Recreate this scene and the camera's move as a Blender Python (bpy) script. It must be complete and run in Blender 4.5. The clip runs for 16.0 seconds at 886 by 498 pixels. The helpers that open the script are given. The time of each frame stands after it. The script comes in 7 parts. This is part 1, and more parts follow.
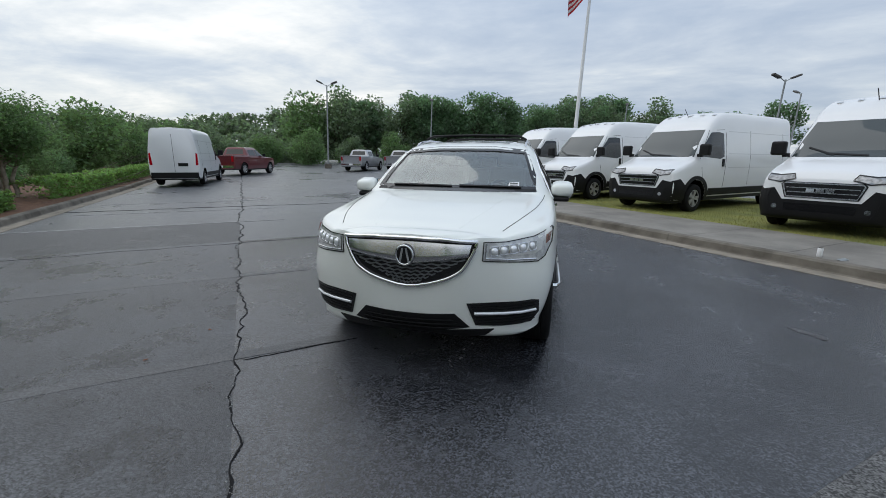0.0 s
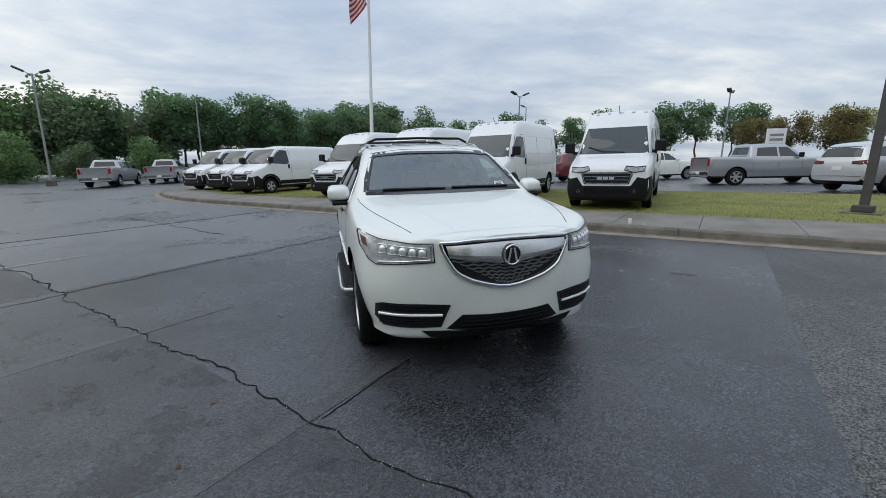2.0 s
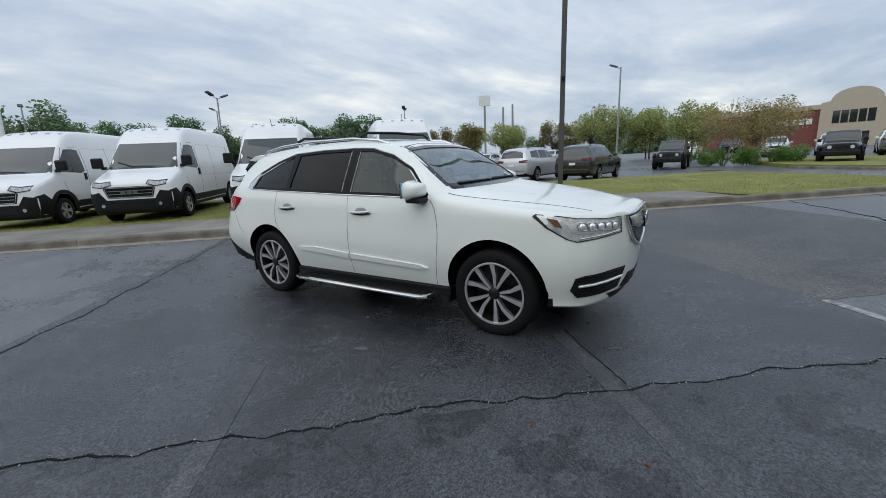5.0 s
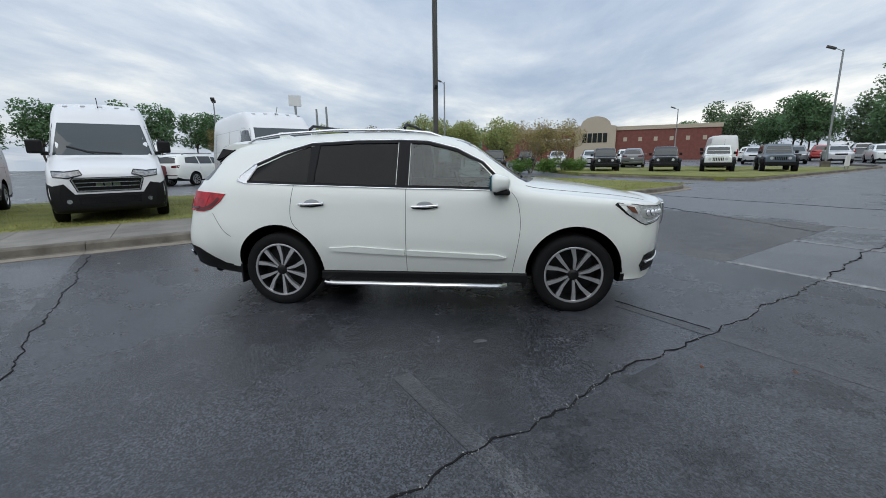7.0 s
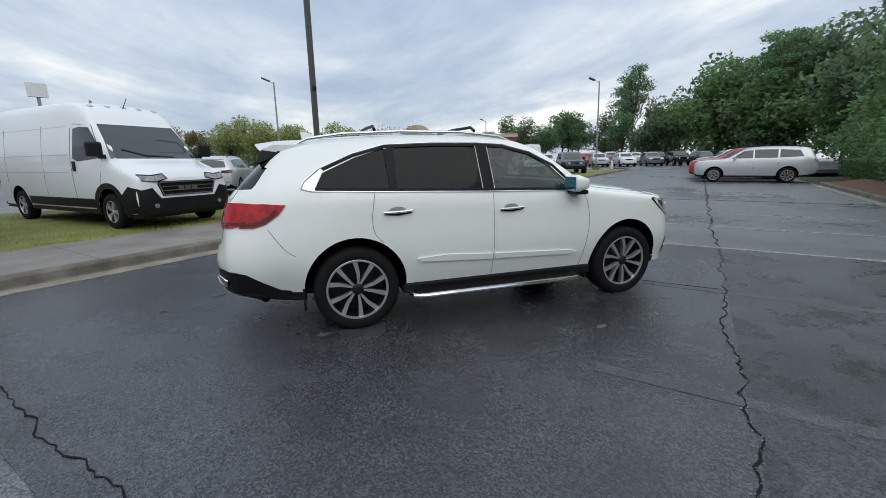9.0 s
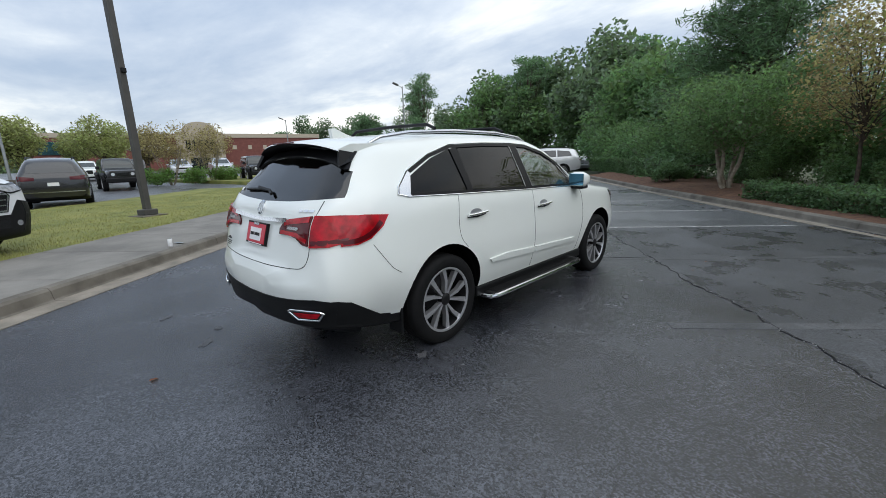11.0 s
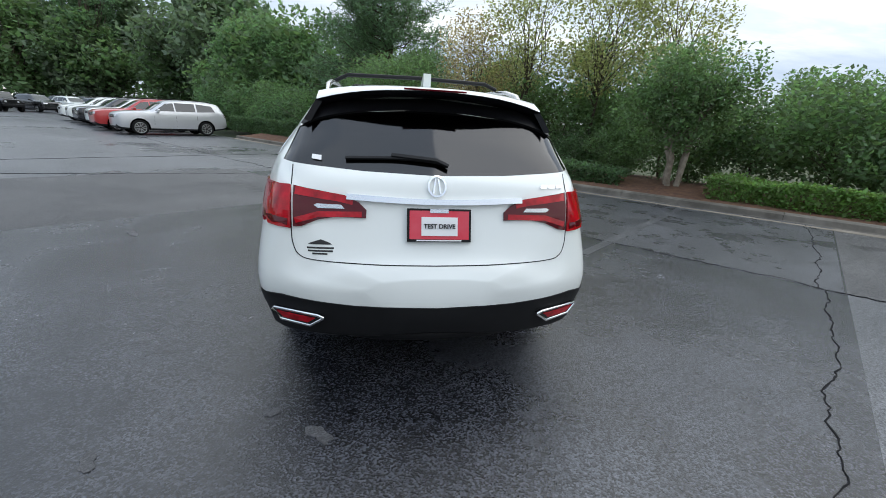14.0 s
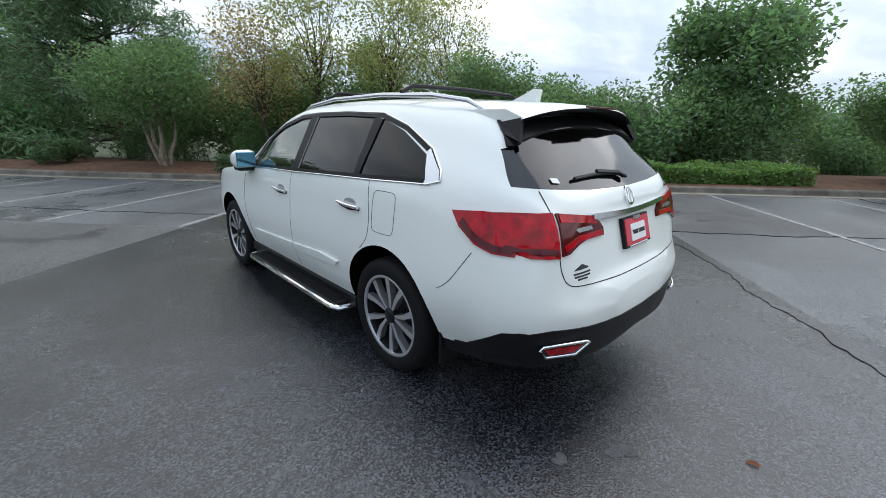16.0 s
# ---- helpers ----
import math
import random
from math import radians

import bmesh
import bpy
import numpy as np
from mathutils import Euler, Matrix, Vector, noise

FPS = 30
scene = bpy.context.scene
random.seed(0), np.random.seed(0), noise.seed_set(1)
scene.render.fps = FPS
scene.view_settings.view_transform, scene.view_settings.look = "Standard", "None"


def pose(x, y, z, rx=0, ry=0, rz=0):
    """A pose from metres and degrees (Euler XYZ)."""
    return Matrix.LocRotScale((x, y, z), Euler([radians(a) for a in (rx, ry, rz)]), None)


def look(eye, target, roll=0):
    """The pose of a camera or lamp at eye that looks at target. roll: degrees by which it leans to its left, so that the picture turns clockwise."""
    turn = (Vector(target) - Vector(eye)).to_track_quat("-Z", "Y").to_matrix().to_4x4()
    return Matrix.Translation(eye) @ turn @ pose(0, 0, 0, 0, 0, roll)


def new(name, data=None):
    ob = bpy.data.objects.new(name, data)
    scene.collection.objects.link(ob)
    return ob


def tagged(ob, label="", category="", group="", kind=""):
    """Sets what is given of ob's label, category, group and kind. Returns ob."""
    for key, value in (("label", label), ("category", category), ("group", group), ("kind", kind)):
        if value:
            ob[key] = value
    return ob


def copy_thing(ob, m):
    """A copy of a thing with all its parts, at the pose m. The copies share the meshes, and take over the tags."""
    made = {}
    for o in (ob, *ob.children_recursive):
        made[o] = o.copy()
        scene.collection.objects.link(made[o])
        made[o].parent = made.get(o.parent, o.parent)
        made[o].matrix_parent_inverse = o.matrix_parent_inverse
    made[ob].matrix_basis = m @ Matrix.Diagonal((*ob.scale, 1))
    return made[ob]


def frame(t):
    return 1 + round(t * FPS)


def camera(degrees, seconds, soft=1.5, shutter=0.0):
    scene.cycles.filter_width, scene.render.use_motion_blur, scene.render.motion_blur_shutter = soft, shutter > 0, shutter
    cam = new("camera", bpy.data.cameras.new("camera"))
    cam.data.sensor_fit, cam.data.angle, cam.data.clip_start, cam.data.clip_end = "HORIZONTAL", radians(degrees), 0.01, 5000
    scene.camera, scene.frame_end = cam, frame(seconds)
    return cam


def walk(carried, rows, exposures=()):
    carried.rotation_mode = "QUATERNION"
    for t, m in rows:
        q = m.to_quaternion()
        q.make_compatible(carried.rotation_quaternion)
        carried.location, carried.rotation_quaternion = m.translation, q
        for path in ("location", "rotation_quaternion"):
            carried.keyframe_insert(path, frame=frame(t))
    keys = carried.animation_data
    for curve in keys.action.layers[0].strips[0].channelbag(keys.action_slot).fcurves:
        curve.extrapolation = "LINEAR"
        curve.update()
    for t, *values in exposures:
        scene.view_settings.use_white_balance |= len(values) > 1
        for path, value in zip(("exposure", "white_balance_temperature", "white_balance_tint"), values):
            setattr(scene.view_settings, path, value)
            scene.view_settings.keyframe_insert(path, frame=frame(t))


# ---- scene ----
cam = camera(94.8, 16.0, soft=0.9)
PATH = [
    (0, (0.84, -4.722, 1.46), (0.367, -2.828, 1.024), 0.5),
    (0.5, (0.329, -4.805, 1.449), (0.074, -2.871, 1.007), -0.3),
    (1, (-0.11, -4.827, 1.461), (-0.108, -2.873, 1.032), -1.0),
    (1.5, (-0.633, -4.742, 1.465), (-0.364, -2.806, 1.044), -1.3),
    (2, (-1.107, -4.652, 1.448), (-0.572, -2.772, 1.028), -1.4),
    (2.5, (-1.641, -4.435, 1.441), (-0.868, -2.641, 1.012), -1.7),
    (3, (-2.12, -4.218, 1.432), (-1.136, -2.533, 0.993), -2.0),
    (3.5, (-2.587, -3.865, 1.438), (-1.422, -2.302, 0.992), -2.8),
    (4, (-3.02, -3.549, 1.432), (-1.682, -2.131, 0.984), -3.3),
    (4.5, (-3.417, -3.111, 1.437), (-1.918, -1.865, 0.991), -3.3),
    (5, (-3.741, -2.716, 1.424), (-2.092, -1.672, 0.991), -2.7),
    (5.2, (-3.841, -2.502, 1.391), (-2.141, -1.539, 0.964), -2.5),
    (7.3, (-4.577, -0.267, 1.398), (-2.629, -0.178, 0.956), -0.5),
    (7.5, (-4.58, -0.025, 1.411), (-2.63, -0.023, 0.967), -0.4),
    (8, (-4.606, 0.546, 1.427), (-2.668, 0.333, 0.982), -0.2),
    (8.2, (-4.546, 0.791, 1.399), (-2.619, 0.494, 0.956), -0.2),
    (10.3, (-3.582, 3.046, 1.417), (-1.991, 1.909, 0.998), -1.5),
    (10.5, (-3.399, 3.22, 1.437), (-1.871, 2.002, 1.01), -1.3),
    (11, (-3.014, 3.588, 1.437), (-1.663, 2.179, 1.002), -1.4),
    (11.5, (-2.508, 3.836, 1.438), (-1.373, 2.253, 0.986), -0.9),
    (12, (-2.034, 4.084, 1.436), (-1.147, 2.356, 0.958), -0.1),
    (12.5, (-1.428, 4.211, 1.426), (-0.83, 2.372, 0.914), 1.3),
    (13, (-0.871, 4.347, 1.422), (-0.575, 2.445, 0.88), 2.3),
    (13.5, (-0.293, 4.328, 1.401), (-0.302, 2.409, 0.836), 2.8),
    (14, (0.284, 4.32, 1.41), (-0.032, 2.433, 0.826), 3.1),
    (14.5, (0.834, 4.162, 1.41), (0.23, 2.351, 0.815), 2.8),
    (15, (1.336, 3.992, 1.432), (0.465, 2.293, 0.838), 2.2),
    (15.5, (1.778, 3.639, 1.441), (0.67, 2.081, 0.855), 1.5),
    (16, (2.243, 3.262, 1.452), (0.926, 1.867, 0.888), 0.6),
]
walk(cam, [(t, look(eye, target, roll)) for t, eye, target, roll in PATH],
     exposures=[(0, 0.12), (5, 0.15), (8, 0.18), (11, 0.36), (13, 0.60), (16, 0.66)])

# ---- world, sun ----
from mathutils.bvhtree import BVHTree
from mathutils.geometry import delaunay_2d_cdt

UP = Matrix.Rotation(radians(2.0), 4, "Y")          # the lot leans a little against true upright
SUN_AZ, SUN_EL = radians(170), radians(52)

world = bpy.data.worlds.new("overcast_sky")
scene.world = world
world.use_nodes = True
wn, wl = world.node_tree.nodes, world.node_tree.links
wn.clear()


def wnode(kind, **kw):
    n = wn.new(kind)
    for k, v in kw.items():
        n.inputs[k].default_value = v
    return n


w_out = wn.new("ShaderNodeOutputWorld")
w_bg = wnode("ShaderNodeBackground", Strength=1.0)
w_co = wn.new("ShaderNodeTexCoord")
w_sep = wn.new("ShaderNodeSeparateXYZ")
wl.new(w_co.outputs["Generated"], w_sep.inputs[0])


def wmath(op, a, b=None, clamp=False):
    n = wn.new("ShaderNodeMath")
    n.operation, n.use_clamp = op, clamp
    for i, v in enumerate((a, b)):
        if v is None:
            continue
        if isinstance(v, (int, float)):
            n.inputs[i].default_value = v
        else:
            wl.new(v, n.inputs[i])
    return n.outputs[0]


w_h = wmath("ADD", wmath("MAXIMUM", w_sep.outputs[2], 0.0), 0.13)
w_u = wmath("DIVIDE", w_sep.outputs[0], w_h)
w_v = wmath("DIVIDE", w_sep.outputs[1], w_h)
w_cmb = wn.new("ShaderNodeCombineXYZ")
wl.new(w_u, w_cmb.inputs[0])
wl.new(w_v, w_cmb.inputs[1])
w_map = wn.new("ShaderNodeMapping")
w_map.inputs["Scale"].default_value = (0.65, 1.0, 1.0)
w_map.inputs["Rotation"].default_value = (0, 0, radians(35))
wl.new(w_cmb.outputs[0], w_map.inputs[0])
w_n1 = wnode("ShaderNodeTexNoise", Scale=0.42, Detail=8.0, Roughness=0.56, Distortion=0.5)
w_n2 = wnode("ShaderNodeTexNoise", Scale=1.5, Detail=7.0, Roughness=0.62, Distortion=0.3)
wl.new(w_map.outputs[0], w_n1.inputs["Vector"])
wl.new(w_map.outputs[0], w_n2.inputs["Vector"])
w_mix = wmath("ADD", wmath("MULTIPLY", w_n1.outputs["Fac"], 0.74), wmath("MULTIPLY", w_n2.outputs["Fac"], 0.26))
w_ramp = wn.new("ShaderNodeValToRGB")
wl.new(w_mix, w_ramp.inputs[0])
cr = w_ramp.color_ramp
cr.elements[0].position, cr.elements[0].color = 0.40, (0.36, 0.44, 0.56, 1)
cr.elements[1].position, cr.elements[1].color = 0.625, (0.98, 0.97, 0.94, 1)
for p, c in ((0.465, (0.46, 0.53, 0.63, 1)), (0.52, (0.58, 0.64, 0.71, 1)), (0.57, (0.76, 0.79, 0.80, 1))):
    e = cr.elements.new(p)
    e.color = c
w_sky = wn.new("ShaderNodeTexSky")
w_sky.sky_type = "NISHITA"
w_sky.sun_disc = False
w_sky.sun_elevation, w_sky.sun_rotation = SUN_EL, radians(90) - SUN_AZ
w_skys = wn.new("ShaderNodeVectorMath")
w_skys.operation = "SCALE"
w_skys.inputs["Scale"].default_value = 0.09
wl.new(w_sky.outputs[0], w_skys.inputs[0])
w_cov = wn.new("ShaderNodeMixRGB")
w_cov.inputs[0].default_value = 0.88
wl.new(w_skys.outputs[0], w_cov.inputs[1])
wl.new(w_ramp.outputs[0], w_cov.inputs[2])
wl.new(w_cov.outputs[0], w_bg.inputs["Color"])
# an overcast sky is brighter towards the zenith
w_grad = wmath("ADD", wmath("MULTIPLY", wmath("POWER", wmath("MAXIMUM", w_sep.outputs[2], 0.0), 1.3), 0.80), 0.98)
wl.new(w_grad, w_bg.inputs["Strength"])
wl.new(w_bg.outputs[0], w_out.inputs[0])

sun = new("sun", bpy.data.lights.new("sun", "SUN"))
sun.data.energy, sun.data.angle, sun.data.color = 0.6, radians(60), (1.0, 0.96, 0.9)
sun.matrix_world = look((0, 0, 30), Vector((0, 0, 30)) - Vector((math.cos(SUN_AZ) * math.cos(SUN_EL), math.sin(SUN_AZ) * math.cos(SUN_EL), math.sin(SUN_EL))))


# ---- materials ----
def mat(name, color, rough=0.5, metal=0.0, coat=0.0, var=0.0, vscale=6.0, bump=0.0, bscale=60.0, color2=None, spec=0.5,
        rand=0.0, island=0.0, rvar=0.0):
    m = bpy.data.materials.new(name)
    m.use_nodes = True
    nt = m.node_tree
    b = nt.nodes["Principled BSDF"]
    b.inputs["Base Color"].default_value = (*color, 1)
    b.inputs["Roughness"].default_value = rough
    b.inputs["Metallic"].default_value = metal
    b.inputs["Coat Weight"].default_value = coat
    b.inputs["Coat Roughness"].default_value = 0.04
    b.inputs["Specular IOR Level"].default_value = spec
    co = nt.nodes.new("ShaderNodeTexCoord")
    src = None
    if var or color2:
        n = nt.nodes.new("ShaderNodeTexNoise")
        n.inputs["Scale"].default_value, n.inputs["Detail"].default_value, n.inputs["Roughness"].default_value = vscale, 6.0, 0.6
        nt.links.new(co.outputs["Object"], n.inputs["Vector"])
        r = nt.nodes.new("ShaderNodeValToRGB")
        c2 = color2 or tuple(c * (1 - var) for c in color)
        r.color_ramp.elements[0].position, r.color_ramp.elements[1].position = 0.35, 0.68
        r.color_ramp.elements[0].color, r.color_ramp.elements[1].color = (*c2, 1), (*color, 1)
        nt.links.new(n.outputs["Fac"], r.inputs[0])
        src = r.outputs[0]
        if rvar:
            mr = nt.nodes.new("ShaderNodeMapRange")
            mr.inputs["From Min"].default_value, mr.inputs["From Max"].default_value = 0.35, 0.68
            mr.inputs["To Min"].default_value, mr.inputs["To Max"].default_value = rough - rvar, rough + rvar
            nt.links.new(n.outputs["Fac"], mr.inputs[0])
            nt.links.new(mr.outputs[0], b.inputs["Roughness"])
    if rand or island:
        hs = nt.nodes.new("ShaderNodeHueSaturation")
        mr = nt.nodes.new("ShaderNodeMapRange")
        amount = rand or island
        mr.inputs["To Min"].default_value, mr.inputs["To Max"].default_value = 1 - amount, 1 + amount
        if rand:
            nt.links.new(nt.nodes.new("ShaderNodeObjectInfo").outputs["Random"], mr.inputs[0])
        else:
            g = nt.nodes.new("ShaderNodeNewGeometry")
            nt.links.new(g.outputs["Random Per Island"], mr.inputs[0])
            mh = nt.nodes.new("ShaderNodeMapRange")
            mh.inputs["To Min"].default_value, mh.inputs["To Max"].default_value = 0.475, 0.515
            nt.links.new(g.outputs["Random Per Island"], mh.inputs[0])
            nt.links.new(mh.outputs[0], hs.inputs["Hue"])
        nt.links.new(mr.outputs[0], hs.inputs["Value"])
        if src:
            nt.links.new(src, hs.inputs["Color"])
        else:
            hs.inputs["Color"].default_value = (*color, 1)
        src = hs.outputs[0]
    if src:
        nt.links.new(src, b.inputs["Base Color"])
    if bump:
        n = nt.nodes.new("ShaderNodeTexNoise")
        n.inputs["Scale"].default_value, n.inputs["Detail"].default_value = bscale, 4.0
        nt.links.new(co.outputs["Object"], n.inputs["Vector"])
        bn = nt.nodes.new("ShaderNodeBump")
        bn.inputs["Strength"].default_value, bn.inputs["Distance"].default_value = bump, 0.01
        nt.links.new(n.outputs["Fac"], bn.inputs["Height"])
        nt.links.new(bn.outputs[0], b.inputs["Normal"])
    return m


def glass(name, tint, rough=0.0, base=0.08):
    """Thin glass: tinted, with gloss that grows towards the edge of sight."""
    m = bpy.data.materials.new(name)
    m.use_nodes = True
    nt = m.node_tree
    nt.nodes.clear()
    out = nt.nodes.new("ShaderNodeOutputMaterial")
    tr, gl, mx = (nt.nodes.new("ShaderNode" + k) for k in ("BsdfTransparent", "BsdfGlossy", "MixShader"))
    lw = nt.nodes.new("ShaderNodeLayerWeight")
    pw, ma = nt.nodes.new("ShaderNodeMath"), nt.nodes.new("ShaderNodeMath")
    pw.operation, pw.inputs[1].default_value = "POWER", 4.0
    ma.operation, ma.inputs[1].default_value, ma.inputs[2].default_value = "MULTIPLY_ADD", 1 - base, base
    lw.inputs[0].default_value = 0.5
    nt.links.new(lw.outputs["Facing"], pw.inputs[0])
    nt.links.new(pw.outputs[0], ma.inputs[0])
    tr.inputs[0].default_value = (*tint, 1)
    gl.inputs["Roughness"].default_value = rough
    nt.links.new(ma.outputs[0], mx.inputs[0])
    nt.links.new(tr.outputs[0], mx.inputs[1])
    nt.links.new(gl.outputs[0], mx.inputs[2])
    nt.links.new(mx.outputs[0], out.inputs[0])
    return m


def asphalt(name, lo, hi, rough, rvar, stone=0.35, scale=0.55, wet=0.5, bump=0.35, damp=None):
    """Asphalt: large damp stains, fine aggregate, roughness that follows the damp.
    damp: scale, threshold and darkness of wet patches with a sharp ragged edge."""
    m = bpy.data.materials.new(name)
    m.use_nodes = True
    nt = m.node_tree
    b = nt.nodes["Principled BSDF"]
    co = nt.nodes.new("ShaderNodeTexCoord")

    def noise_node(scale_, detail, rgh=0.6, dist=0.0):
        n = nt.nodes.new("ShaderNodeTexNoise")
        n.inputs["Scale"].default_value, n.inputs["Detail"].default_value = scale_, detail
        n.inputs["Roughness"].default_value, n.inputs["Distortion"].default_value = rgh, dist
        nt.links.new(co.outputs["Object"], n.inputs["Vector"])
        return n.outputs["Fac"]

    def ramp(src, p0, c0, p1, c1):
        r = nt.nodes.new("ShaderNodeValToRGB")
        r.color_ramp.elements[0].position, r.color_ramp.elements[0].color = p0, (*c0, 1)
        r.color_ramp.elements[1].position, r.color_ramp.elements[1].color = p1, (*c1, 1)
        nt.links.new(src, r.inputs[0])
        return r.outputs[0]

    big = noise_node(scale, 7.0, 0.62, 0.6)
    mid = noise_node(scale * 5, 6.0, 0.65, 0.2)
    fine = noise_node(160.0, 3.0, 0.7)
    vor = nt.nodes.new("ShaderNodeTexVoronoi")
    vor.inputs["Scale"].default_value = 120.0
    nt.links.new(co.outputs["Object"], vor.inputs["Vector"])
    add = nt.nodes.new("ShaderNodeMath")
    add.operation = "MULTIPLY_ADD"
    add.inputs[1].default_value = 0.35
    nt.links.new(mid, add.inputs[0])
    sc = nt.nodes.new("ShaderNodeMath")
    sc.operation = "MULTIPLY"
    sc.inputs[1].default_value = 0.65
    nt.links.new(big, sc.inputs[0])
    nt.links.new(sc.outputs[0], add.inputs[2])
    base = ramp(add.outputs[0], 0.42, lo, 0.60, hi)
    grain = ramp(vor.outputs["Color"], 0.25, (1 - stone,) * 3, 0.95, (1 + stone * 1.6,) * 3)
    mul = nt.nodes.new("ShaderNodeMixRGB")
    mul.blend_type, mul.inputs[0].default_value = "MULTIPLY", 1.0
    nt.links.new(base, mul.inputs[1])
    nt.links.new(grain, mul.inputs[2])
    colour = mul.outputs[0]
    edge = None
    if damp:
        ragged = noise_node(damp[0], 12.0, 0.72, 0.25)
        edge = ramp(ragged, damp[1], (0, 0, 0), damp[1] + 0.025, (1, 1, 1))
        tone = nt.nodes.new("ShaderNodeMixRGB")
        tone.blend_type = "MULTIPLY"
        tone.inputs[2].default_value = (damp[2], damp[2], damp[2] * 1.03, 1)
        nt.links.new(edge, tone.inputs[0])
        nt.links.new(colour, tone.inputs[1])
        colour = tone.outputs[0]
    nt.links.new(colour, b.inputs["Base Color"])
    mr = nt.nodes.new("ShaderNodeMapRange")
    mr.inputs["From Min"].default_value, mr.inputs["From Max"].default_value = 0.36, 0.66
    mr.inputs["To Min"].default_value, mr.inputs["To Max"].default_value = rough - rvar, rough + rvar
    nt.links.new(add.outputs[0], mr.inputs[0])
    if edge:
        wr = nt.nodes.new("ShaderNodeMath")
        wr.operation = "MULTIPLY_ADD"
        wr.inputs[1].default_value = -0.16
        nt.links.new(edge, wr.inputs[0])
        nt.links.new(mr.outputs[0], wr.inputs[2])
        nt.links.new(wr.outputs[0], b.inputs["Roughness"])
    else:
        nt.links.new(mr.outputs[0], b.inputs["Roughness"])
    b.inputs["Specular IOR Level"].default_value = wet
    bn = nt.nodes.new("ShaderNodeBump")
    bn.inputs["Strength"].default_value, bn.inputs["Distance"].default_value = bump, 0.006
    ad = nt.nodes.new("ShaderNodeMath")
    ad.operation = "ADD"
    nt.links.new(fine, ad.inputs[0])
    nt.links.new(vor.outputs["Distance"], ad.inputs[1])
    nt.links.new(ad.outputs[0], bn.inputs["Height"])
    nt.links.new(bn.outputs[0], b.inputs["Normal"])
    return m


M_SEAL = asphalt("sealed_asphalt", (0.016, 0.017, 0.021), (0.050, 0.053, 0.062), 0.25, 0.12, 0.9, 0.30, 0.85, 0.36)
M_DRY = asphalt("half_dry_asphalt", (0.038, 0.040, 0.046), (0.072, 0.076, 0.084), 0.40, 0.08, 0.6, 0.7, 0.55, 0.5, (1.3, 0.53, 0.58))
M_OLD = asphalt("worn_asphalt", (0.080, 0.084, 0.091), (0.134, 0.138, 0.146), 0.38, 0.10, 0.6, 0.28, 0.6, 0.45, (0.20, 0.56, 0.74))
M_COARSE = asphalt("coarse_asphalt", (0.060, 0.060, 0.062), (0.118, 0.118, 0.117), 0.55, 0.10, 0.8, 0.4, 0.5, 0.9, (0.6, 0.60, 0.6))
M_STAIN = asphalt("dried_asphalt", (0.05, 0.05, 0.052), (0.10, 0.10, 0.105), 0.5, 0.1, 0.4, 2.0, 0.5, 0.5)
M_CRACK = mat("crack_gap", (0.016, 0.016, 0.017), 0.95, spec=0.1)
M_JOINT = asphalt("joint_sealer", (0.050, 0.052, 0.057), (0.088, 0.090, 0.096), 0.42, 0.1, 0.5, 1.5, 0.5, 0.4)
M_GRIT = mat("pale_grit", (0.30, 0.30, 0.29), 0.8, island=0.5)
M_LINE = mat("faded_line_paint", (0.42, 0.42, 0.42), 0.6, color2=(0.10, 0.10, 0.10), vscale=14)
M_KERB = mat("kerb_concrete", (0.20, 0.18, 0.15), 0.85, color2=(0.085, 0.075, 0.06), vscale=2.2, bump=0.5, bscale=80)
M_GUTTER = mat("gutter_concrete", (0.30, 0.26, 0.21), 0.85, color2=(0.17, 0.15, 0.12), vscale=3.0, bump=0.4, bscale=90)
M_WALK = mat("pavement_concrete", (0.24, 0.225, 0.20), 0.85, color2=(0.15, 0.14, 0.125), vscale=1.3, bump=0.4, bscale=90, rand=0.08)
M_GRASS = mat("lawn_soil", (0.24, 0.235, 0.060), 0.9, color2=(0.13, 0.15, 0.036), vscale=1.2, bump=0.8, bscale=50)
M_BLADE = mat("grass_blade", (0.27, 0.27, 0.075), 0.8, island=0.35)
M_MULCH = mat("pine_straw", (0.17, 0.085, 0.045), 0.95, color2=(0.075, 0.035, 0.022), vscale=7, bump=1.0, bscale=70)
M_EARTH = mat("far_ground", (0.07, 0.085, 0.035), 0.95, color2=(0.04, 0.05, 0.02), vscale=0.1)
M_WHITE = mat("white_paint", (0.795, 0.82, 0.785), 0.32, coat=0.8, var=0.02, vscale=1.5)
M_VAN = mat("van_white_paint", (0.76, 0.77, 0.78), 0.35, coat=0.6, var=0.03, vscale=1.0)
M_SILVER = mat("silver_paint", (0.42, 0.43, 0.45), 0.3, metal=0.6, coat=0.8, var=0.03)
M_LSILVER = mat("light_silver_paint", (0.58, 0.59, 0.60), 0.3, metal=0.4, coat=0.8, var=0.03)
M_GREY = mat("grey_paint", (0.16, 0.17, 0.18), 0.3, metal=0.4, coat=0.8, var=0.03)
M_BLACKP = mat("black_paint", (0.018, 0.018, 0.020), 0.25, coat=0.8, var=0.1)
M_RED = mat("dark_red_paint", (0.13, 0.012, 0.018), 0.28, metal=0.2, coat=0.8, var=0.1)
M_BRED = mat("bright_red_paint", (0.45, 0.03, 0.03), 0.28, coat=0.8, var=0.1)
M_BLUEG = mat("slate_blue_paint", (0.10, 0.13, 0.16), 0.3, coat=0.8, var=0.1)
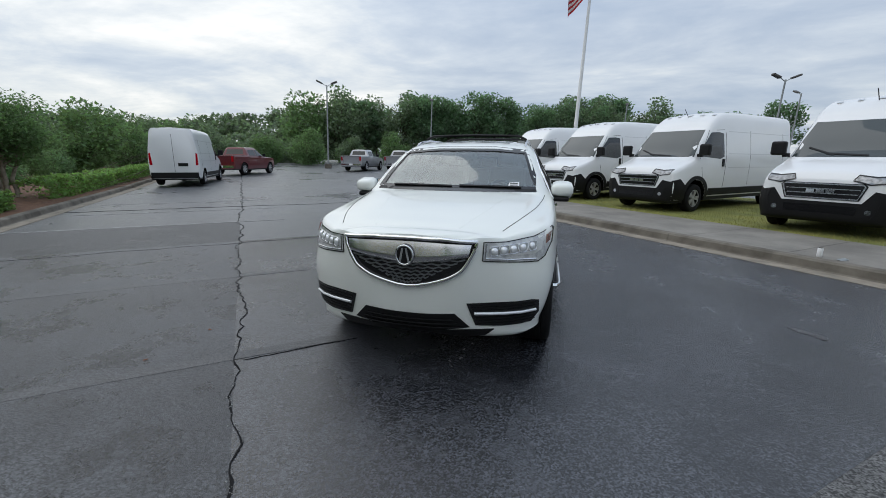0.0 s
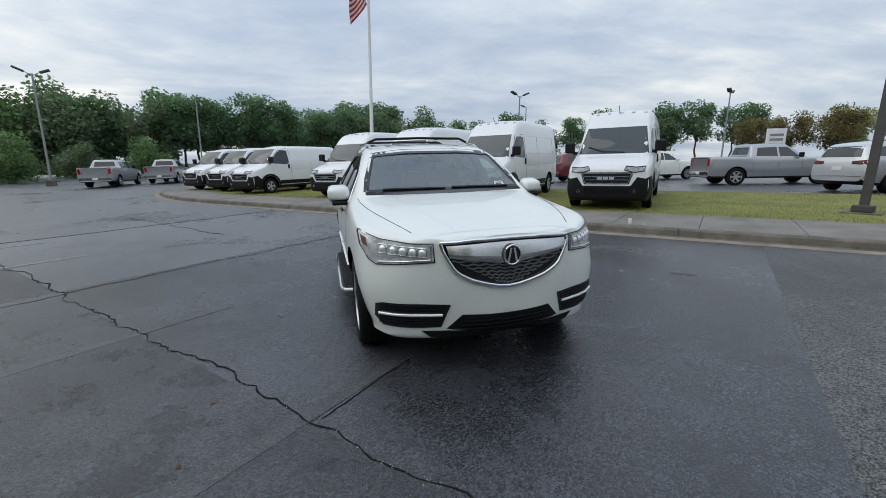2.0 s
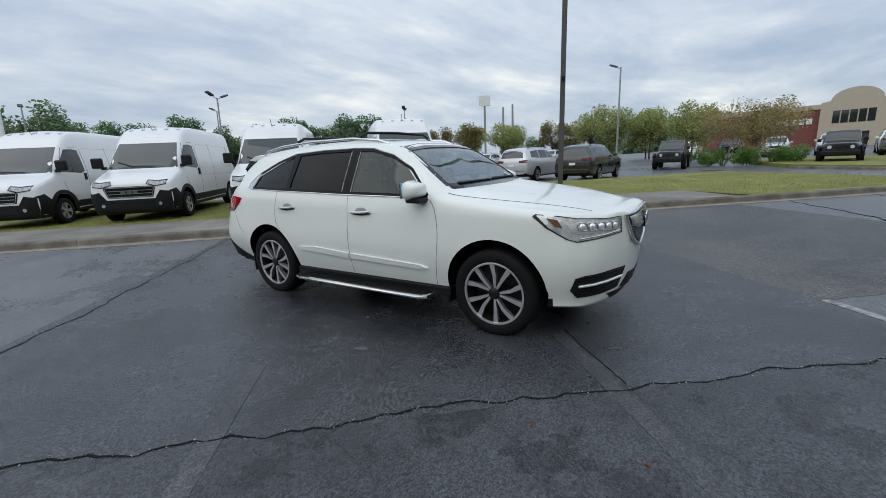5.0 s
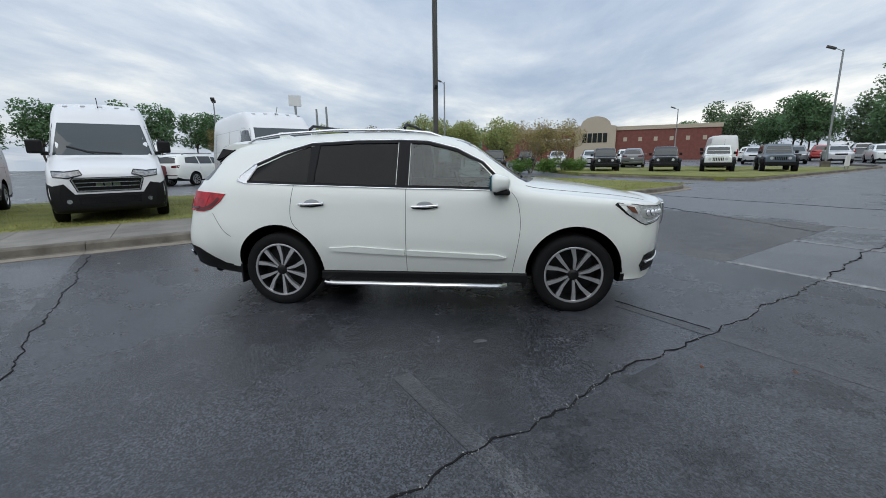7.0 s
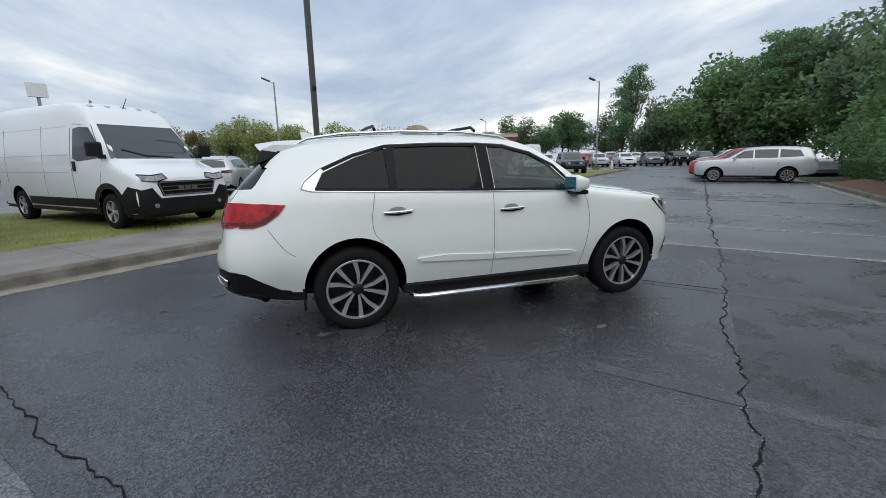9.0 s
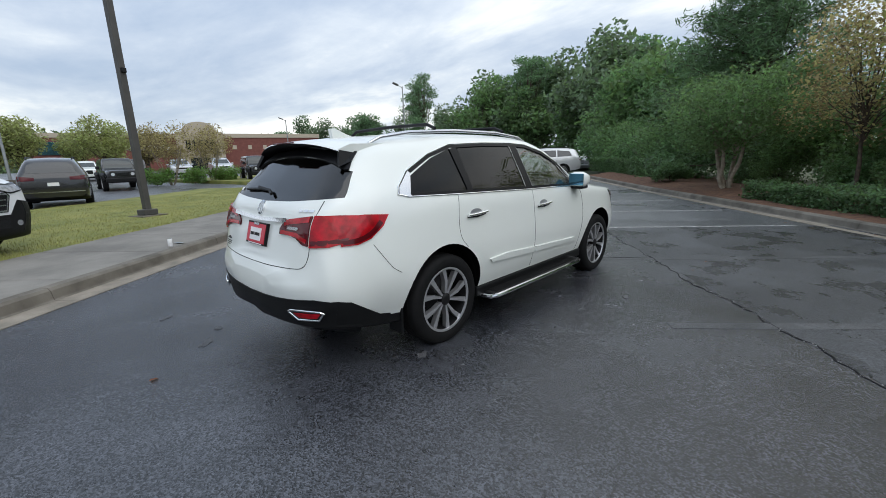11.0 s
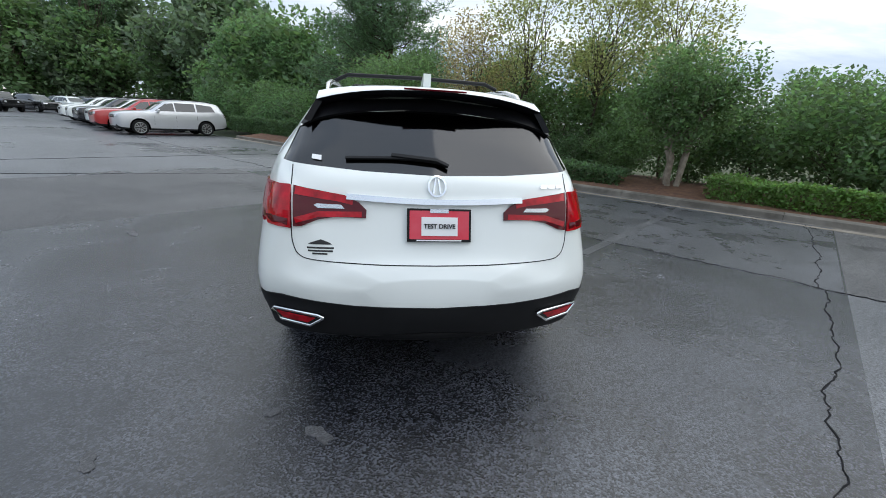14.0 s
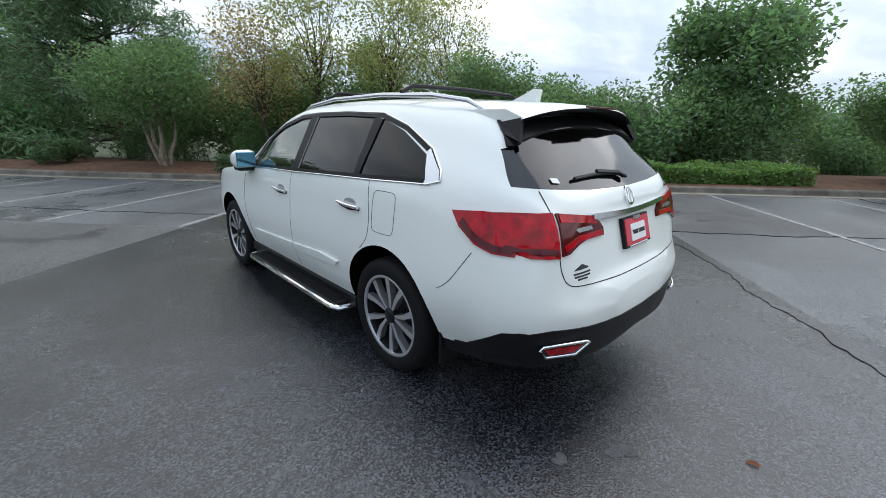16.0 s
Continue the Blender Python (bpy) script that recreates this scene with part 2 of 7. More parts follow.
M_PLASTIC = mat("black_plastic", (0.008, 0.0082, 0.009), 0.5, spec=0.25, var=0.2, vscale=20, bump=0.1, bscale=300)
M_TRIM = mat("gloss_black", (0.008, 0.008, 0.009), 0.15)
M_TYRE = mat("tyre_rubber", (0.009, 0.009, 0.0095), 0.75, spec=0.2, var=0.25, vscale=15, bump=0.2, bscale=120)
M_RIM = mat("machined_alloy", (0.60, 0.60, 0.62), 0.28, metal=0.75, var=0.06, vscale=8)
M_RIMD = mat("dark_alloy", (0.014, 0.014, 0.015), 0.4, metal=0.3, spec=0.3)
M_CHROME = mat("chrome", (0.80, 0.81, 0.82), 0.10, metal=1.0)
M_SATIN = mat("satin_chrome", (0.62, 0.63, 0.65), 0.26, metal=1.0)
M_BLUEM = mat("blue_mirror", (0.16, 0.40, 0.55), 0.06, metal=0.9)
M_GAP = mat("panel_gap", (0.012, 0.012, 0.013), 0.8)
M_WELL = mat("wheel_well", (0.004, 0.004, 0.004), 0.95, spec=0.02)
M_CABIN = mat("cabin_lining", (0.09, 0.085, 0.08), 0.85, var=0.2)
M_SEAT = mat("seat_leather", (0.20, 0.18, 0.15), 0.5, var=0.1, bump=0.2, bscale=120)
M_GLASS = glass("clear_glass", (0.82, 0.88, 0.85), 0.0, 0.15)
M_SIDEG = glass("front_side_glass", (0.70, 0.76, 0.74), 0.0, 0.055)
M_FINB = mat("satin_black", (0.006, 0.006, 0.007), 0.4, spec=0.15)
M_TINT = glass("privacy_glass", (0.12, 0.124, 0.128), 0.0, 0.022)
M_REARG = glass("rear_privacy_glass", (0.07, 0.07, 0.075), 0.06, 0.075)
M_DGLASS = mat("dark_window_glass", (0.020, 0.024, 0.026), 0.03, spec=0.8)
M_WSGLASS = mat("windscreen_glass", (0.04, 0.05, 0.05), 0.03, spec=0.6)
M_TAIL = mat("red_lens", (0.55, 0.003, 0.014), 0.12, coat=0.4, color2=(0.24, 0.002, 0.006), vscale=16, spec=0.2)
M_TAILD = mat("dark_red_lens", (0.085, 0.002, 0.006), 0.10, coat=0.4, spec=0.2)
M_LENS = mat("headlamp_lens", (0.70, 0.72, 0.73), 0.12, metal=0.25, coat=0.8, color2=(0.42, 0.43, 0.45), vscale=30)
M_VLENS = mat("van_lamp_lens", (0.34, 0.35, 0.37), 0.12, metal=0.4, coat=0.6, color2=(0.10, 0.105, 0.11), vscale=14)
M_LED = mat("led_projector", (0.85, 0.87, 0.9), 0.1, metal=0.4)
M_AMBER = mat("amber_reflector", (0.16, 0.06, 0.04), 0.2, coat=1)
M_PAPER = mat("white_paper", (0.78, 0.78, 0.78), 0.6)
M_INK = mat("black_ink", (0.02, 0.02, 0.02), 0.6)
M_PLATE = mat("red_plate", (0.60, 0.012, 0.035), 0.35, color2=(0.62, 0.07, 0.10), vscale=5)
M_POLE = mat("weathered_bronze_pole", (0.085, 0.08, 0.075), 0.6, metal=0.2, var=0.25, vscale=3)
M_GPOLE = mat("galvanised_pole", (0.33, 0.35, 0.35), 0.5, metal=0.5, var=0.2, vscale=3)
M_WPOLE = mat("white_flagpole", (0.66, 0.67, 0.67), 0.4, var=0.05)
M_FLAGR = mat("flag_red_cloth", (0.42, 0.02, 0.03), 0.8)
M_FLAGW = mat("flag_white_cloth", (0.62, 0.62, 0.62), 0.8)
M_FLAGB = mat("flag_blue_cloth", (0.03, 0.04, 0.14), 0.8)
M_BRICK = mat("red_brick_wall", (0.23, 0.085, 0.065), 0.9, color2=(0.17, 0.06, 0.05), vscale=2)
M_STUCCO = mat("cream_stucco", (0.50, 0.43, 0.33), 0.9, var=0.08)
M_BARK = mat("bark", (0.13, 0.095, 0.07), 0.95, color2=(0.05, 0.04, 0.03), vscale=9, bump=1, bscale=40)
M_PALEBARK = mat("pale_mottled_bark", (0.38, 0.33, 0.26), 0.9, color2=(0.20, 0.16, 0.12), vscale=7, bump=0.6, bscale=40)


def leafmat(name, c, amount=0.45):
    """Leaf: half reflecting, half letting light through, each leaf a little different."""
    m = mat(name, c, 0.55, island=amount, spec=0.35)
    nt = m.node_tree
    b = nt.nodes["Principled BSDF"]
    src = b.inputs["Base Color"].links[0].from_socket
    tr = nt.nodes.new("ShaderNodeBsdfTranslucent")
    gain = nt.nodes.new("ShaderNodeMixRGB")
    gain.blend_type, gain.inputs[0].default_value = "MULTIPLY", 1.0
    gain.inputs[2].default_value = (1.6, 1.75, 1.2, 1)
    nt.links.new(src, gain.inputs[1])
    nt.links.new(gain.outputs[0], tr.inputs[0])
    mx = nt.nodes.new("ShaderNodeMixShader")
    mx.inputs[0].default_value = 0.5
    nt.links.new(b.outputs[0], mx.inputs[1])
    nt.links.new(tr.outputs[0], mx.inputs[2])
    nt.links.new(mx.outputs[0], nt.nodes["Material Output"].inputs[0])
    return m


L_BROAD = leafmat("holly_leaf", (0.122, 0.192, 0.090))
L_HEDGE = leafmat("hedge_leaf", (0.147, 0.243, 0.077))
L_DHEDGE = leafmat("dark_hedge_leaf", (0.102, 0.166, 0.084))
L_PINE = leafmat("pine_needle", (0.115, 0.186, 0.109))
L_FAR = leafmat("far_leaf", (0.128, 0.173, 0.113))
L_KUDZU = leafmat("vine_leaf", (0.125, 0.205, 0.105))
L_OLIVE = leafmat("olive_leaf", (0.275, 0.288, 0.134))
L_AUTUMN = leafmat("autumn_leaf", (0.165, 0.135, 0.065))
L_RUST = leafmat("rusty_leaf", (0.294, 0.237, 0.134))
L_DRY = leafmat("dry_leaf", (0.30, 0.13, 0.05), 0.3)


# ---- mesh helpers ----
def mesh(name, verts, faces, mats, idx=None, smooth=False):
    me = bpy.data.meshes.new(name)
    me.from_pydata([tuple(v) for v in verts], [], [tuple(f) for f in faces])
    for m in mats if isinstance(mats, (list, tuple)) else [mats]:
        me.materials.append(m)
    if idx is not None:
        me.polygons.foreach_set("material_index", idx)
    if smooth:
        me.polygons.foreach_set("use_smooth", [True] * len(me.polygons))
    me.update()
    return me


def part(name, data, material, parent, label=""):
    """One mesh object under a thing or part. data: a bmesh or a mesh."""
    if isinstance(data, bmesh.types.BMesh):
        me = bpy.data.meshes.new(name)
        data.to_mesh(me)
        data.free()
        data = me
    if material and not data.materials:
        data.materials.append(material)
    ob = new(name, data)
    ob.parent = parent
    if label:
        ob["label"] = label
    return ob


def thing(name, m, label, category, group="", kind="", data=None):
    ob = new(name, data)
    ob.matrix_world = m
    return tagged(ob, label, category, group, kind)


def shade(me, angle=40):
    """Smooth shading with sharp edges above the angle."""
    bm = bmesh.new()
    bm.from_mesh(me)
    for f in bm.faces:
        f.smooth = True
    for e in bm.edges:
        e.smooth = len(e.link_faces) == 2 and e.calc_face_angle(0) < radians(angle)
    bm.to_mesh(me)
    bm.free()
    return me


def box(bm, x0, x1, y0, y1, z0, z1, bevel=0.0, m=None):
    r = bmesh.ops.create_cube(bm, size=1, matrix=Matrix.Translation(((x0 + x1) / 2, (y0 + y1) / 2, (z0 + z1) / 2)) @ Matrix.Diagonal((x1 - x0, y1 - y0, z1 - z0, 1)))
    vs = r["verts"]
    if bevel:
        es = {e for v in vs for e in v.link_edges}
        out = bmesh.ops.bevel(bm, geom=list(es), offset=bevel, segments=2, affect="EDGES", profile=0.5)
        vs = list({v for f in out["faces"] for v in f.verts} | {v for v in vs if v.is_valid})
    if m is not None:
        bmesh.ops.transform(bm, matrix=m, verts=[v for v in vs if v.is_valid])
    return vs


def boxmesh(x0, x1, y0, y1, z0, z1, bevel=0.0):
    bm = bmesh.new()
    box(bm, x0, x1, y0, y1, z0, z1, bevel)
    for f in bm.faces:
        f.smooth = False
    return bm


def tube(points, radii, sides=10, cap=True):
    """Verts and faces of a tapered tube along points."""
    vs, fs = [], []
    pts = [Vector(p) for p in points]
    if not hasattr(radii, "__len__"):
        radii = [radii] * len(pts)
    for i, p in enumerate(pts):
        t = (pts[min(i + 1, len(pts) - 1)] - pts[max(i - 1, 0)]).normalized()
        a = t.cross(Vector((0, 0, 1)) if abs(t.z) < 0.9 else Vector((1, 0, 0))).normalized()
        b = t.cross(a)
        for k in range(sides):
            an = 2 * math.pi * k / sides
            vs.append(p + radii[i] * (math.cos(an) * a + math.sin(an) * b))
    for i in range(len(pts) - 1):
        for k in range(sides):
            k2 = (k + 1) % sides
            fs.append((i * sides + k, i * sides + k2, (i + 1) * sides + k2, (i + 1) * sides + k))
    if cap:
        fs.append(tuple(range(sides))[::-1])
        fs.append(tuple(range((len(pts) - 1) * sides, len(pts) * sides)))
    return vs, fs


def join(*pieces):
    vs, fs = [], []
    for v, f in pieces:
        o = len(vs)
        vs += list(v)
        fs += [tuple(i + o for i in q) for q in f]
    return vs, fs


def lathe(profile, sides=40):
    """Verts and faces of a profile of (along, radius) turned about the x axis."""
    vs, fs = [], []
    n = len(profile)
    for k in range(sides):
        a = 2 * math.pi * k / sides
        for x, r in profile:
            vs.append((x, r * math.cos(a), r * math.sin(a)))
    for k in range(sides):
        k2 = (k + 1) % sides
        for i in range(n - 1):
            fs.append((k * n + i, k * n + i + 1, k2 * n + i + 1, k2 * n + i))
    return vs, fs


def catmull(rows, sub):
    """Smooth rows of numbers, each segment cut in sub."""
    a = np.array(rows, float)
    out = []
    for i in range(len(a) - 1):
        p0, p1, p2, p3 = a[max(i - 1, 0)], a[i], a[i + 1], a[min(i + 2, len(a) - 1)]
        for k in range(sub):
            t = k / sub
            m1, m2 = (p2 - p0) / 2, (p3 - p1) / 2
            out.append((2 * t**3 - 3 * t**2 + 1) * p1 + (t**3 - 2 * t**2 + t) * m1 + (-2 * t**3 + 3 * t**2) * p2 + (t**3 - t**2) * m2)
    out.append(a[-1])
    return np.array(out)


# ---- vehicle bodies ----
def section(y, zb, x2, x3, z3, x5, z5, x7, z7, z9):
    mx, mz = x3 * 0.45 + x5 * 0.55 + 0.012, z3 + (z5 - z3) * 0.6
    return [(0, zb), (x2 - 0.10, zb), (x2, zb + 0.09), (x3, z3), (mx, mz), (x5, z5), ((x5 + x7) / 2 + 0.015, (z5 + z7) / 2),
            (x7, z7), (x7 * 0.68, z7 * 0.3 + z9 * 0.7), (0, z9)]


def loft(table, sub=3, ssub=3, low=None, lowmat=1, span=(-9, 9)):
    """A closed body from stations: verts, faces and the material index of each face (the rows below the sill take 1)."""
    rows = catmull(table, sub)
    rings = []
    for r in rows:
        half = catmull(section(*r), ssub)
        half[0, 0] = half[-1, 0] = 0
        ring = [(x, r[0], z) for x, z in half] + [(-x, r[0], z) for x, z in half[-2:0:-1]]
        rings.append(ring)
    n = len(rings[0])
    h = n // 2
    vs = [v for ring in rings for v in ring]
    fs, idx = [], []
    for i in range(len(rings) - 1):
        for k in range(n):
            fs.append((i * n + k, i * n + (k + 1) % n, (i + 1) * n + (k + 1) % n, (i + 1) * n + k))
            kk = k if k < h else n - 1 - k
            idx.append(lowmat if kk < ssub * 2 and low is not None and span[0] < rows[i][0] < span[1] else 0)
    fs.append(tuple(range(n))[::-1])
    fs.append(tuple(range((len(rings) - 1) * n, len(rings) * n)))
    idx += [0, 0]
    return vs, fs, idx


def fixed(me):
    bm = bmesh.new()
    bm.from_mesh(me)
    bmesh.ops.recalc_face_normals(bm, faces=bm.faces)
    bm.to_mesh(me)
    bm.free()
    return me


def cut(me, *cutters):
    """The mesh with solid cutters taken out of it."""
    ob = new("work", me)
    for vs, fs, m in cutters:
        cme = fixed(mesh("cutter", vs, fs, m))
        c = new("cutter", cme)
        md = ob.modifiers.new("b", "BOOLEAN")
        md.operation, md.solver, md.object = "DIFFERENCE", "EXACT", c
        try:
            md.material_mode = "TRANSFER"
        except (AttributeError, TypeError):
            pass
        dg = bpy.context.evaluated_depsgraph_get()
        out = bpy.data.meshes.new_from_object(ob.evaluated_get(dg), depsgraph=dg)
        ob.modifiers.clear()
        ob.data = out
        bpy.data.objects.remove(c)
    out = ob.data
    bpy.data.objects.remove(ob)
    return out


def prism(poly, axis, a, b):
    """A closed prism of a polygon drawn across the axis, from a to b along it."""
    def put(p, q):
        return (q, p[0], p[1]) if axis == "x" else (p[0], q, p[1]) if axis == "y" else (p[0], p[1], q)
    n = len(poly)
    vs = [put(p, a) for p in poly] + [put(p, b) for p in poly]
    fs = [tuple(range(n)), tuple(range(n, 2 * n))[::-1]] + [(i, (i + 1) % n, n + (i + 1) % n, n + i) for i in range(n)]
    return vs, fs


def arch(y, r, z=None, n=32):
    z = r if z is None else z
    return [(y + r * math.cos(a), z + r * math.sin(a)) for a in (2 * math.pi * k / n for k in range(n))]


DIRS = {"L": Vector((1, 0, 0)), "R": Vector((-1, 0, 0)), "F": Vector((0, 1, 0)), "B": Vector((0, -1, 0)), "T": Vector((0, 0, -1))}


class Skin:
    """A body's surface onto which flat outlines are laid. Sides: L from -x, R from +x (outlines in y, z), F and B in x, z, T in x, y."""
    def __init__(self, me):
        bm = bmesh.new()
        bm.from_mesh(me)
        bmesh.ops.triangulate(bm, faces=bm.faces)
        self.tree = BVHTree.FromBMesh(bm)
        bm.free()

    def at(self, side, u, v):
        d = DIRS[side]
        o = Vector((-d.x * 6, u, v)) if side in "LR" else Vector((u, -d.y * 9, v)) if side in "FB" else Vector((u, v, 9))
        p, n, _, _ = self.tree.ray_cast(o, d)
        if p is None:
            p, n, _, _ = self.tree.find_nearest(o + d * 5)
        if n.dot(d) > 0:
            n = -n
        return p, n

    def patch(self, side, poly, off=0.004, thick=0.012, step=0.05, mat_=None, smooth=True):
        poly = [Vector(p).to_2d() if len(p) == 2 else Vector(p[:2]) for p in poly]
        dense = []
        for i, p in enumerate(poly):
            q = poly[(i + 1) % len(poly)]
            k = max(1, int((q - p).length / step))
            dense += [p.lerp(q, j / k) for j in range(k)]
        n = len(dense)
        lo = [min(p[i] for p in dense) for i in (0, 1)]
        hi = [max(p[i] for p in dense) for i in (0, 1)]
        inner = []
        u = lo[0] + step * 0.5
        while u < hi[0]:
            v = lo[1] + step * 0.5
            while v < hi[1]:
                inner.append(Vector((u, v)))
                v += step
            u += step
        inside = []
        for p in inner:
            c, far = False, True
            for i in range(n):
                a, b = dense[i], dense[(i + 1) % n]
                if (a - p).length < step * 0.4:
                    far = False
                    break
                if (a.y > p.y) != (b.y > p.y) and p.x < (b.x - a.x) * (p.y - a.y) / (b.y - a.y) + a.x:
                    c = not c
            if c and far:
                inside.append(p)
        vs2, _, fs, *_ = delaunay_2d_cdt(dense + inside, [(i, (i + 1) % n) for i in range(n)], [], 1, 1e-5)
        def within(p):
            c = False
            for i in range(n):
                a, b = dense[i], dense[(i + 1) % n]
                if (a.y > p.y) != (b.y > p.y) and p.x < (b.x - a.x) * (p.y - a.y) / (b.y - a.y) + a.x:
                    c = not c
            return c

        fs = [f for f in fs if within((vs2[f[0]] + vs2[f[1]] + vs2[f[2]]) / 3)]
        hits = [self.at(side, p.x, p.y) for p in vs2]
        d = DIRS[side]
        top = [p + nn * off for p, nn in hits]
        low = [p + nn * (off - thick) for p, nn in hits]
        m = len(top)
        faces = []
        for f in fs:
            a, b, c = (top[i] for i in f[:3])
            f = tuple(f) if (b - a).cross(c - a).dot(d) < 0 else tuple(f)[::-1]
            faces.append(f)
        count = {}
        for f in faces:
            for i in range(len(f)):
                count[(f[i], f[(i + 1) % len(f)])] = 1
        rim = [(a, b) for a, b in count if (b, a) not in count]
        faces += [tuple(i + m for i in f[::-1]) for f in faces]
        faces += [(b, a, a + m, b + m) for a, b in rim]
        me = mesh("patch", top + low, faces, mat_ or M_GAP)
        return shade(me, 35) if smooth else me


def ribbon(path, width):
    """An outline of the given width along an open path of 2D points."""
    p = [Vector(q) for q in path]
    l, r = [], []
    for i, q in enumerate(p):
        t = (p[min(i + 1, len(p) - 1)] - p[max(i - 1, 0)]).normalized()
        nn = Vector((-t.y, t.x)) * width / 2
        l.append(q + nn)
        r.append(q - nn)
    return l + r[::-1]


def curve2(points, sub=6):
    return [tuple(p) for p in catmull(points, sub)]


def flip(poly):
    return [(-p[0], p[1]) for p in poly]


# ---- wheels ----
def wheel_meshes(r, rim_r, width, spokes, pair, hub_paint):
    w = width
    tyre = lathe([(w * 0.30, rim_r * 0.96), (w * 0.46, rim_r * 1.02), (w * 0.50, rim_r * 1.10), (w * 0.50, r * 0.90), (w * 0.44, r * 0.965), (w * 0.36, r * 0.992),
                  (w * 0.22, r), (w * 0.20, r * 0.985), (w * 0.18, r), (w * 0.02, r), (0, r * 0.985), (-w * 0.02, r), (-w * 0.18, r), (-w * 0.20, r * 0.985), (-w * 0.22, r),
                  (-w * 0.40, r * 0.985), (-w * 0.50, r * 0.90), (-w * 0.50, rim_r)], 56)
    barrel = lathe([(w * 0.43, rim_r * 1.02), (w * 0.45, rim_r * 1.0), (w * 0.44, rim_r * 0.955), (w * 0.38, rim_r * 0.93), (-w * 0.1, rim_r * 0.88), (-w * 0.1, 0.01)], 48)
    face_x = w * 0.43
    vs, fs = [], []
    for k in range(spokes):
        for off in pair:
            a0 = 2 * math.pi * k / spokes + off[0]
            a1 = 2 * math.pi * k / spokes + off[1]
            r0, r1 = rim_r * 0.16, rim_r * 0.965
            w0, w1 = off[2], off[3]
            o = len(vs)
            for rr, aa, ww, xx in ((r0, a0, w0, face_x - 0.012), ((r0 + r1) / 2, (a0 + a1) / 2, (w0 + w1) / 2, face_x - 0.004), (r1, a1, w1, face_x - 0.006)):
                c, s = math.cos(aa), math.sin(aa)
                for dx, dt in ((0, -ww), (0, ww), (-0.045, ww * 0.7), (-0.045, -ww * 0.7)):
                    vs.append((xx + dx, rr * c - dt * s, rr * s + dt * c))
            for j in range(2):
                for q in range(4):
                    q2 = (q + 1) % 4
                    fs.append((o + j * 4 + q, o + j * 4 + q2, o + j * 4 + 4 + q2, o + j * 4 + 4 + q))
    lip = lathe([(w * 0.452, rim_r * 1.03), (w * 0.462, rim_r * 1.0), (w * 0.455, rim_r * 0.955), (w * 0.40, rim_r * 0.94)], 48)
    vs, fs = join((vs, fs), lip)
    hub = lathe([(face_x - 0.05, rim_r * 0.20), (face_x - 0.008, rim_r * 0.19), (face_x, rim_r * 0.14), (face_x + 0.004, rim_r * 0.10), (face_x + 0.004, 0.001)], 24)
    return (shade(mesh("tyre", *tyre, M_TYRE)), shade(mesh("rim_barrel", *barrel, M_RIMD)), mesh("spokes", vs, fs, M_RIM), shade(mesh("hub", *hub, hub_paint)))


WHEEL_SUV = wheel_meshes(0.360, 0.255, 0.245, 5, ((-0.20, -0.26, 0.008, 0.021), (0.14, 0.37, 0.008, 0.021)), M_RIMD)
WHEEL_VAN = wheel_meshes(0.355, 0.215, 0.225, 5, ((-0.12, -0.17, 0.022, 0.026), (0.12, 0.17, 0.022, 0.026)), M_RIM)
WHEEL_BIG = wheel_meshes(0.405, 0.26, 0.275, 6, ((0, 0, 0.04, 0.05),), M_RIM)


def add_wheel(parent, meshes, x, y, r, dark=False):
    """Tyre with rim, spokes and hub; the outer face turns away from the car's middle."""
    ty = part("wheel", meshes[0], None, parent, "black rubber tyre")
    ty.matrix_basis = pose(x, y, r) if x > 0 else pose(x, y, r, 0, 0, 180)
    part("rim", meshes[1], None, ty, "dark alloy rim")
    part("spokes", meshes[2], None, ty, "machined alloy spokes")
    part("hub", meshes[3], None, ty)
    return ty


# ---- ground ----
ROAD = Matrix.Rotation(math.atan2(-0.768, 0.64), 4, "Z")     # s runs along the drive, w across it
K_NEAR, K_FAR = 4.58, -6.95                                    # kerb faces
S_END = 16.5                                                   # where the island's kerb ends


def P(s, w, z=0.0, rz=0.0):
    """A pose on the lot by its place along and across the drive."""
    return ROAD @ pose(s, w, z, 0, 0, rz)


def G(s):
    """The lot rises a little towards its ends."""
    return 0.013 * min(60, max(0.0, -s - 17)) + 0.010 * min(60, max(0.0, s - 12))


def plate(name, poly, z0, z1, material, label, category):
    vs, fs = prism(poly, "z", z0, z1)
    ob = thing(name, ROAD.copy(), label, category, kind="structure", data=fixed(mesh(name, vs, fs, material)))
    return ob


gvs, gfs = [], []
NG = 24
ring = [0, 12, 30, 70, 160, 500, 1600]
for i, r in enumerate(ring):
    for k in range(NG):
        a = 2 * math.pi * k / NG
        x, y = r * math.cos(a), r * math.sin(a)
        gvs.append((x, y, -0.30 - (0.035 * x if r > 100 else 0) * min(1, r / 500)))
for i in range(len(ring) - 1):
    for k in range(NG):
        k2 = (k + 1) % NG
        gfs.append((i * NG + k, i * NG + k2, (i + 1) * NG + k2, (i + 1) * NG + k))
thing("ground", Matrix.Identity(4), "rough green ground reaching to the horizon", "ground", kind="structure", data=mesh("ground", gvs, gfs, M_EARTH))

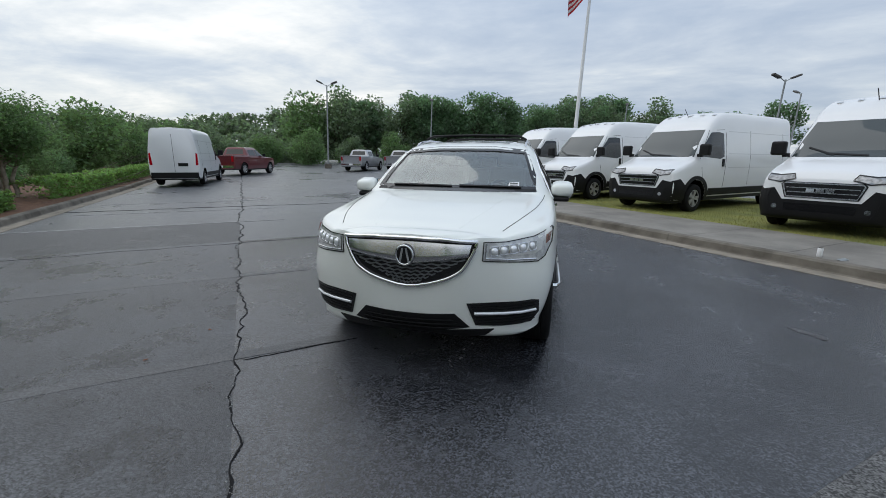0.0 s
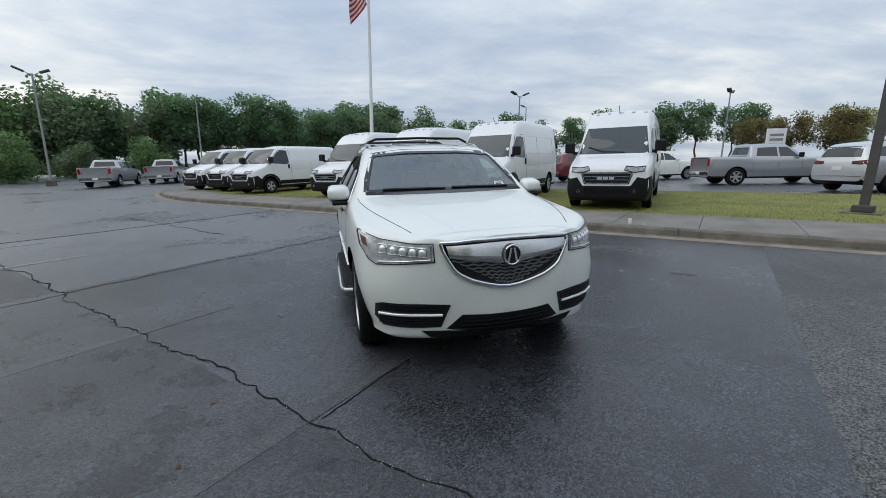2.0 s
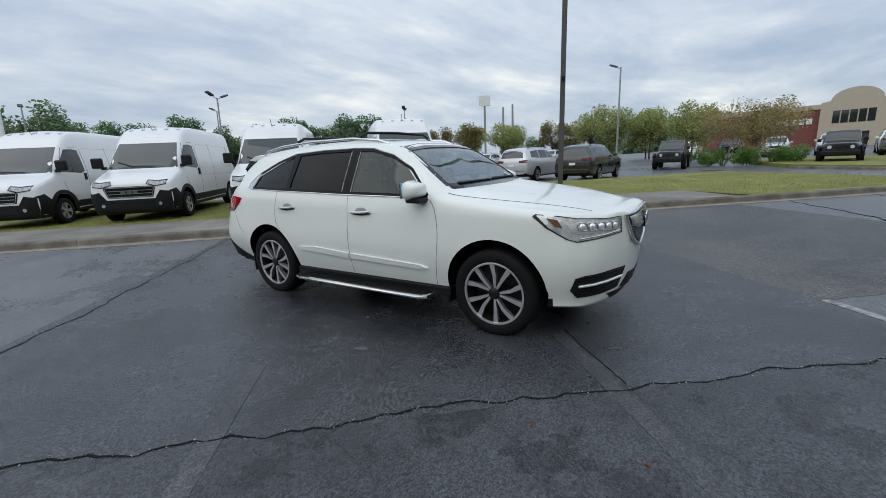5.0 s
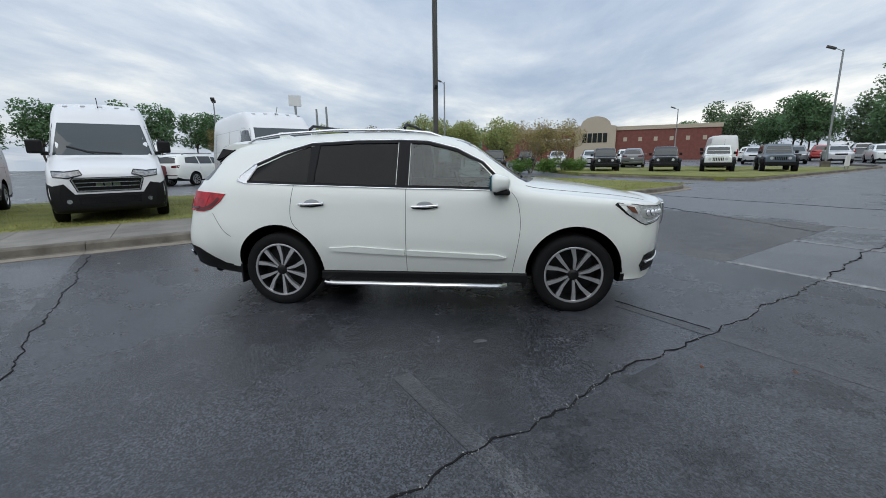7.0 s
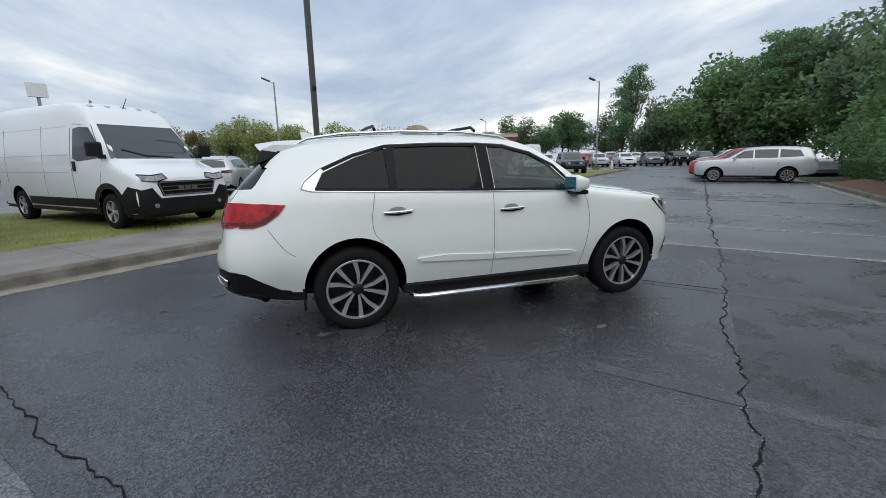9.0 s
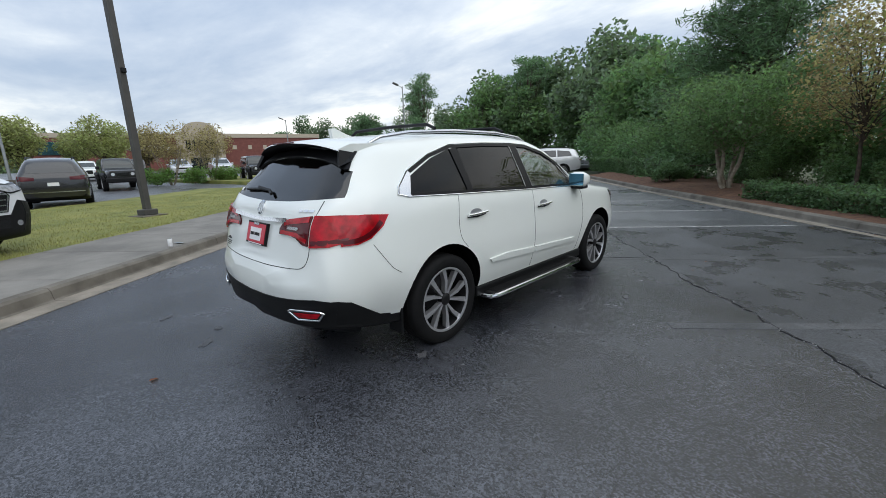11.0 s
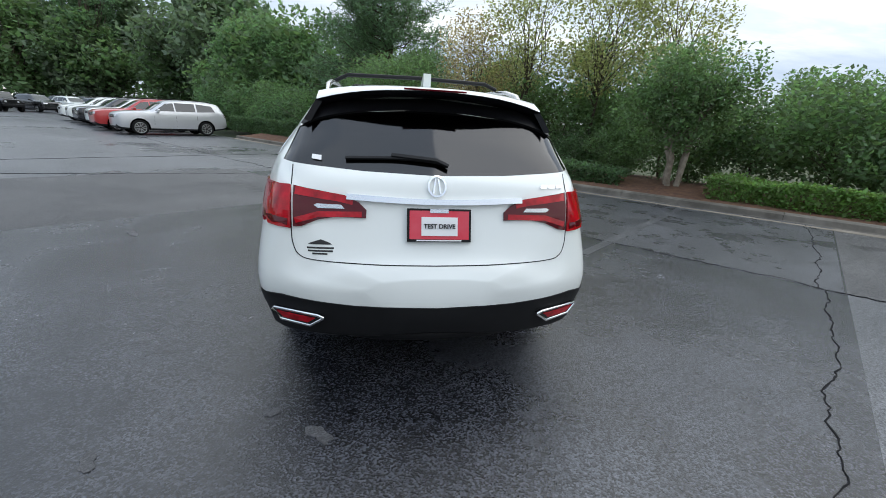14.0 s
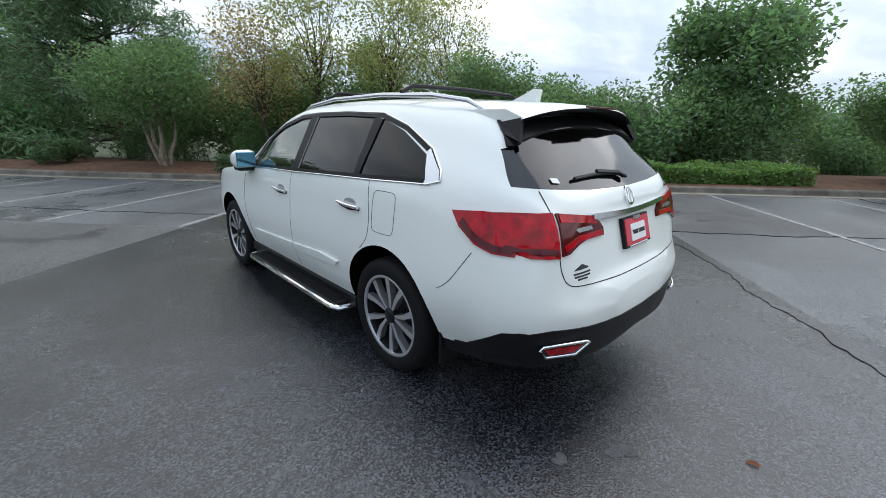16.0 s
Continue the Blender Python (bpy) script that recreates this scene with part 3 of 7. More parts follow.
rv, rf = [], []
r_s = [-90, -60, -45, -36, -28, -22, -17, -10, 0, 8, 12, 17, 22, 28, 34, 40, 52, 66, 90, 130, 170]
for s in r_s:
    lo = K_FAR if s < 45 else -45
    for w in (lo, 0, 20, 45, 90):
        rv += [(s, w, G(s)), (s, w, G(s) - 0.3)]
for i in range(len(r_s) - 1):
    for j in range(4):
        a, b = i * 10 + j * 2, (i + 1) * 10 + j * 2
        rf.append((a, b, b + 2, a + 2))
    rf.append((i * 10, i * 10 + 1, i * 10 + 11, i * 10 + 10))
thing("road", ROAD.copy(), "worn grey asphalt of the parking lot", "asphalt", kind="structure", data=mesh("road", rv, rf, M_OLD))
plate("sealed_strip", [(-3.72, K_FAR + .02), (3.5, K_FAR + .02), (3.5, K_NEAR - .32), (-3.72, K_NEAR - .32)], -0.2, 0.004, M_SEAL, "dark damp sealed asphalt strip across the drive", "asphalt")
plate("half_dry_strip", [(-3.7, K_FAR + .03), (3.48, K_FAR + .03), (3.48, -2.56), (-3.7, -2.56)], -0.2, 0.0055, M_DRY, "half dried mottled asphalt beyond the long crack", "asphalt")
plate("coarse_strip", [(3.5, -1.6), (8.2, -1.6), (8.2, K_NEAR - .32), (3.5, K_NEAR - .32)], -0.2, 0.003, M_COARSE, "coarse light grey asphalt with exposed stone", "asphalt")
plate("coarse_strip", [(-6.2, K_FAR + .02), (-3.72, K_FAR + .02), (-3.72, -2.55), (-6.2, -2.55)], -0.2, 0.003, M_COARSE, "coarse light grey asphalt with exposed stone", "asphalt")


def jagged(p, q, n, amp, seed):
    """A crack's centre line and widths between two points."""
    rng = random.Random(seed)
    p, q = Vector(p), Vector(q)
    t = (q - p).normalized()
    nn = Vector((-t.y, t.x))
    pts, ws, o = [], [], 0.0
    for i in range(n + 1):
        o = o * 0.86 + rng.uniform(-amp, amp)
        pts.append(p.lerp(q, i / n) + nn * o)
        ws.append(rng.uniform(0.4, 1.0) ** 1.5)
    return pts, ws


def crack(p, q, width, amp, seed, n=90, z=0.0085, material=None, name="asphalt_crack"):
    pts, ws = jagged(p, q, n, amp, seed)
    vs, fs = [], []
    for i, c in enumerate(pts):
        t = (pts[min(i + 1, n)] - pts[max(i - 1, 0)]).normalized()
        nn = Vector((-t.y, t.x)) * width * ws[i]
        g = z + G(c.x)
        vs += [(c.x + nn.x, c.y + nn.y, g), (c.x - nn.x, c.y - nn.y, g), (c.x - nn.x, c.y - nn.y, g - 0.05), (c.x + nn.x, c.y + nn.y, g - 0.05)]
    for i in range(n):
        a, b = i * 4, i * 4 + 4
        fs += [(a, a + 1, b + 1, b), (a + 1, a + 2, b + 2, b + 1), (a + 3, a, b, b + 3)]
    thing(name, ROAD.copy(), "dark jagged crack in the asphalt", "crack", kind="structure", data=mesh(name, vs, fs, material or M_CRACK))


def strip(name, p, q, width, z, material, label, category):
    p, q = Vector(p), Vector(q)
    t = (q - p).normalized() * width / 2
    nn = Vector((-t.y, t.x))
    return plate(name, [p + nn, p - nn, q - nn, q + nn], z - 0.02, z, material, label, category)


crack((-40, -2.55), (30, -2.52), 0.0078, 0.030, 1, 1100)
crack((-3.55, -2.5), (-3.58, 4.1), 0.0062, 0.018, 2, 150)
crack((-3.35, -6.9), (-3.5, -2.5), 0.008, 0.03, 3, 50)
crack((1.075, -2.5), (1.055, -1.65), 0.004, 0.004, 4, 30)
crack((7.2, -1.6), (9.5, 4.2), 0.008, 0.05, 5, 60)
crack((-12, 1.0), (-6, 0.7), 0.007, 0.04, 6, 60)
crack((-9.5, -6.8), (-9.2, 4.1), 0.008, 0.05, 16, 90)
crack((12.2, -6.8), (12.0, 4.1), 0.008, 0.05, 17, 90)
rng_g = random.Random(21)
grit_c, _ = jagged((-40, -2.55), (30, -2.52), 1100, 0.030, 1)
gv_, gf_ = [], []
for c_ in grit_c[480:800]:
    for _ in range(rng_g.choice((0, 1, 3, 5))):
        q_ = rng_g.uniform(.0025, .007)
        gx, gy = c_.x + rng_g.gauss(0, .02), c_.y + rng_g.gauss(0, .011)
        o_ = len(gv_)
        a_ = rng_g.uniform(0, 6.28)
        gv_ += [(gx + q_ * math.cos(a_ + k * 2.09), gy + q_ * math.sin(a_ + k * 2.09), .007) for k in range(3)] + [(gx, gy, .009 + q_ * .8)]
        gf_ += [(o_, o_ + 1, o_ + 3), (o_ + 1, o_ + 2, o_ + 3), (o_ + 2, o_, o_ + 3)]
thing("crack_grit", ROAD.copy(), "pale loose grit lying along the open crack", "grit", kind="stuff", data=mesh("crack_grit", gv_, gf_, M_GRIT))
strip("asphalt_joint", (1.0, -6.9), (0.98, -1.75), 0.12, 0.0070, M_JOINT, "pale sealed joint across the asphalt", "joint")
strip("asphalt_joint", (-1.36, -6.9), (-1.34, -1.7), 0.12, 0.0070, M_JOINT, "pale sealed joint across the asphalt", "joint")
for s_, w0_, w1_ in ((5.9, -6.3, -1.6), (3.52, -6.3, -1.6), (8.3, -6.3, -1.6), (10.7, -6.3, -1.6), (-6.2, -6.6, -1.6), (-8.7, -6.3, -1.6), (-11.2, -6.3, -1.6), (13.1, -6.3, -1.6)):
    strip("parking_line", (s_, w0_), (s_ + 0.06, w1_), 0.09, 0.0075, M_LINE, "faded white parking line painted on asphalt", "road marking")


def blotch(s, w, rs, rw, seed, material, label="dry pale patch on the damp asphalt", z=0.0075):
    rng = random.Random(seed)
    n = 28
    ph = [rng.uniform(0, 6.28) for _ in range(5)]
    poly = []
    for k in range(n):
        a = 2 * math.pi * k / n
        r = 1 + sum(0.22 / (j + 1) * math.sin((j + 2) * a + ph[j]) for j in range(5)) + rng.uniform(-0.1, 0.1)
        poly.append((s + rs * r * math.cos(a), w + rw * r * math.sin(a)))
    plate("asphalt_stain", poly, z - 0.02, z, material, label, "stain")


pa = ROAD.inverted() @ Vector((0.55, 2.70, 0))
pb = ROAD.inverted() @ Vector((0.80, 2.53, 0))
blotch(pa.x, pa.y, 0.07, 0.04, 1, M_STAIN)
blotch(pb.x, pb.y, 0.035, 0.035, 2, M_STAIN)
for k_, (s_, w_, rs_, rw_) in enumerate(((-1.9, 0.35, .05, .03), (-1.2, 2.9, .06, .03), (-0.6, -1.6, .05, .03), (2.6, 1.9, .12, .05))):
    blotch(s_, w_, rs_, rw_, 10 + k_, M_STAIN)


def kerb_run(name, line, side, label):
    """A kerb with its gutter along a line in the lot's frame; the ground behind lies to the left (side 1) or right (-1)."""
    prof = [(-0.32, -0.2), (-0.32, 0.010), (-0.02, 0.003), (0.0, 0.02), (0.02, 0.115), (0.05, 0.143), (0.15, 0.15), (0.15, -0.2)]
    pts = [Vector(p) for p in line]
    root = thing(name, ROAD.copy(), label, "kerb", kind="structure")
    n = len(prof)

    def frame_at(i):
        t = (pts[min(i + 1, len(pts) - 1)] - pts[max(i - 1, 0)]).normalized()
        return Vector((-t.y, t.x)) * side

    for seg in range(len(pts) - 1):
        vs, fs = [], []
        for i, e in ((seg, 1), (seg + 1, -1)):
            t = (pts[seg + 1] - pts[seg]).normalized() * 0.004 * e
            nn = frame_at(i)
            for u, z in prof:
                vs.append((pts[i].x + nn.x * u + t.x, pts[i].y + nn.y * u + t.y, z + G(pts[i].x)))
        for k in range(n - 1):
            fs.append((k, k + 1, n + k + 1, n + k))
        fs += [tuple(range(n)), tuple(range(n, 2 * n))[::-1]]
        me = fixed(mesh("kerb_stone", vs, fs, [M_KERB, M_GUTTER], [1 if k < 2 else 0 for k in range(n - 1)] + [0, 0]))
        part("kerb_stone", me, None, root)
    return root


def arc(c, r, a0, a1, n):
    return [(c[0] + r * math.cos(radians(a0 + (a1 - a0) * k / n)), c[1] + r * math.sin(radians(a0 + (a1 - a0) * k / n))) for k in range(n + 1)]


BEND = [(-14.0, 4.58), (-17.0, 4.72), (-19.5, 5.1), (-21.8, 5.75), (-23.8, 6.8), (-25.3, 8.2), (-26.3, 10.0), (-26.8, 12.2), (-27.0, 16.0), (-27.0, 22.0)]
ISLE = arc((S_END - 2.2, K_NEAR + 2.2), 2.2, 0, -90, 6) + [(S_END - 2.2 - 3.0 * k, K_NEAR) for k in range(1, 9)] + BEND
kerb_run("kerb", ISLE, -1, "weathered concrete kerb with gutter along the grass island")
FARK = [(-60 + 3.0 * k, K_FAR) for k in range(0, 28)]
kerb_run("kerb", FARK, -1, "weathered concrete kerb with gutter along the planting bed")

# island: pavement slabs along the kerb, then lawn
walk_root = thing("pavement", ROAD.copy(), "grey concrete pavement slabs along the kerb", "pavement", kind="structure")
W_IN = 6.70
s0 = 8.6
while s0 > -13.5:
    vs, fs = prism([(s0, K_NEAR + 0.155), (s0, W_IN), (s0 - 1.49, W_IN), (s0 - 1.49, K_NEAR + 0.155)], "z", -0.1, 0.15)
    part("slab", fixed(mesh("slab", vs, fs, M_WALK)), None, walk_root)
    s0 -= 1.5
outer = [Vector(p) for p in [(-12.5, 4.58)] + BEND]


def inset(k, d):
    t = (outer[min(k + 1, len(outer) - 1)] - outer[max(k - 1, 0)]).normalized()
    return outer[k] + Vector((t.y, -t.x)) * d


for k in range(1, len(outer) - 2):
    g = G(outer[k].x)
    vs, fs = prism([inset(k, .155), inset(k + 1, .155), inset(k + 1, 2.1), inset(k, 2.1)], "z", -0.1, 0.15)
    vs = [(x, y, z + G(x) * (z > 0)) for x, y, z in vs]
    part("slab", fixed(mesh("slab", vs, fs, M_WALK)), None, walk_root)
LAWN_BACK = 14.2


def lawn_z(s, w):
    return 0.148 + G(s) - 0.03 * max(0, min(1, (w - 11) / 4))


lv, lf = [], []
ns, nw = 84, 14
for i in range(ns + 1):
    s = 16.3 - (16.3 + 24.6) * i / ns
    w_lo = K_NEAR + 0.156 if s > 8.62 else W_IN + 0.004
    if s > S_END - 2.2:
        w_lo = K_NEAR + 2.2 - math.sqrt(max(0.0, 2.04**2 - (s - (S_END - 2.2)) ** 2))
    if s < -13.0:
        w_lo = float(np.interp(-s, [-p.x for p in (inset(k, 2.1) for k in range(len(outer) - 3))], [p.y for p in (inset(k, 2.1) for k in range(len(outer) - 3))]))
    for j in range(nw + 1):
        w = w_lo + (LAWN_BACK - w_lo) * j / nw
        lv.append((s, w, lawn_z(s, w) + noise.noise((s * 0.7, w * 0.7, 0)) * 0.012))
for i in range(ns):
    for j in range(nw):
        a = i * (nw + 1) + j
        lf.append((a, a + 1, a + nw + 2, a + nw + 1))
thing("lawn", ROAD.copy(), "short yellow-green lawn on the island", "grass", kind="structure", data=mesh("lawn", lv, lf, M_GRASS, smooth=True))


def tufts(name, n, area, zf, hgt, wid, material, label, seed, tilt=0.6):
    """Many thin blades over an area given by a function of two random numbers."""
    rng = np.random.default_rng(seed)
    uv = rng.random((n, 2))
    vs, fs = [], []
    for i in range(n):
        s, w = area(*uv[i])
        z = zf(s, w)
        a = rng.random() * 6.283
        h = hgt * (0.5 + rng.random())
        lx, ly = (rng.random(2) - 0.5) * h * tilt * 2
        dx, dy = math.cos(a) * wid, math.sin(a) * wid
        o = len(vs)
        vs += [(s - dx, w - dy, z - 0.01), (s + dx, w + dy, z - 0.01), (s + lx, w + ly, z + h)]
        fs.append((o, o + 1, o + 2))
    return thing(name, ROAD.copy(), label, "grass", kind="stuff", data=mesh(name, vs, fs, material))


tufts("grass_blades", 60000, lambda a, b: (16.2 - 34 * a, (6.72 if 16.2 - 34 * a < 8.6 else 4.9) + 7.6 * b**1.4), lawn_z, 0.035, 0.006, M_BLADE, "short mown grass blades on the island lawn", 3)

# planting bed behind the far kerb
bv, bf = [], []
for i in range(61):
    s = -60 + 81 * i / 60
    for j, (w, z) in enumerate(((-7.105, 0.145), (-7.6, 0.19), (-8.4, 0.27), (-9.5, 0.25), (-12, 0.1), (-20, -0.6), (-40, -2.0))):
        bv.append((s, w, G(s) + z + noise.noise((s, w, 3)) * 0.04 * (j > 0)))
for i in range(60):
    for j in range(6):
        a = i * 7 + j
        bf.append((a, a + 1, a + 8, a + 7))
thing("planting_bed", ROAD.copy(), "sloping bed of reddish-brown pine straw mulch behind the kerb", "mulch bed", kind="structure", data=mesh("planting_bed", bv, bf, M_MULCH, smooth=True))


# ---- plants ----
def leaf_mesh(name, centres, sizes, material, seed, aspect=0.55, up=0.35):
    """Leaves as small bent quads round the given centres."""
    rng = np.random.default_rng(seed)
    c = np.asarray(centres, float)
    n = len(c)
    a = rng.normal(size=(n, 3))
    a[:, 2] = np.abs(a[:, 2]) + up
    a /= np.linalg.norm(a, axis=1)[:, None]
    t = np.cross(a, rng.normal(size=(n, 3)))
    t /= np.linalg.norm(t, axis=1)[:, None]
    b = np.cross(a, t)
    s = np.asarray(sizes, float)[:, None] * (0.6 + 0.8 * rng.random((n, 1)))
    v = np.stack([c - t * s, c + b * s * aspect - a * s * 0.15, c + t * s, c - b * s * aspect - a * s * 0.15], 1).reshape(-1, 3)
    me = bpy.data.meshes.new(name)
    me.vertices.add(4 * n)
    me.vertices.foreach_set("co", v.ravel())
    me.loops.add(4 * n)
    me.loops.foreach_set("vertex_index", np.arange(4 * n))
    me.polygons.add(n)
    me.polygons.foreach_set("loop_start", np.arange(0, 4 * n, 4))
    me.polygons.foreach_set("loop_total", np.full(n, 4))
    me.materials.append(material)
    me.update(calc_edges=True)
    me.validate()
    return me


def shell_points(rng, centre, radii, n, inner=0.55):
    d = rng.normal(size=(n, 3))
    d /= np.linalg.norm(d, axis=1)[:, None]
    r = inner + (1 - inner) * rng.random((n, 1)) ** 0.5
    return np.asarray(centre) + d * r * np.asarray(radii)


def limb(rng, a, b, r0, r1, k=4, wob=0.12):
    a, b = np.asarray(a, float), np.asarray(b, float)
    l = np.linalg.norm(b - a)
    pts = [a + (b - a) * i / k + (rng.normal(size=3) * wob * l / k if 0 < i < k else 0) for i in range(k + 1)]
    return tube(pts, [r0 + (r1 - r0) * i / k for i in range(k + 1)], 7)


def broad_tree(name, h, crown_r, crown_z0, clumps, leaves, size, material, seed, label, stems=1, bark=None, spread=0.3, m=None, category="tree", tr=0.09, flat=0.8):
    """Trunk or several stems, limbs to each clump, and a crown of leaf clumps with gaps."""
    rng = np.random.default_rng(seed)
    root = thing(name, m or Matrix.Identity(4), label, category)
    cz = (h + crown_z0) / 2
    hz = (h - crown_z0) / 2
    cents, wood = [], []
    for _ in range(clumps):
        d = rng.normal(size=3)
        d /= np.linalg.norm(d)
        r = 0.45 + 0.42 * rng.random()
        cents.append(np.array([d[0] * crown_r * r, d[1] * crown_r * r, cz + d[2] * hz * r]))
    tops = []
    for i in range(stems):
        a = 6.283 * i / stems + rng.random()
        base = np.array([math.cos(a), math.sin(a), 0]) * (0.10 if stems > 1 else 0)
        top = np.array([math.cos(a), math.sin(a), 0]) * (spread * crown_r if stems > 1 else 0.05) + (0, 0, crown_z0 + hz * 0.7)
        wood.append(limb(rng, base - (0, 0, 0.1), top, tr, tr * 0.5, 5, 0.1))
        tops.append((base, top))
    for c in cents:
        base, top = tops[int(rng.integers(stems))]
        f = 0.55 + 0.4 * rng.random()
        st = base + (top - base) * f
        wood.append(limb(rng, st, c, tr * 0.35, tr * 0.08, 3, 0.15))
    part("trunk", shade(mesh("trunk", *join(*wood), bark or M_BARK), 60), None, root)
    pts = np.concatenate([shell_points(rng, c, np.array([1, 1, flat]) * crown_r * (0.34 + 0.2 * rng.random()), leaves // clumps, 0.25) for c in cents])
    part("crown", leaf_mesh("crown", pts, np.full(len(pts), size), material, seed), None, root)
    return root


def pine_tree(name, h, r, z0, whorls, size, seed, label, m=None, material=None, per=150, tr=0.2):
    """Straight trunk, drooping boughs, needle tufts along them."""
    rng = np.random.default_rng(seed)
    root = thing(name, m or Matrix.Identity(4), label, "tree")
    wood = [limb(rng, (0, 0, -0.2), (rng.normal() * 0.2, rng.normal() * 0.2, h), tr, 0.03, 6, 0.04)]
    pts = []
    for i in range(whorls):
        f = i / (whorls - 1)
        z = z0 + (h - z0) * f
        rr = r * (1 - f) ** 0.7 * (0.7 + 0.5 * rng.random()) + 0.25
        for k in range(int(rng.integers(4, 7))):
            a = rng.random() * 6.283
            tip = np.array([math.cos(a) * rr, math.sin(a) * rr, z + rr * rng.uniform(-0.05, 0.4)])
            wood.append(limb(rng, (0, 0, z), tip, 0.045 * (1 - f) + 0.012, 0.008, 2, 0.1))
            for q in (0.45, 0.65, 0.82, 1.0):
                c = np.array([0, 0, z]) * (1 - q) + tip * q
                c = c + rng.normal(size=3) * 0.1
                nl = int(per / 4)
                d = rng.normal(size=(nl, 3))
                d /= np.linalg.norm(d, axis=1)[:, None]
                pts.append(c + d * rng.random((nl, 1)) ** 0.4 * np.array([1, 1, 0.6]) * (0.22 * rr * 0.6 + 0.22))
    part("trunk", shade(mesh("trunk", *join(*wood), M_BARK), 60), None, root)
    pts = np.concatenate(pts)
    part("crown", leaf_mesh("crown", pts, np.full(len(pts), size), material or L_PINE, seed, aspect=0.16), None, root)
    return root


def hedge(name, s0, s1, w0, w1, z0, z1, n, size, material, label, seed, m=None):
    """A clipped hedge: leaves packed in a wavy box, twigs within."""
    rng = np.random.default_rng(seed)
    u = rng.random((n, 3))
    face = rng.random(n)
    p = np.empty((n, 3))
    p[:, 0] = s0 + (s1 - s0) * u[:, 0]
    p[:, 1] = w0 + (w1 - w0) * u[:, 1]
    p[:, 2] = z0 + (z1 - z0) * u[:, 2]
    top = face < 0.45
    p[top, 2] = z1 - 0.12 * u[top, 2] ** 2
    fr = (face >= 0.45) & (face < 0.85)
    p[fr, 1] = w1 - 0.1 * u[fr, 1] ** 2
    wob = np.array([noise.noise((q[0] * 0.9, q[1] * 0.9, seed)) for q in p])
    p[:, 2] += (p[:, 2] - z0) / (z1 - z0) * wob * 0.18
    p[:, 1] += wob * 0.14
    p += rng.normal(size=p.shape) * 0.03
    p[:, 2] += np.array([G(q) for q in p[:, 0]])
    root = thing(name, ROAD.copy() if m is None else m, label, "hedge")
    part("leaves", leaf_mesh("leaves", p, np.full(n, size), material, seed), None, root)
    wood = [limb(rng, (s0 + (s1 - s0) * rng.random(), (w0 + w1) / 2, z0 - 0.05), (s0 + (s1 - s0) * rng.random() * 0.02 + (s1 - s0) * rng.random(), (w0 + w1) / 2, z1 - 0.1), 0.012, 0.005, 2) for _ in range(int((s1 - s0) * 2))]
    part("twigs", mesh("twigs", *join(*wood), M_BARK), None, root)
    return root


def upright(s, w, z=0.0, rz=0.0, sc=1.0):
    m = ROAD @ pose(s, w, z)
    return Matrix.Translation(m.translation) @ UP @ Matrix.Rotation(radians(rz), 4, "Z") @ Matrix.Scale(sc, 4)


# ---- simple vehicles ----
def vehicle_body(name, table, arches, lowmat=M_PLASTIC, paint=M_VAN, sub=3, ssub=2):
    vs, fs, idx = loft(table, sub, ssub, low=True)
    me = fixed(mesh(name, vs, fs, [paint, lowmat, M_WELL], idx))
    skin = Skin(me)
    cutters = []
    for y, r, rz in arches:
        for sx in (-1, 1):
            cutters.append((*prism(arch(y, r, z=rz), "x", sx * 0.62, sx * 1.6), M_WELL))
    return shade(cut(me, *cutters), 38), skin


VAN_HI = [(-0.95, .34, .72, .78, .62, .70, .95, .40, .985, 1.0), (-0.90, .28, .84, .90, .62, .82, 1.0, .46, 1.06, 1.08), (-0.80, .24, .92, .97, .62, .90, 1.05, .52, 1.14, 1.17),
          (-0.45, .24, .97, 1.01, .62, .95, 1.17, .62, 1.27, 1.30), (-0.10, .24, .98, 1.02, .64, .96, 1.27, .74, 1.38, 1.42), (0.25, .26, .98, 1.02, .66, .97, 1.36, .80, 1.74, 1.79),
          (0.62, .28, .98, 1.02, .7, .98, 1.42, .81, 2.10, 2.16), (0.82, .28, .98, 1.02, .7, .99, 1.46, .80, 2.30, 2.37), (1.15, .28, .98, 1.02, .7, 1.0, 1.5, .80, 2.47, 2.56),
          (1.7, .28, .98, 1.02, .7, 1.0, 1.5, .81, 2.53, 2.63), (3.4, .28, .98, 1.02, .7, 1.0, 1.5, .82, 2.54, 2.65), (4.85, .28, .98, 1.02, .7, 1.0, 1.5, .82, 2.53, 2.63), (5.0, .30, .96, 1.0, .7, .98, 1.5, .80, 2.49, 2.58), (5.04, .34, .94, .98, .7, .96, 1.5, .78, 2.45, 2.54)]
VAN_LO = [tuple([r[0] if r[0] < 2 else r[0] - 0.55, *r[1:7], r[7], r[8] if r[8] < 2.05 else 2.05 + (r[8] - 2.05) * 0.25, r[9] if r[9] < 2.1 else 2.1 + (r[9] - 2.1) * 0.35]) for r in VAN_HI]


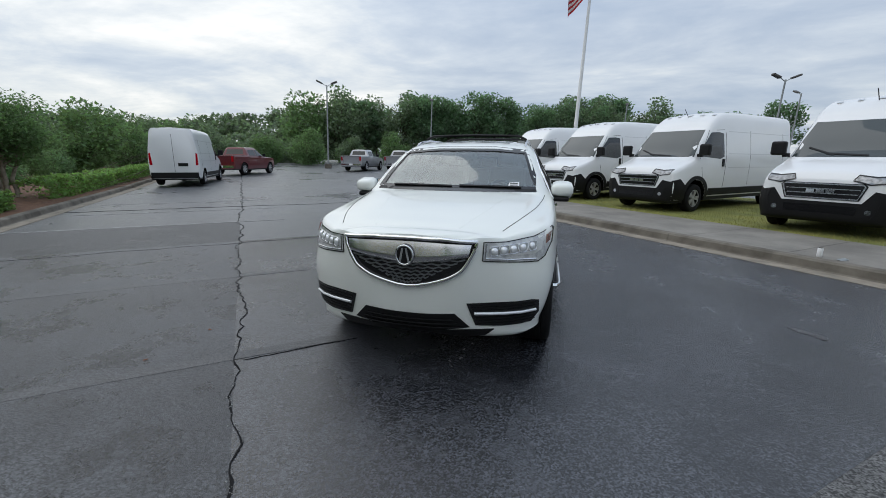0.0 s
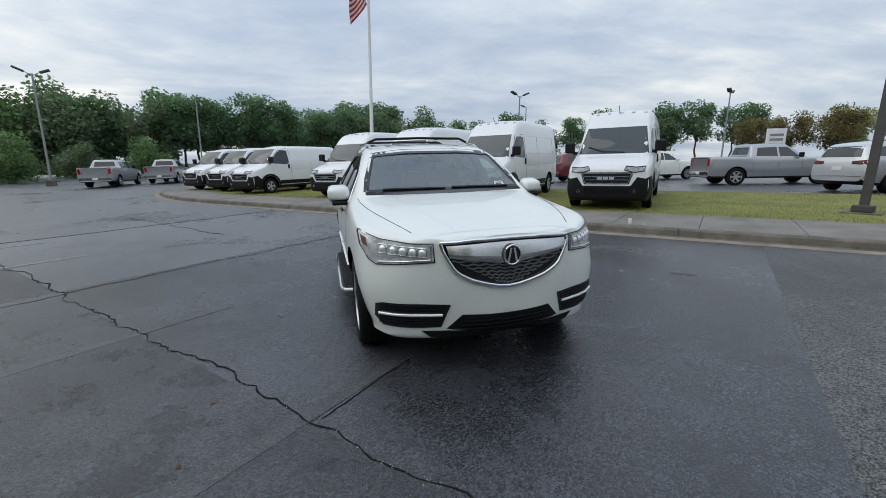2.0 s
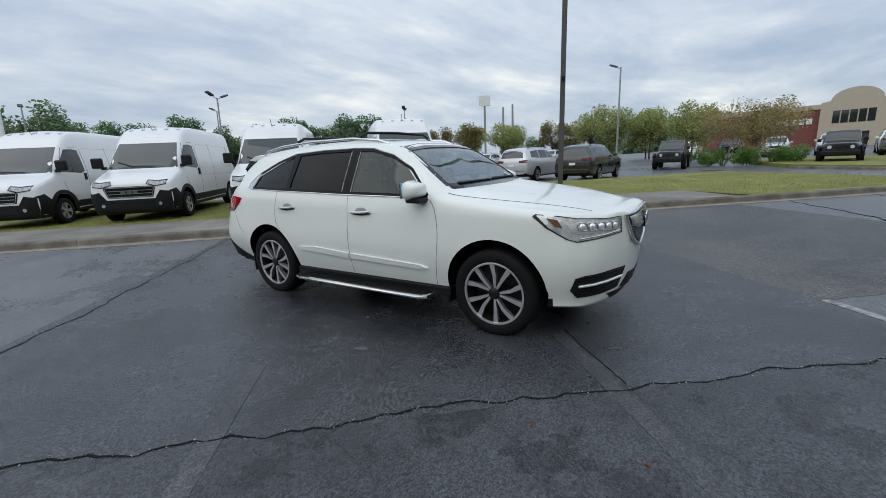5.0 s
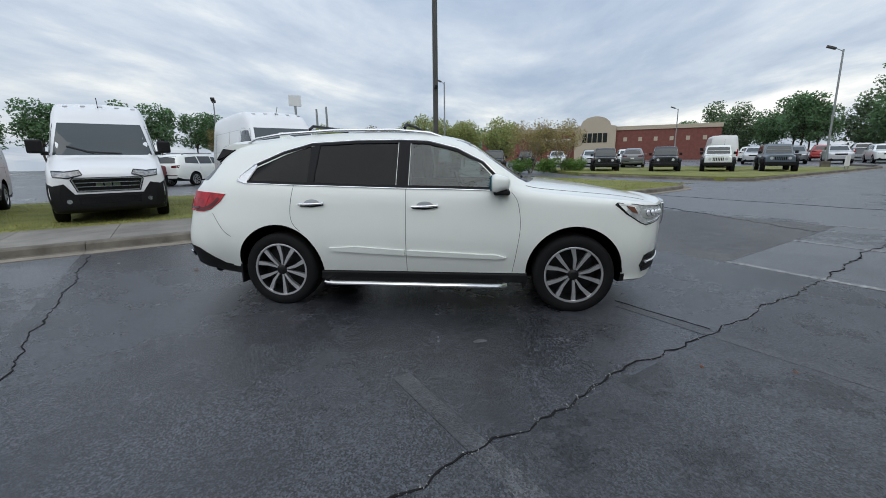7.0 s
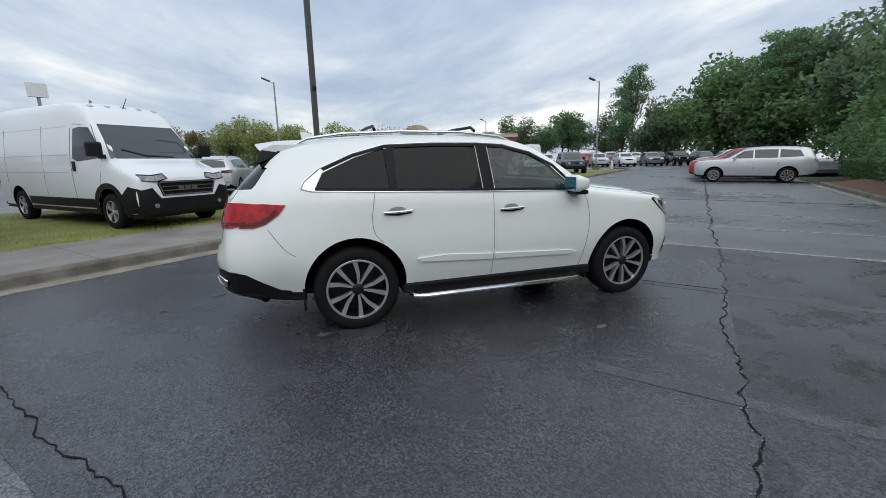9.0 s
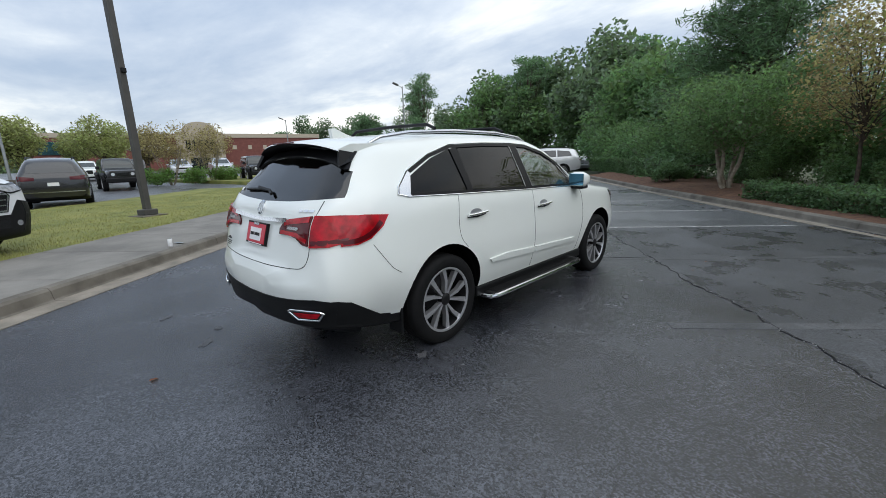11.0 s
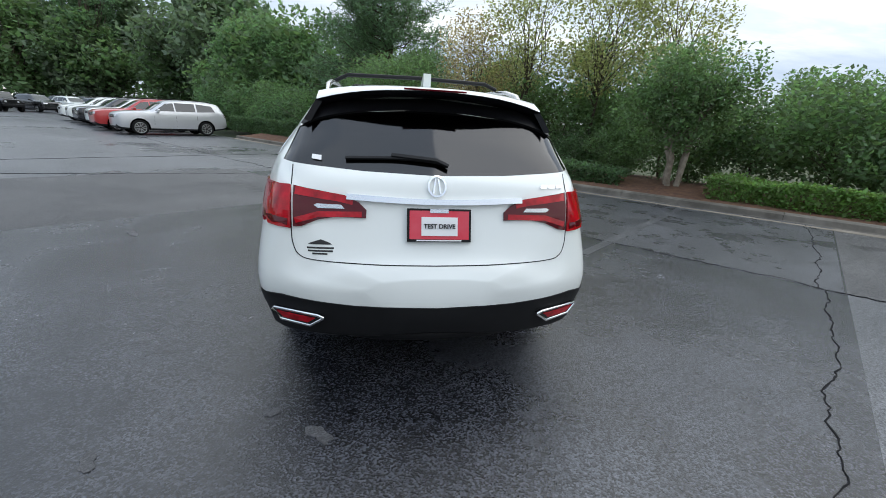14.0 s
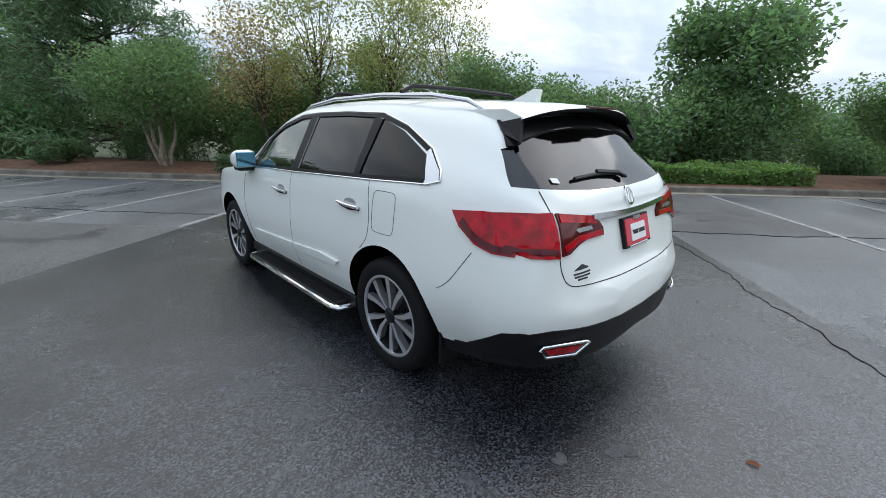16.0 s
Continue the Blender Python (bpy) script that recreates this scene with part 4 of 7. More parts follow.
def make_van(name, table, wb, m, label, group="white cargo vans in a row"):
    body, skin = vehicle_body("body", table, ((0, .46, .37), (wb, .46, .37)), paint=M_VAN, sub=3, ssub=3)
    v = thing(name, m, label, "van", group)
    b = part("body", body, None, v, "white painted body")
    rear = table[-1][0]
    roof = table[-3][9]
    hi = roof > 2.5
    part("windscreen", skin.patch("F", [(-.86, 1.40), (.86, 1.40), (.80, 1.75), (.74, 2.10), (-.74, 2.10), (-.80, 1.75)], .006, .012, .1, M_WSGLASS), None, v, "dark reflective windscreen")
    for sd, sx in (("L", -1), ("R", 1)):
        part("side_window", skin.patch(sd, [(.12, 1.42), (.98, 1.36), (1.16, 1.42), (1.16, 2.02), (.95, 2.05), (.66, 2.03)], .005, .012, .1, M_DGLASS), None, v, "dark cab side window")
        part("wheel_arch", skin.patch(sd, [(0.59 * math.cos(a), .36 + .57 * math.sin(a)) for a in np.linspace(-0.15, 3.29, 22)] + [(0.465 * math.cos(a), .37 + .465 * math.sin(a)) for a in np.linspace(3.29, -0.15, 22)], .012, .03, .1, M_PLASTIC), None, v, "black plastic arch trim")
        part("side_moulding", skin.patch(sd, [(.58, .42), (wb - .5, .42), (wb - .5, .60), (.58, .60)], .015, .03, .2, M_PLASTIC), None, v, "black side moulding")
        part("bumper_corner", skin.patch(sd, [(-.95, .36), (-.42, .32), (-.48, .70), (-.66, .86), (-.95, .80)], .010, .03, .08, M_PLASTIC), None, v)
        part("door_gap", skin.patch(sd, ribbon([(1.26, .5), (1.27, 2.05)], .012), .003, .01, .2, M_GAP), None, v)
        part("door_gap", skin.patch(sd, ribbon([(.30, .62), (.14, 1.36), (.62, 2.08), (1.2, 2.12)], .010), .003, .01, .2, M_GAP), None, v)
        # flat grey strips paint the shade of pressed side creases, body stays smooth
        for z_ in (1.50, 1.14) + ((2.08,) if hi else ()):
            part("side_crease", skin.patch(sd, ribbon([(1.4, z_), (rear - .15, z_)], .016), .002, .01, .3, M_LSILVER), None, v)
        for y_ in (2.55, wb + .45):
            part("door_gap", skin.patch(sd, ribbon([(y_, .66), (y_, roof - .5)], .010), .003, .01, .3, M_GAP), None, v)
        part("sill_strip", skin.patch(sd, ribbon([(.62, .36), (wb - .55, .36)], .05), .006, .02, .3, M_PLASTIC), None, v)
        part("door_handle", skin.patch(sd, [(1.08, 1.16), (1.16, 1.16), (1.16, 1.36), (1.08, 1.36)], .03, .03, .1, M_PLASTIC), None, v, "black door handle")
        mir = bmesh.new()
        box(mir, .98, 1.24, -.04, .10, 1.44, 1.72, .04)
        box(mir, .92, 1.04, .02, .10, 1.40, 1.48, .01)
        if sx < 0:
            bmesh.ops.scale(mir, vec=(-1, 1, 1), verts=mir.verts)
            bmesh.ops.reverse_faces(mir, faces=mir.faces)
        part("mirror", mir, M_PLASTIC, v, "large black door mirror")
        hl = [(.40, 1.00), (.62, .94), (.84, .97), (.86, 1.08), (.66, 1.06), (.44, 1.09)]
        hp = part("headlight", skin.patch("F", hl if sx > 0 else flip(hl), .008, .02, .05, M_VLENS), None, v, "clear headlight")
        part("lamp_frame", skin.patch("F", [(x * sx, z) for x, z in ribbon(hl + hl[:1], .02)], .011, .02, .05, M_TRIM), None, hp)
        part("fog_light", skin.patch("F", [(sx * .66 + .045 * math.cos(a), .48 + .045 * math.sin(a)) for a in np.linspace(0, 6.2, 12)], .012, .02, .1, M_CHROME), None, v, "round chrome fog light")
        tl = [(.86, .95), (.97, .95), (.97, 1.5), (.90, 1.5)]
        part("tail_light", skin.patch("B", tl if sx > 0 else flip(tl), .008, .02, .1, M_TAIL), None, v, "red tail light")
        for yy in (0, wb):
            add_wheel(v, WHEEL_VAN, sx * .90, yy, .355)
    part("front_bumper", skin.patch("F", [(-.93, .30), (.93, .30), (.93, .78), (.70, .83), (.56, .62), (-.56, .62), (-.70, .83), (-.93, .78)], .010, .03, .08, M_PLASTIC), None, v, "black plastic bumper")
    g = part("grille", skin.patch("F", [(-.52, .66), (.52, .66), (.60, .90), (.56, .95), (-.56, .95), (-.60, .90)], .012, .02, .08, M_TRIM), None, v, "black grille with pale surround")
    gl = [(-.50, .68), (.50, .68), (.57, .90), (.54, .93), (-.54, .93), (-.57, .90)]
    part("grille_surround", skin.patch("F", ribbon(gl + gl[:1], .022), .018, .02, .06, M_SATIN), None, g)
    part("grille_bar", skin.patch("F", ribbon([(-.52, .845), (.52, .845)], .014), .018, .02, .1, M_SATIN), None, g)
    part("grille_bar", skin.patch("F", ribbon([(-.50, .765), (.50, .765)], .014), .018, .02, .1, M_SATIN), None, g)
    for k in range(3):
        x = -.21 + .14 * k
        part("badge_bar", skin.patch("F", [(x, .775), (x + .115, .775), (x + .115, .835), (x, .835)], .024, .02, .1, M_CHROME), None, g, "bright badge shape")
    part("lower_intake", skin.patch("F", [(-.5, .42), (.5, .42), (.52, .56), (-.52, .56)], .016, .02, .1, M_TRIM), None, v)
    for sx in (-1, 1):
        part("wiper", skin.patch("F", ribbon([(sx * .05 - .35, 1.46), (sx * .4 - .1, 1.42)] if sx > 0 else [(-.62, 1.58), (-.18, 1.43)], .025), .02, .015, .1, M_PLASTIC), None, v, "black wiper")
    part("number_plate", skin.patch("B", [(-.55, .90), (-.15, .90), (-.15, 1.05), (-.55, 1.05)], .012, .02, .1, M_PLASTIC), None, v)
    part("rear_bumper", skin.patch("B", [(-.95, .36), (.95, .36), (.95, .62), (-.95, .62)], .05, .06, .1, M_PLASTIC), None, v, "black rear bumper step")
    part("door_gap", skin.patch("B", ribbon([(0, .65), (0, roof - .3)], .014), .003, .01, .2, M_GAP), None, v)
    ant = tube([(0, 1.0, roof - .14), (0, .8, roof + .06)], .008, 6)
    part("antenna", mesh("antenna", *ant, M_PLASTIC), None, v, "thin black antenna")
    if hi:
        for k in range(5):
            part("marker_light", skin.patch("T", [(-.62 + .31 * k, 1.02), (-.54 + .31 * k, 1.02), (-.54 + .31 * k, 1.10), (-.62 + .31 * k, 1.10)], .02, .02, .1, M_LSILVER), None, v, "small roof marker lamp")
    return v


SUV_T = [(-.92, .42, .62, .68, .62, .64, .86, .40, .90, .92), (-.86, .34, .78, .84, .62, .80, .96, .5, 1.0, 1.02), (-.70, .28, .88, .93, .62, .88, 1.03, .6, 1.08, 1.10), (-.2, .26, .92, .97, .64, .92, 1.08, .7, 1.14, 1.17),
         (.45, .26, .92, .97, .66, .93, 1.12, .74, 1.18, 1.22), (.75, .26, .92, .97, .66, .93, 1.14, .72, 1.34, 1.38), (1.25, .26, .92, .97, .66, .92, 1.16, .66, 1.64, 1.69), (1.7, .26, .92, .97, .66, .92, 1.17, .65, 1.73, 1.79),
         (2.8, .26, .92, .97, .66, .92, 1.18, .65, 1.74, 1.80), (3.5, .28, .92, .97, .66, .91, 1.2, .63, 1.70, 1.76), (3.85, .32, .90, .95, .66, .88, 1.2, .60, 1.62, 1.67), (4.02, .36, .86, .92, .66, .84, 1.18, .58, 1.40, 1.44), (4.12, .40, .82, .88, .66, .80, 1.10, .56, 1.18, 1.2), (4.16, .44, .78, .84, .66, .76, 1.02, .54, 1.06, 1.08)]
JEEP_T = [(-.62, .50, .60, .66, .70, .64, .95, .50, 1.08, 1.10), (-.58, .46, .70, .74, .70, .70, 1.0, .56, 1.13, 1.15), (-.3, .46, .74, .78, .72, .74, 1.08, .62, 1.16, 1.18), (.55, .46, .78, .80, .74, .78, 1.14, .70, 1.20, 1.22), (.72, .46, .80, .82, .74, .80, 1.18, .70, 1.45, 1.48), (.98, .46, .80, .82, .74, .80, 1.2, .68, 1.74, 1.78),
          (1.3, .46, .80, .82, .74, .80, 1.2, .69, 1.79, 1.84), (3.3, .46, .80, .82, .74, .80, 1.2, .70, 1.79, 1.84), (3.50, .48, .80, .82, .74, .80, 1.2, .69, 1.75, 1.80), (3.56, .5, .79, .81, .74, .79, 1.2, .67, 1.72, 1.76)]
PICK_T = [(-.92, .46, .70, .76, .66, .74, .98, .5, 1.04, 1.06), (-.86, .38, .84, .90, .66, .88, 1.08, .56, 1.14, 1.16), (-.6, .32, .92, .97, .66, .94, 1.14, .64, 1.20, 1.23), (.2, .32, .95, 1.0, .68, .97, 1.18, .72, 1.25, 1.29), (.72, .32, .95, 1.0, .68, .97, 1.22, .76, 1.30, 1.34), (1.0, .32, .95, 1.0, .68, .96, 1.24, .72, 1.52, 1.56),
          (1.45, .32, .95, 1.0, .68, .95, 1.25, .66, 1.80, 1.86), (1.8, .32, .95, 1.0, .68, .95, 1.26, .66, 1.86, 1.92), (2.75, .32, .95, 1.0, .68, .95, 1.27, .66, 1.85, 1.91), (2.98, .32, .95, 1.0, .68, .96, 1.28, .68, 1.80, 1.85), (3.12, .32, .95, 1.0, .68, .97, 1.30, .86, 1.34, 1.34), (3.3, .34, .95, 1.0, .68, .97, 1.30, .87, 1.33, 1.33), (4.7, .36, .95, 1.0, .7, .97, 1.32, .87, 1.34, 1.34), (4.86, .42, .93, .98, .7, .95, 1.30, .85, 1.32, 1.32)]


def side_glass(skin, v, outline, mat_=None):
    for sd in "LR":
        part("side_window", skin.patch(sd, outline, .006, .012, .12, mat_ or M_DGLASS), None, v, "dark side window")


def make_suv(m, paint, label, group="", name="parked_suv"):
    body, skin = vehicle_body("body", SUV_T, ((0, .44, .38), (3.05, .44, .38)), paint=paint)
    v = thing(name, m, label, "car", group)
    part("body", body, None, v)
    part("windscreen", skin.patch("F", [(-.70, 1.24), (.70, 1.24), (.60, 1.62), (-.60, 1.62)], .006, .012, .1, M_WSGLASS), None, v, "dark windscreen")
    part("rear_window", skin.patch("B", [(-.64, 1.26), (.64, 1.26), (.56, 1.62), (-.56, 1.62)], .006, .012, .1, M_DGLASS), None, v, "dark rear window")
    side_glass(skin, v, [(.72, 1.20), (1.6, 1.22), (1.6, 1.62), (1.25, 1.58)])
    side_glass(skin, v, [(1.66, 1.22), (2.6, 1.23), (2.6, 1.64), (1.66, 1.64)])
    side_glass(skin, v, [(2.68, 1.23), (3.6, 1.28), (3.45, 1.58), (2.68, 1.64)])
    for sd, sx in (("L", -1), ("R", 1)):
        for y in (0, 3.05):
            add_wheel(v, WHEEL_SUV, sx * .86, y, .372)
        tl = [(.45, 1.02), (.86, 1.0), (.86, 1.16), (.45, 1.12)]
        part("tail_light", skin.patch("B", tl if sx > 0 else flip(tl), .01, .02, .1, M_TAILD), None, v, "dark red tail light")
        hl = [(.45, .88), (.80, .86), (.82, .97), (.45, .96)]
        part("headlight", skin.patch("F", hl if sx > 0 else flip(hl), .01, .02, .1, M_LENS), None, v)
        part("door_gap", skin.patch(sd, ribbon([(1.63, .45), (1.63, 1.2)], .012), .003, .01, .2, M_GAP), None, v)
        part("door_gap", skin.patch(sd, ribbon([(.62, .5), (.68, 1.18)], .012), .003, .01, .2, M_GAP), None, v)
        part("door_gap", skin.patch(sd, ribbon([(2.64, .8), (2.64, 1.22)], .012), .003, .01, .2, M_GAP), None, v)
        mir = bmesh.new()
        box(mir, *((.93, 1.12) if sx > 0 else (-1.12, -.93)), .78, .90, 1.14, 1.30, .03)
        part("mirror", mir, paint, v)
        rail = tube([(sx * .62, 1.3, 1.78), (sx * .62, 1.5, 1.82), (sx * .61, 3.3, 1.80), (sx * .6, 3.5, 1.74)], .02, 6)
        part("roof_rail", mesh("roof_rail", *rail, M_PLASTIC), None, v)
    part("grille", skin.patch("F", [(-.42, .80), (.42, .80), (.45, .94), (-.45, .94)], .01, .02, .1, M_TRIM), None, v)
    part("number_plate", skin.patch("B", [(-.15, .82), (.15, .82), (.15, .94), (-.15, .94)], .015, .02, .1, M_PAPER), None, v, "white paper plate")
    part("chrome_strip", skin.patch("B", [(-.80, .60), (.80, .60), (.80, .63), (-.80, .63)], .012, .02, .1, M_CHROME), None, v)
    return v


def make_jeep(m, paint, label, group="", name="parked_offroader"):
    body, skin = vehicle_body("body", JEEP_T, ((0, .50, .42), (2.95, .50, .42)), paint=paint)
    v = thing(name, m, label, "car", group)
    part("body", body, None, v)
    part("windscreen", skin.patch("F", [(-.66, 1.26), (.66, 1.26), (.62, 1.70), (-.62, 1.70)], .006, .012, .1, M_WSGLASS), None, v, "upright windscreen")
    part("rear_window", skin.patch("B", [(-.5, 1.28), (.5, 1.28), (.5, 1.66), (-.5, 1.66)], .006, .012, .1, M_DGLASS), None, v)
    for a, b in ((.98, 1.72), (1.8, 2.5), (2.6, 3.35)):
        side_glass(skin, v, [(a, 1.24), (b, 1.24), (b, 1.68), (a + .04, 1.68)])
    for k in range(7):
        x = -.27 + .09 * k
        part("grille_slot", skin.patch("F", [(x - .025, .82), (x + .025, .82), (x + .025, 1.02), (x - .025, 1.02)], .006, .02, .1, M_TRIM), None, v)
    part("front_bumper", boxmesh(-.80, .80, -.86, -.62, .50, .72, .03), M_PLASTIC, v, "black front bumper")
    part("rear_bumper", boxmesh(-.75, .75, 3.52, 3.68, .52, .70, .03), M_PLASTIC, v)
    for sx in (-1, 1):
        part("headlight", skin.patch("F", [(sx * .45 + .09 * math.cos(a), .93 + .09 * math.sin(a)) for a in np.linspace(0, 6.0, 14)], .012, .02, .1, M_LED), None, v, "round headlight")
        for y in (0, 2.95):
            add_wheel(v, WHEEL_BIG, sx * .82, y, .405)
            fl = tube([(sx * .86, y - .56, .62), (sx * .88, y - .46, .84), (sx * .88, y - .2, .95), (sx * .88, y + .25, .95), (sx * .87, y + .58, .70)], [.05, .09, .10, .10, .05], 8)
            part("fender_flare", shade(mesh("fender_flare", *fl, M_PLASTIC)), None, v, "black fender flare")
        part("tail_light", boxmesh(*sorted((sx * .68, sx * .84)), 3.54, 3.62, .90, 1.10, .01), M_TAIL, v)
        mir = bmesh.new()
        box(mir, *((.86, 1.04) if sx > 0 else (-1.04, -.86)), .86, .94, 1.22, 1.40, .02)
        part("mirror", mir, M_PLASTIC, v)
    return v


def make_pickup(m, paint, label, group="", name="pickup_truck"):
    body, skin = vehicle_body("body", PICK_T, ((0, .48, .41), (3.65, .48, .41)), paint=paint)
    v = thing(name, m, label, "truck", group)
    part("body", body, None, v)
    part("windscreen", skin.patch("F", [(-.72, 1.36), (.72, 1.36), (.62, 1.76), (-.62, 1.76)], .006, .012, .1, M_WSGLASS), None, v)
    part("rear_window", skin.patch("B", [(-.64, 1.42), (.64, 1.42), (.58, 1.76), (-.58, 1.76)], .006, .012, .1, M_DGLASS), None, v, "dark rear window")
    side_glass(skin, v, [(1.0, 1.30), (1.85, 1.32), (1.85, 1.74), (1.45, 1.72)])
    side_glass(skin, v, [(1.93, 1.32), (2.85, 1.34), (2.75, 1.72), (1.93, 1.74)])
    # flat black sheet on the solid body stands in for an open load bed
    part("bed_cover", skin.patch("T", [(-.84, 3.2), (.84, 3.2), (.84, 4.78), (-.84, 4.78)], .01, .02, .2, M_PLASTIC), None, v, "flat black sheet in place of the open load bed")
    part("rear_bumper", skin.patch("B", [(-.92, .50), (.92, .50), (.92, .66), (-.92, .66)], .06, .07, .1, M_CHROME), None, v, "chrome rear bumper")
    part("number_plate", skin.patch("B", [(-.16, .52), (.16, .52), (.16, .66), (-.16, .66)], .075, .02, .1, M_PAPER), None, v)
    part("grille", skin.patch("F", [(-.5, .78), (.5, .78), (.52, 1.04), (-.52, 1.04)], .01, .02, .1, M_TRIM), None, v)
    part("tailgate_gap", skin.patch("B", ribbon([(-.72, .70), (-.72, 1.28), (.72, 1.28), (.72, .70)], .015), .004, .01, .1, M_GAP), None, v)
    for sd, sx in (("L", -1), ("R", 1)):
        for y in (0, 3.65):
            add_wheel(v, WHEEL_BIG, sx * .87, y, .405)
        tl = [(.78, .92), (.93, .92), (.93, 1.26), (.80, 1.26)]
        part("tail_light", skin.patch("B", tl if sx > 0 else flip(tl), .01, .02, .1, M_TAIL), None, v, "red tail light")
        hl = [(.56, .92), (.84, .90), (.86, 1.04), (.56, 1.04)]
        part("headlight", skin.patch("F", hl if sx > 0 else flip(hl), .01, .02, .1, M_LENS), None, v)
        for y0 in (.88, 1.89, 2.95):
            part("door_gap", skin.patch(sd, ribbon([(y0, .5), (y0, 1.28)], .012), .003, .01, .2, M_GAP), None, v)
        mir = bmesh.new()
        box(mir, *((.98, 1.2) if sx > 0 else (-1.2, -.98)), .98, 1.10, 1.26, 1.48, .03)
        part("mirror", mir, M_PLASTIC, v)
    return v


def PV(s, w, rz, z=0.0):
    """A vehicle's pose by its front axle on the lot; rz turns it from facing the drive."""
    return ROAD @ pose(s, w, z, 0, 0, rz)


van_a = make_van("cargo_van", VAN_HI, 4.04, PV(0.40, 7.85, 5, .14), "white high-roof cargo van with black bumpers, parked on the lawn")
van_b = make_van("cargo_van", VAN_LO, 3.49, PV(-16.1, 7.9, 4, .14), "white low-roof cargo van with black bumpers, parked on the lawn")
for s_ in (-3.56, -6.95, -10.15):
    copy_thing(van_a, PV(s_, 8.0, 4, .14))
for s_ in (-19.1, -21.7):
    copy_thing(van_b, PV(s_, 8.3, 4, .14 + G(s_)))
far_van = copy_thing(van_a, PV(-23.4, -4.6, -97, G(-23.3)))
tagged(far_van, "white high-roof cargo van parked along the kerb, seen from behind", "van")


# ---- the white crossover in the middle ----
CAR_T = [(-2.31, .50, .16, .24, .68, .26, .94, .16, .980, .988), (-2.285, .40, .30, .38, .66, .38, .955, .26, .988, .996), (-2.22, .31, .46, .52, .64, .50, .962, .36, .996, 1.006),
         (-2.14, .28, .63, .69, .62, .62, .95, .44, .987, 1.003), (-2.04, .265, .755, .81, .60, .72, .967, .50, 1.005, 1.027), (-1.92, .27, .835, .893, .60, .82, .98, .58, 1.025, 1.05),
         (-1.74, .26, .86, .925, .60, .89, 1.0, .64, 1.055, 1.085), (-1.41, .26, .885, .95, .62, .915, 1.03, .70, 1.10, 1.13), (-1.12, .26, .89, .955, .62, .92, 1.06, .74, 1.135, 1.165),
         (-.95, .26, .89, .955, .62, .92, 1.075, .765, 1.17, 1.20), (-.70, .26, .89, .955, .62, .915, 1.085, .74, 1.33, 1.375), (-.42, .26, .89, .955, .62, .91, 1.10, .69, 1.49, 1.55),
         (-.10, .26, .89, .955, .62, .905, 1.11, .65, 1.575, 1.63), (.35, .26, .89, .955, .62, .905, 1.12, .635, 1.60, 1.665), (.95, .26, .89, .955, .62, .90, 1.14, .63, 1.595, 1.665),
         (1.45, .26, .885, .955, .62, .885, 1.16, .62, 1.56, 1.64), (1.75, .27, .875, .95, .62, .865, 1.17, .61, 1.53, 1.605), (1.98, .29, .85, .935, .64, .84, 1.16, .62, 1.445, 1.53),
         (2.10, .32, .86, .918, .64, .81, 1.14, .645, 1.33, 1.41), (2.20, .34, .85, .90, .64, .78, 1.12, .65, 1.25, 1.30), (2.28, .35, .82, .875, .64, .74, 1.09, .60, 1.18, 1.20), (2.34, .36, .775, .84, .64, .69, 1.03, .50, 1.11, 1.13),
         (2.38, .36, .71, .785, .64, .62, .93, .42, .97, .98), (2.43, .37, .60, .69, .64, .52, .77, .34, .80, .81), (2.47, .39, .46, .55, .62, .40, .72, .26, .735, .74), (2.50, .45, .24, .34, .62, .26, .67, .16, .68, .685)]
car_me = fixed(mesh("body", *loft(CAR_T, 4, 4, low=True, span=(-1.85, 9))[:2], [M_WHITE, M_PLASTIC, M_WELL, M_CABIN], loft(CAR_T, 4, 4, low=True, span=(-1.85, 9))[2]))
skin = Skin(car_me)
cab_rows = [(r[0], .78, r[2] - .10, r[3] - .10, .95, r[5] - .07, r[6], r[7] - .06, r[8] - .05, r[9] - .05) for r in CAR_T if -.72 < r[0] < 2.0]
W_FRONT = [(-.63, 1.115), (.10, 1.135), (.10, 1.535), (-.06, 1.525), (-.32, 1.455), (-.53, 1.345), (-.68, 1.20)]
W_REAR = [(.22, 1.14), (1.0, 1.165), (.98, 1.525), (.6, 1.54), (.22, 1.54)]
W_QUART = [(1.06, 1.17), (1.66, 1.19), (1.59, 1.32), (1.32, 1.44), (1.07, 1.515)]
W_SCREEN = [(-.75, 1.19), (.75, 1.19), (.72, 1.30), (.62, 1.53), (.3, 1.56), (-.3, 1.56), (-.62, 1.53), (-.72, 1.30)]
W_BACK = [(-.755, 1.205), (-.35, 1.175), (0, 1.165), (.35, 1.175), (.755, 1.205), (.69, 1.365), (.5, 1.44), (0, 1.48), (-.5, 1.44), (-.69, 1.365)]
cutters = []
for ya in (-1.385, 1.375):
    for sx in (-1, 1):
        cutters.append((*prism(arch(ya, .425, z=.372, n=48), "x", sx * .60, sx * 1.5), M_WELL))
cutters.append((*loft(cab_rows, 3, 3)[:2], M_CABIN))
for poly in (W_FRONT, W_REAR, W_QUART):
    cutters.append((*prism(poly, "x", -1.5, 1.5), M_CABIN))
cutters.append((*prism(W_SCREEN, "y", -1.6, -.3), M_CABIN))
cutters.append((*prism(W_BACK, "y", 1.85, 3.0), M_CABIN))
car = thing("crossover_suv", Matrix.Identity(4), "pearl white mid-size crossover with chrome trim, parked alone on wet asphalt", "car")
part("body", shade(cut(car_me, *cutters), 32), None, car, "pearl white painted body")


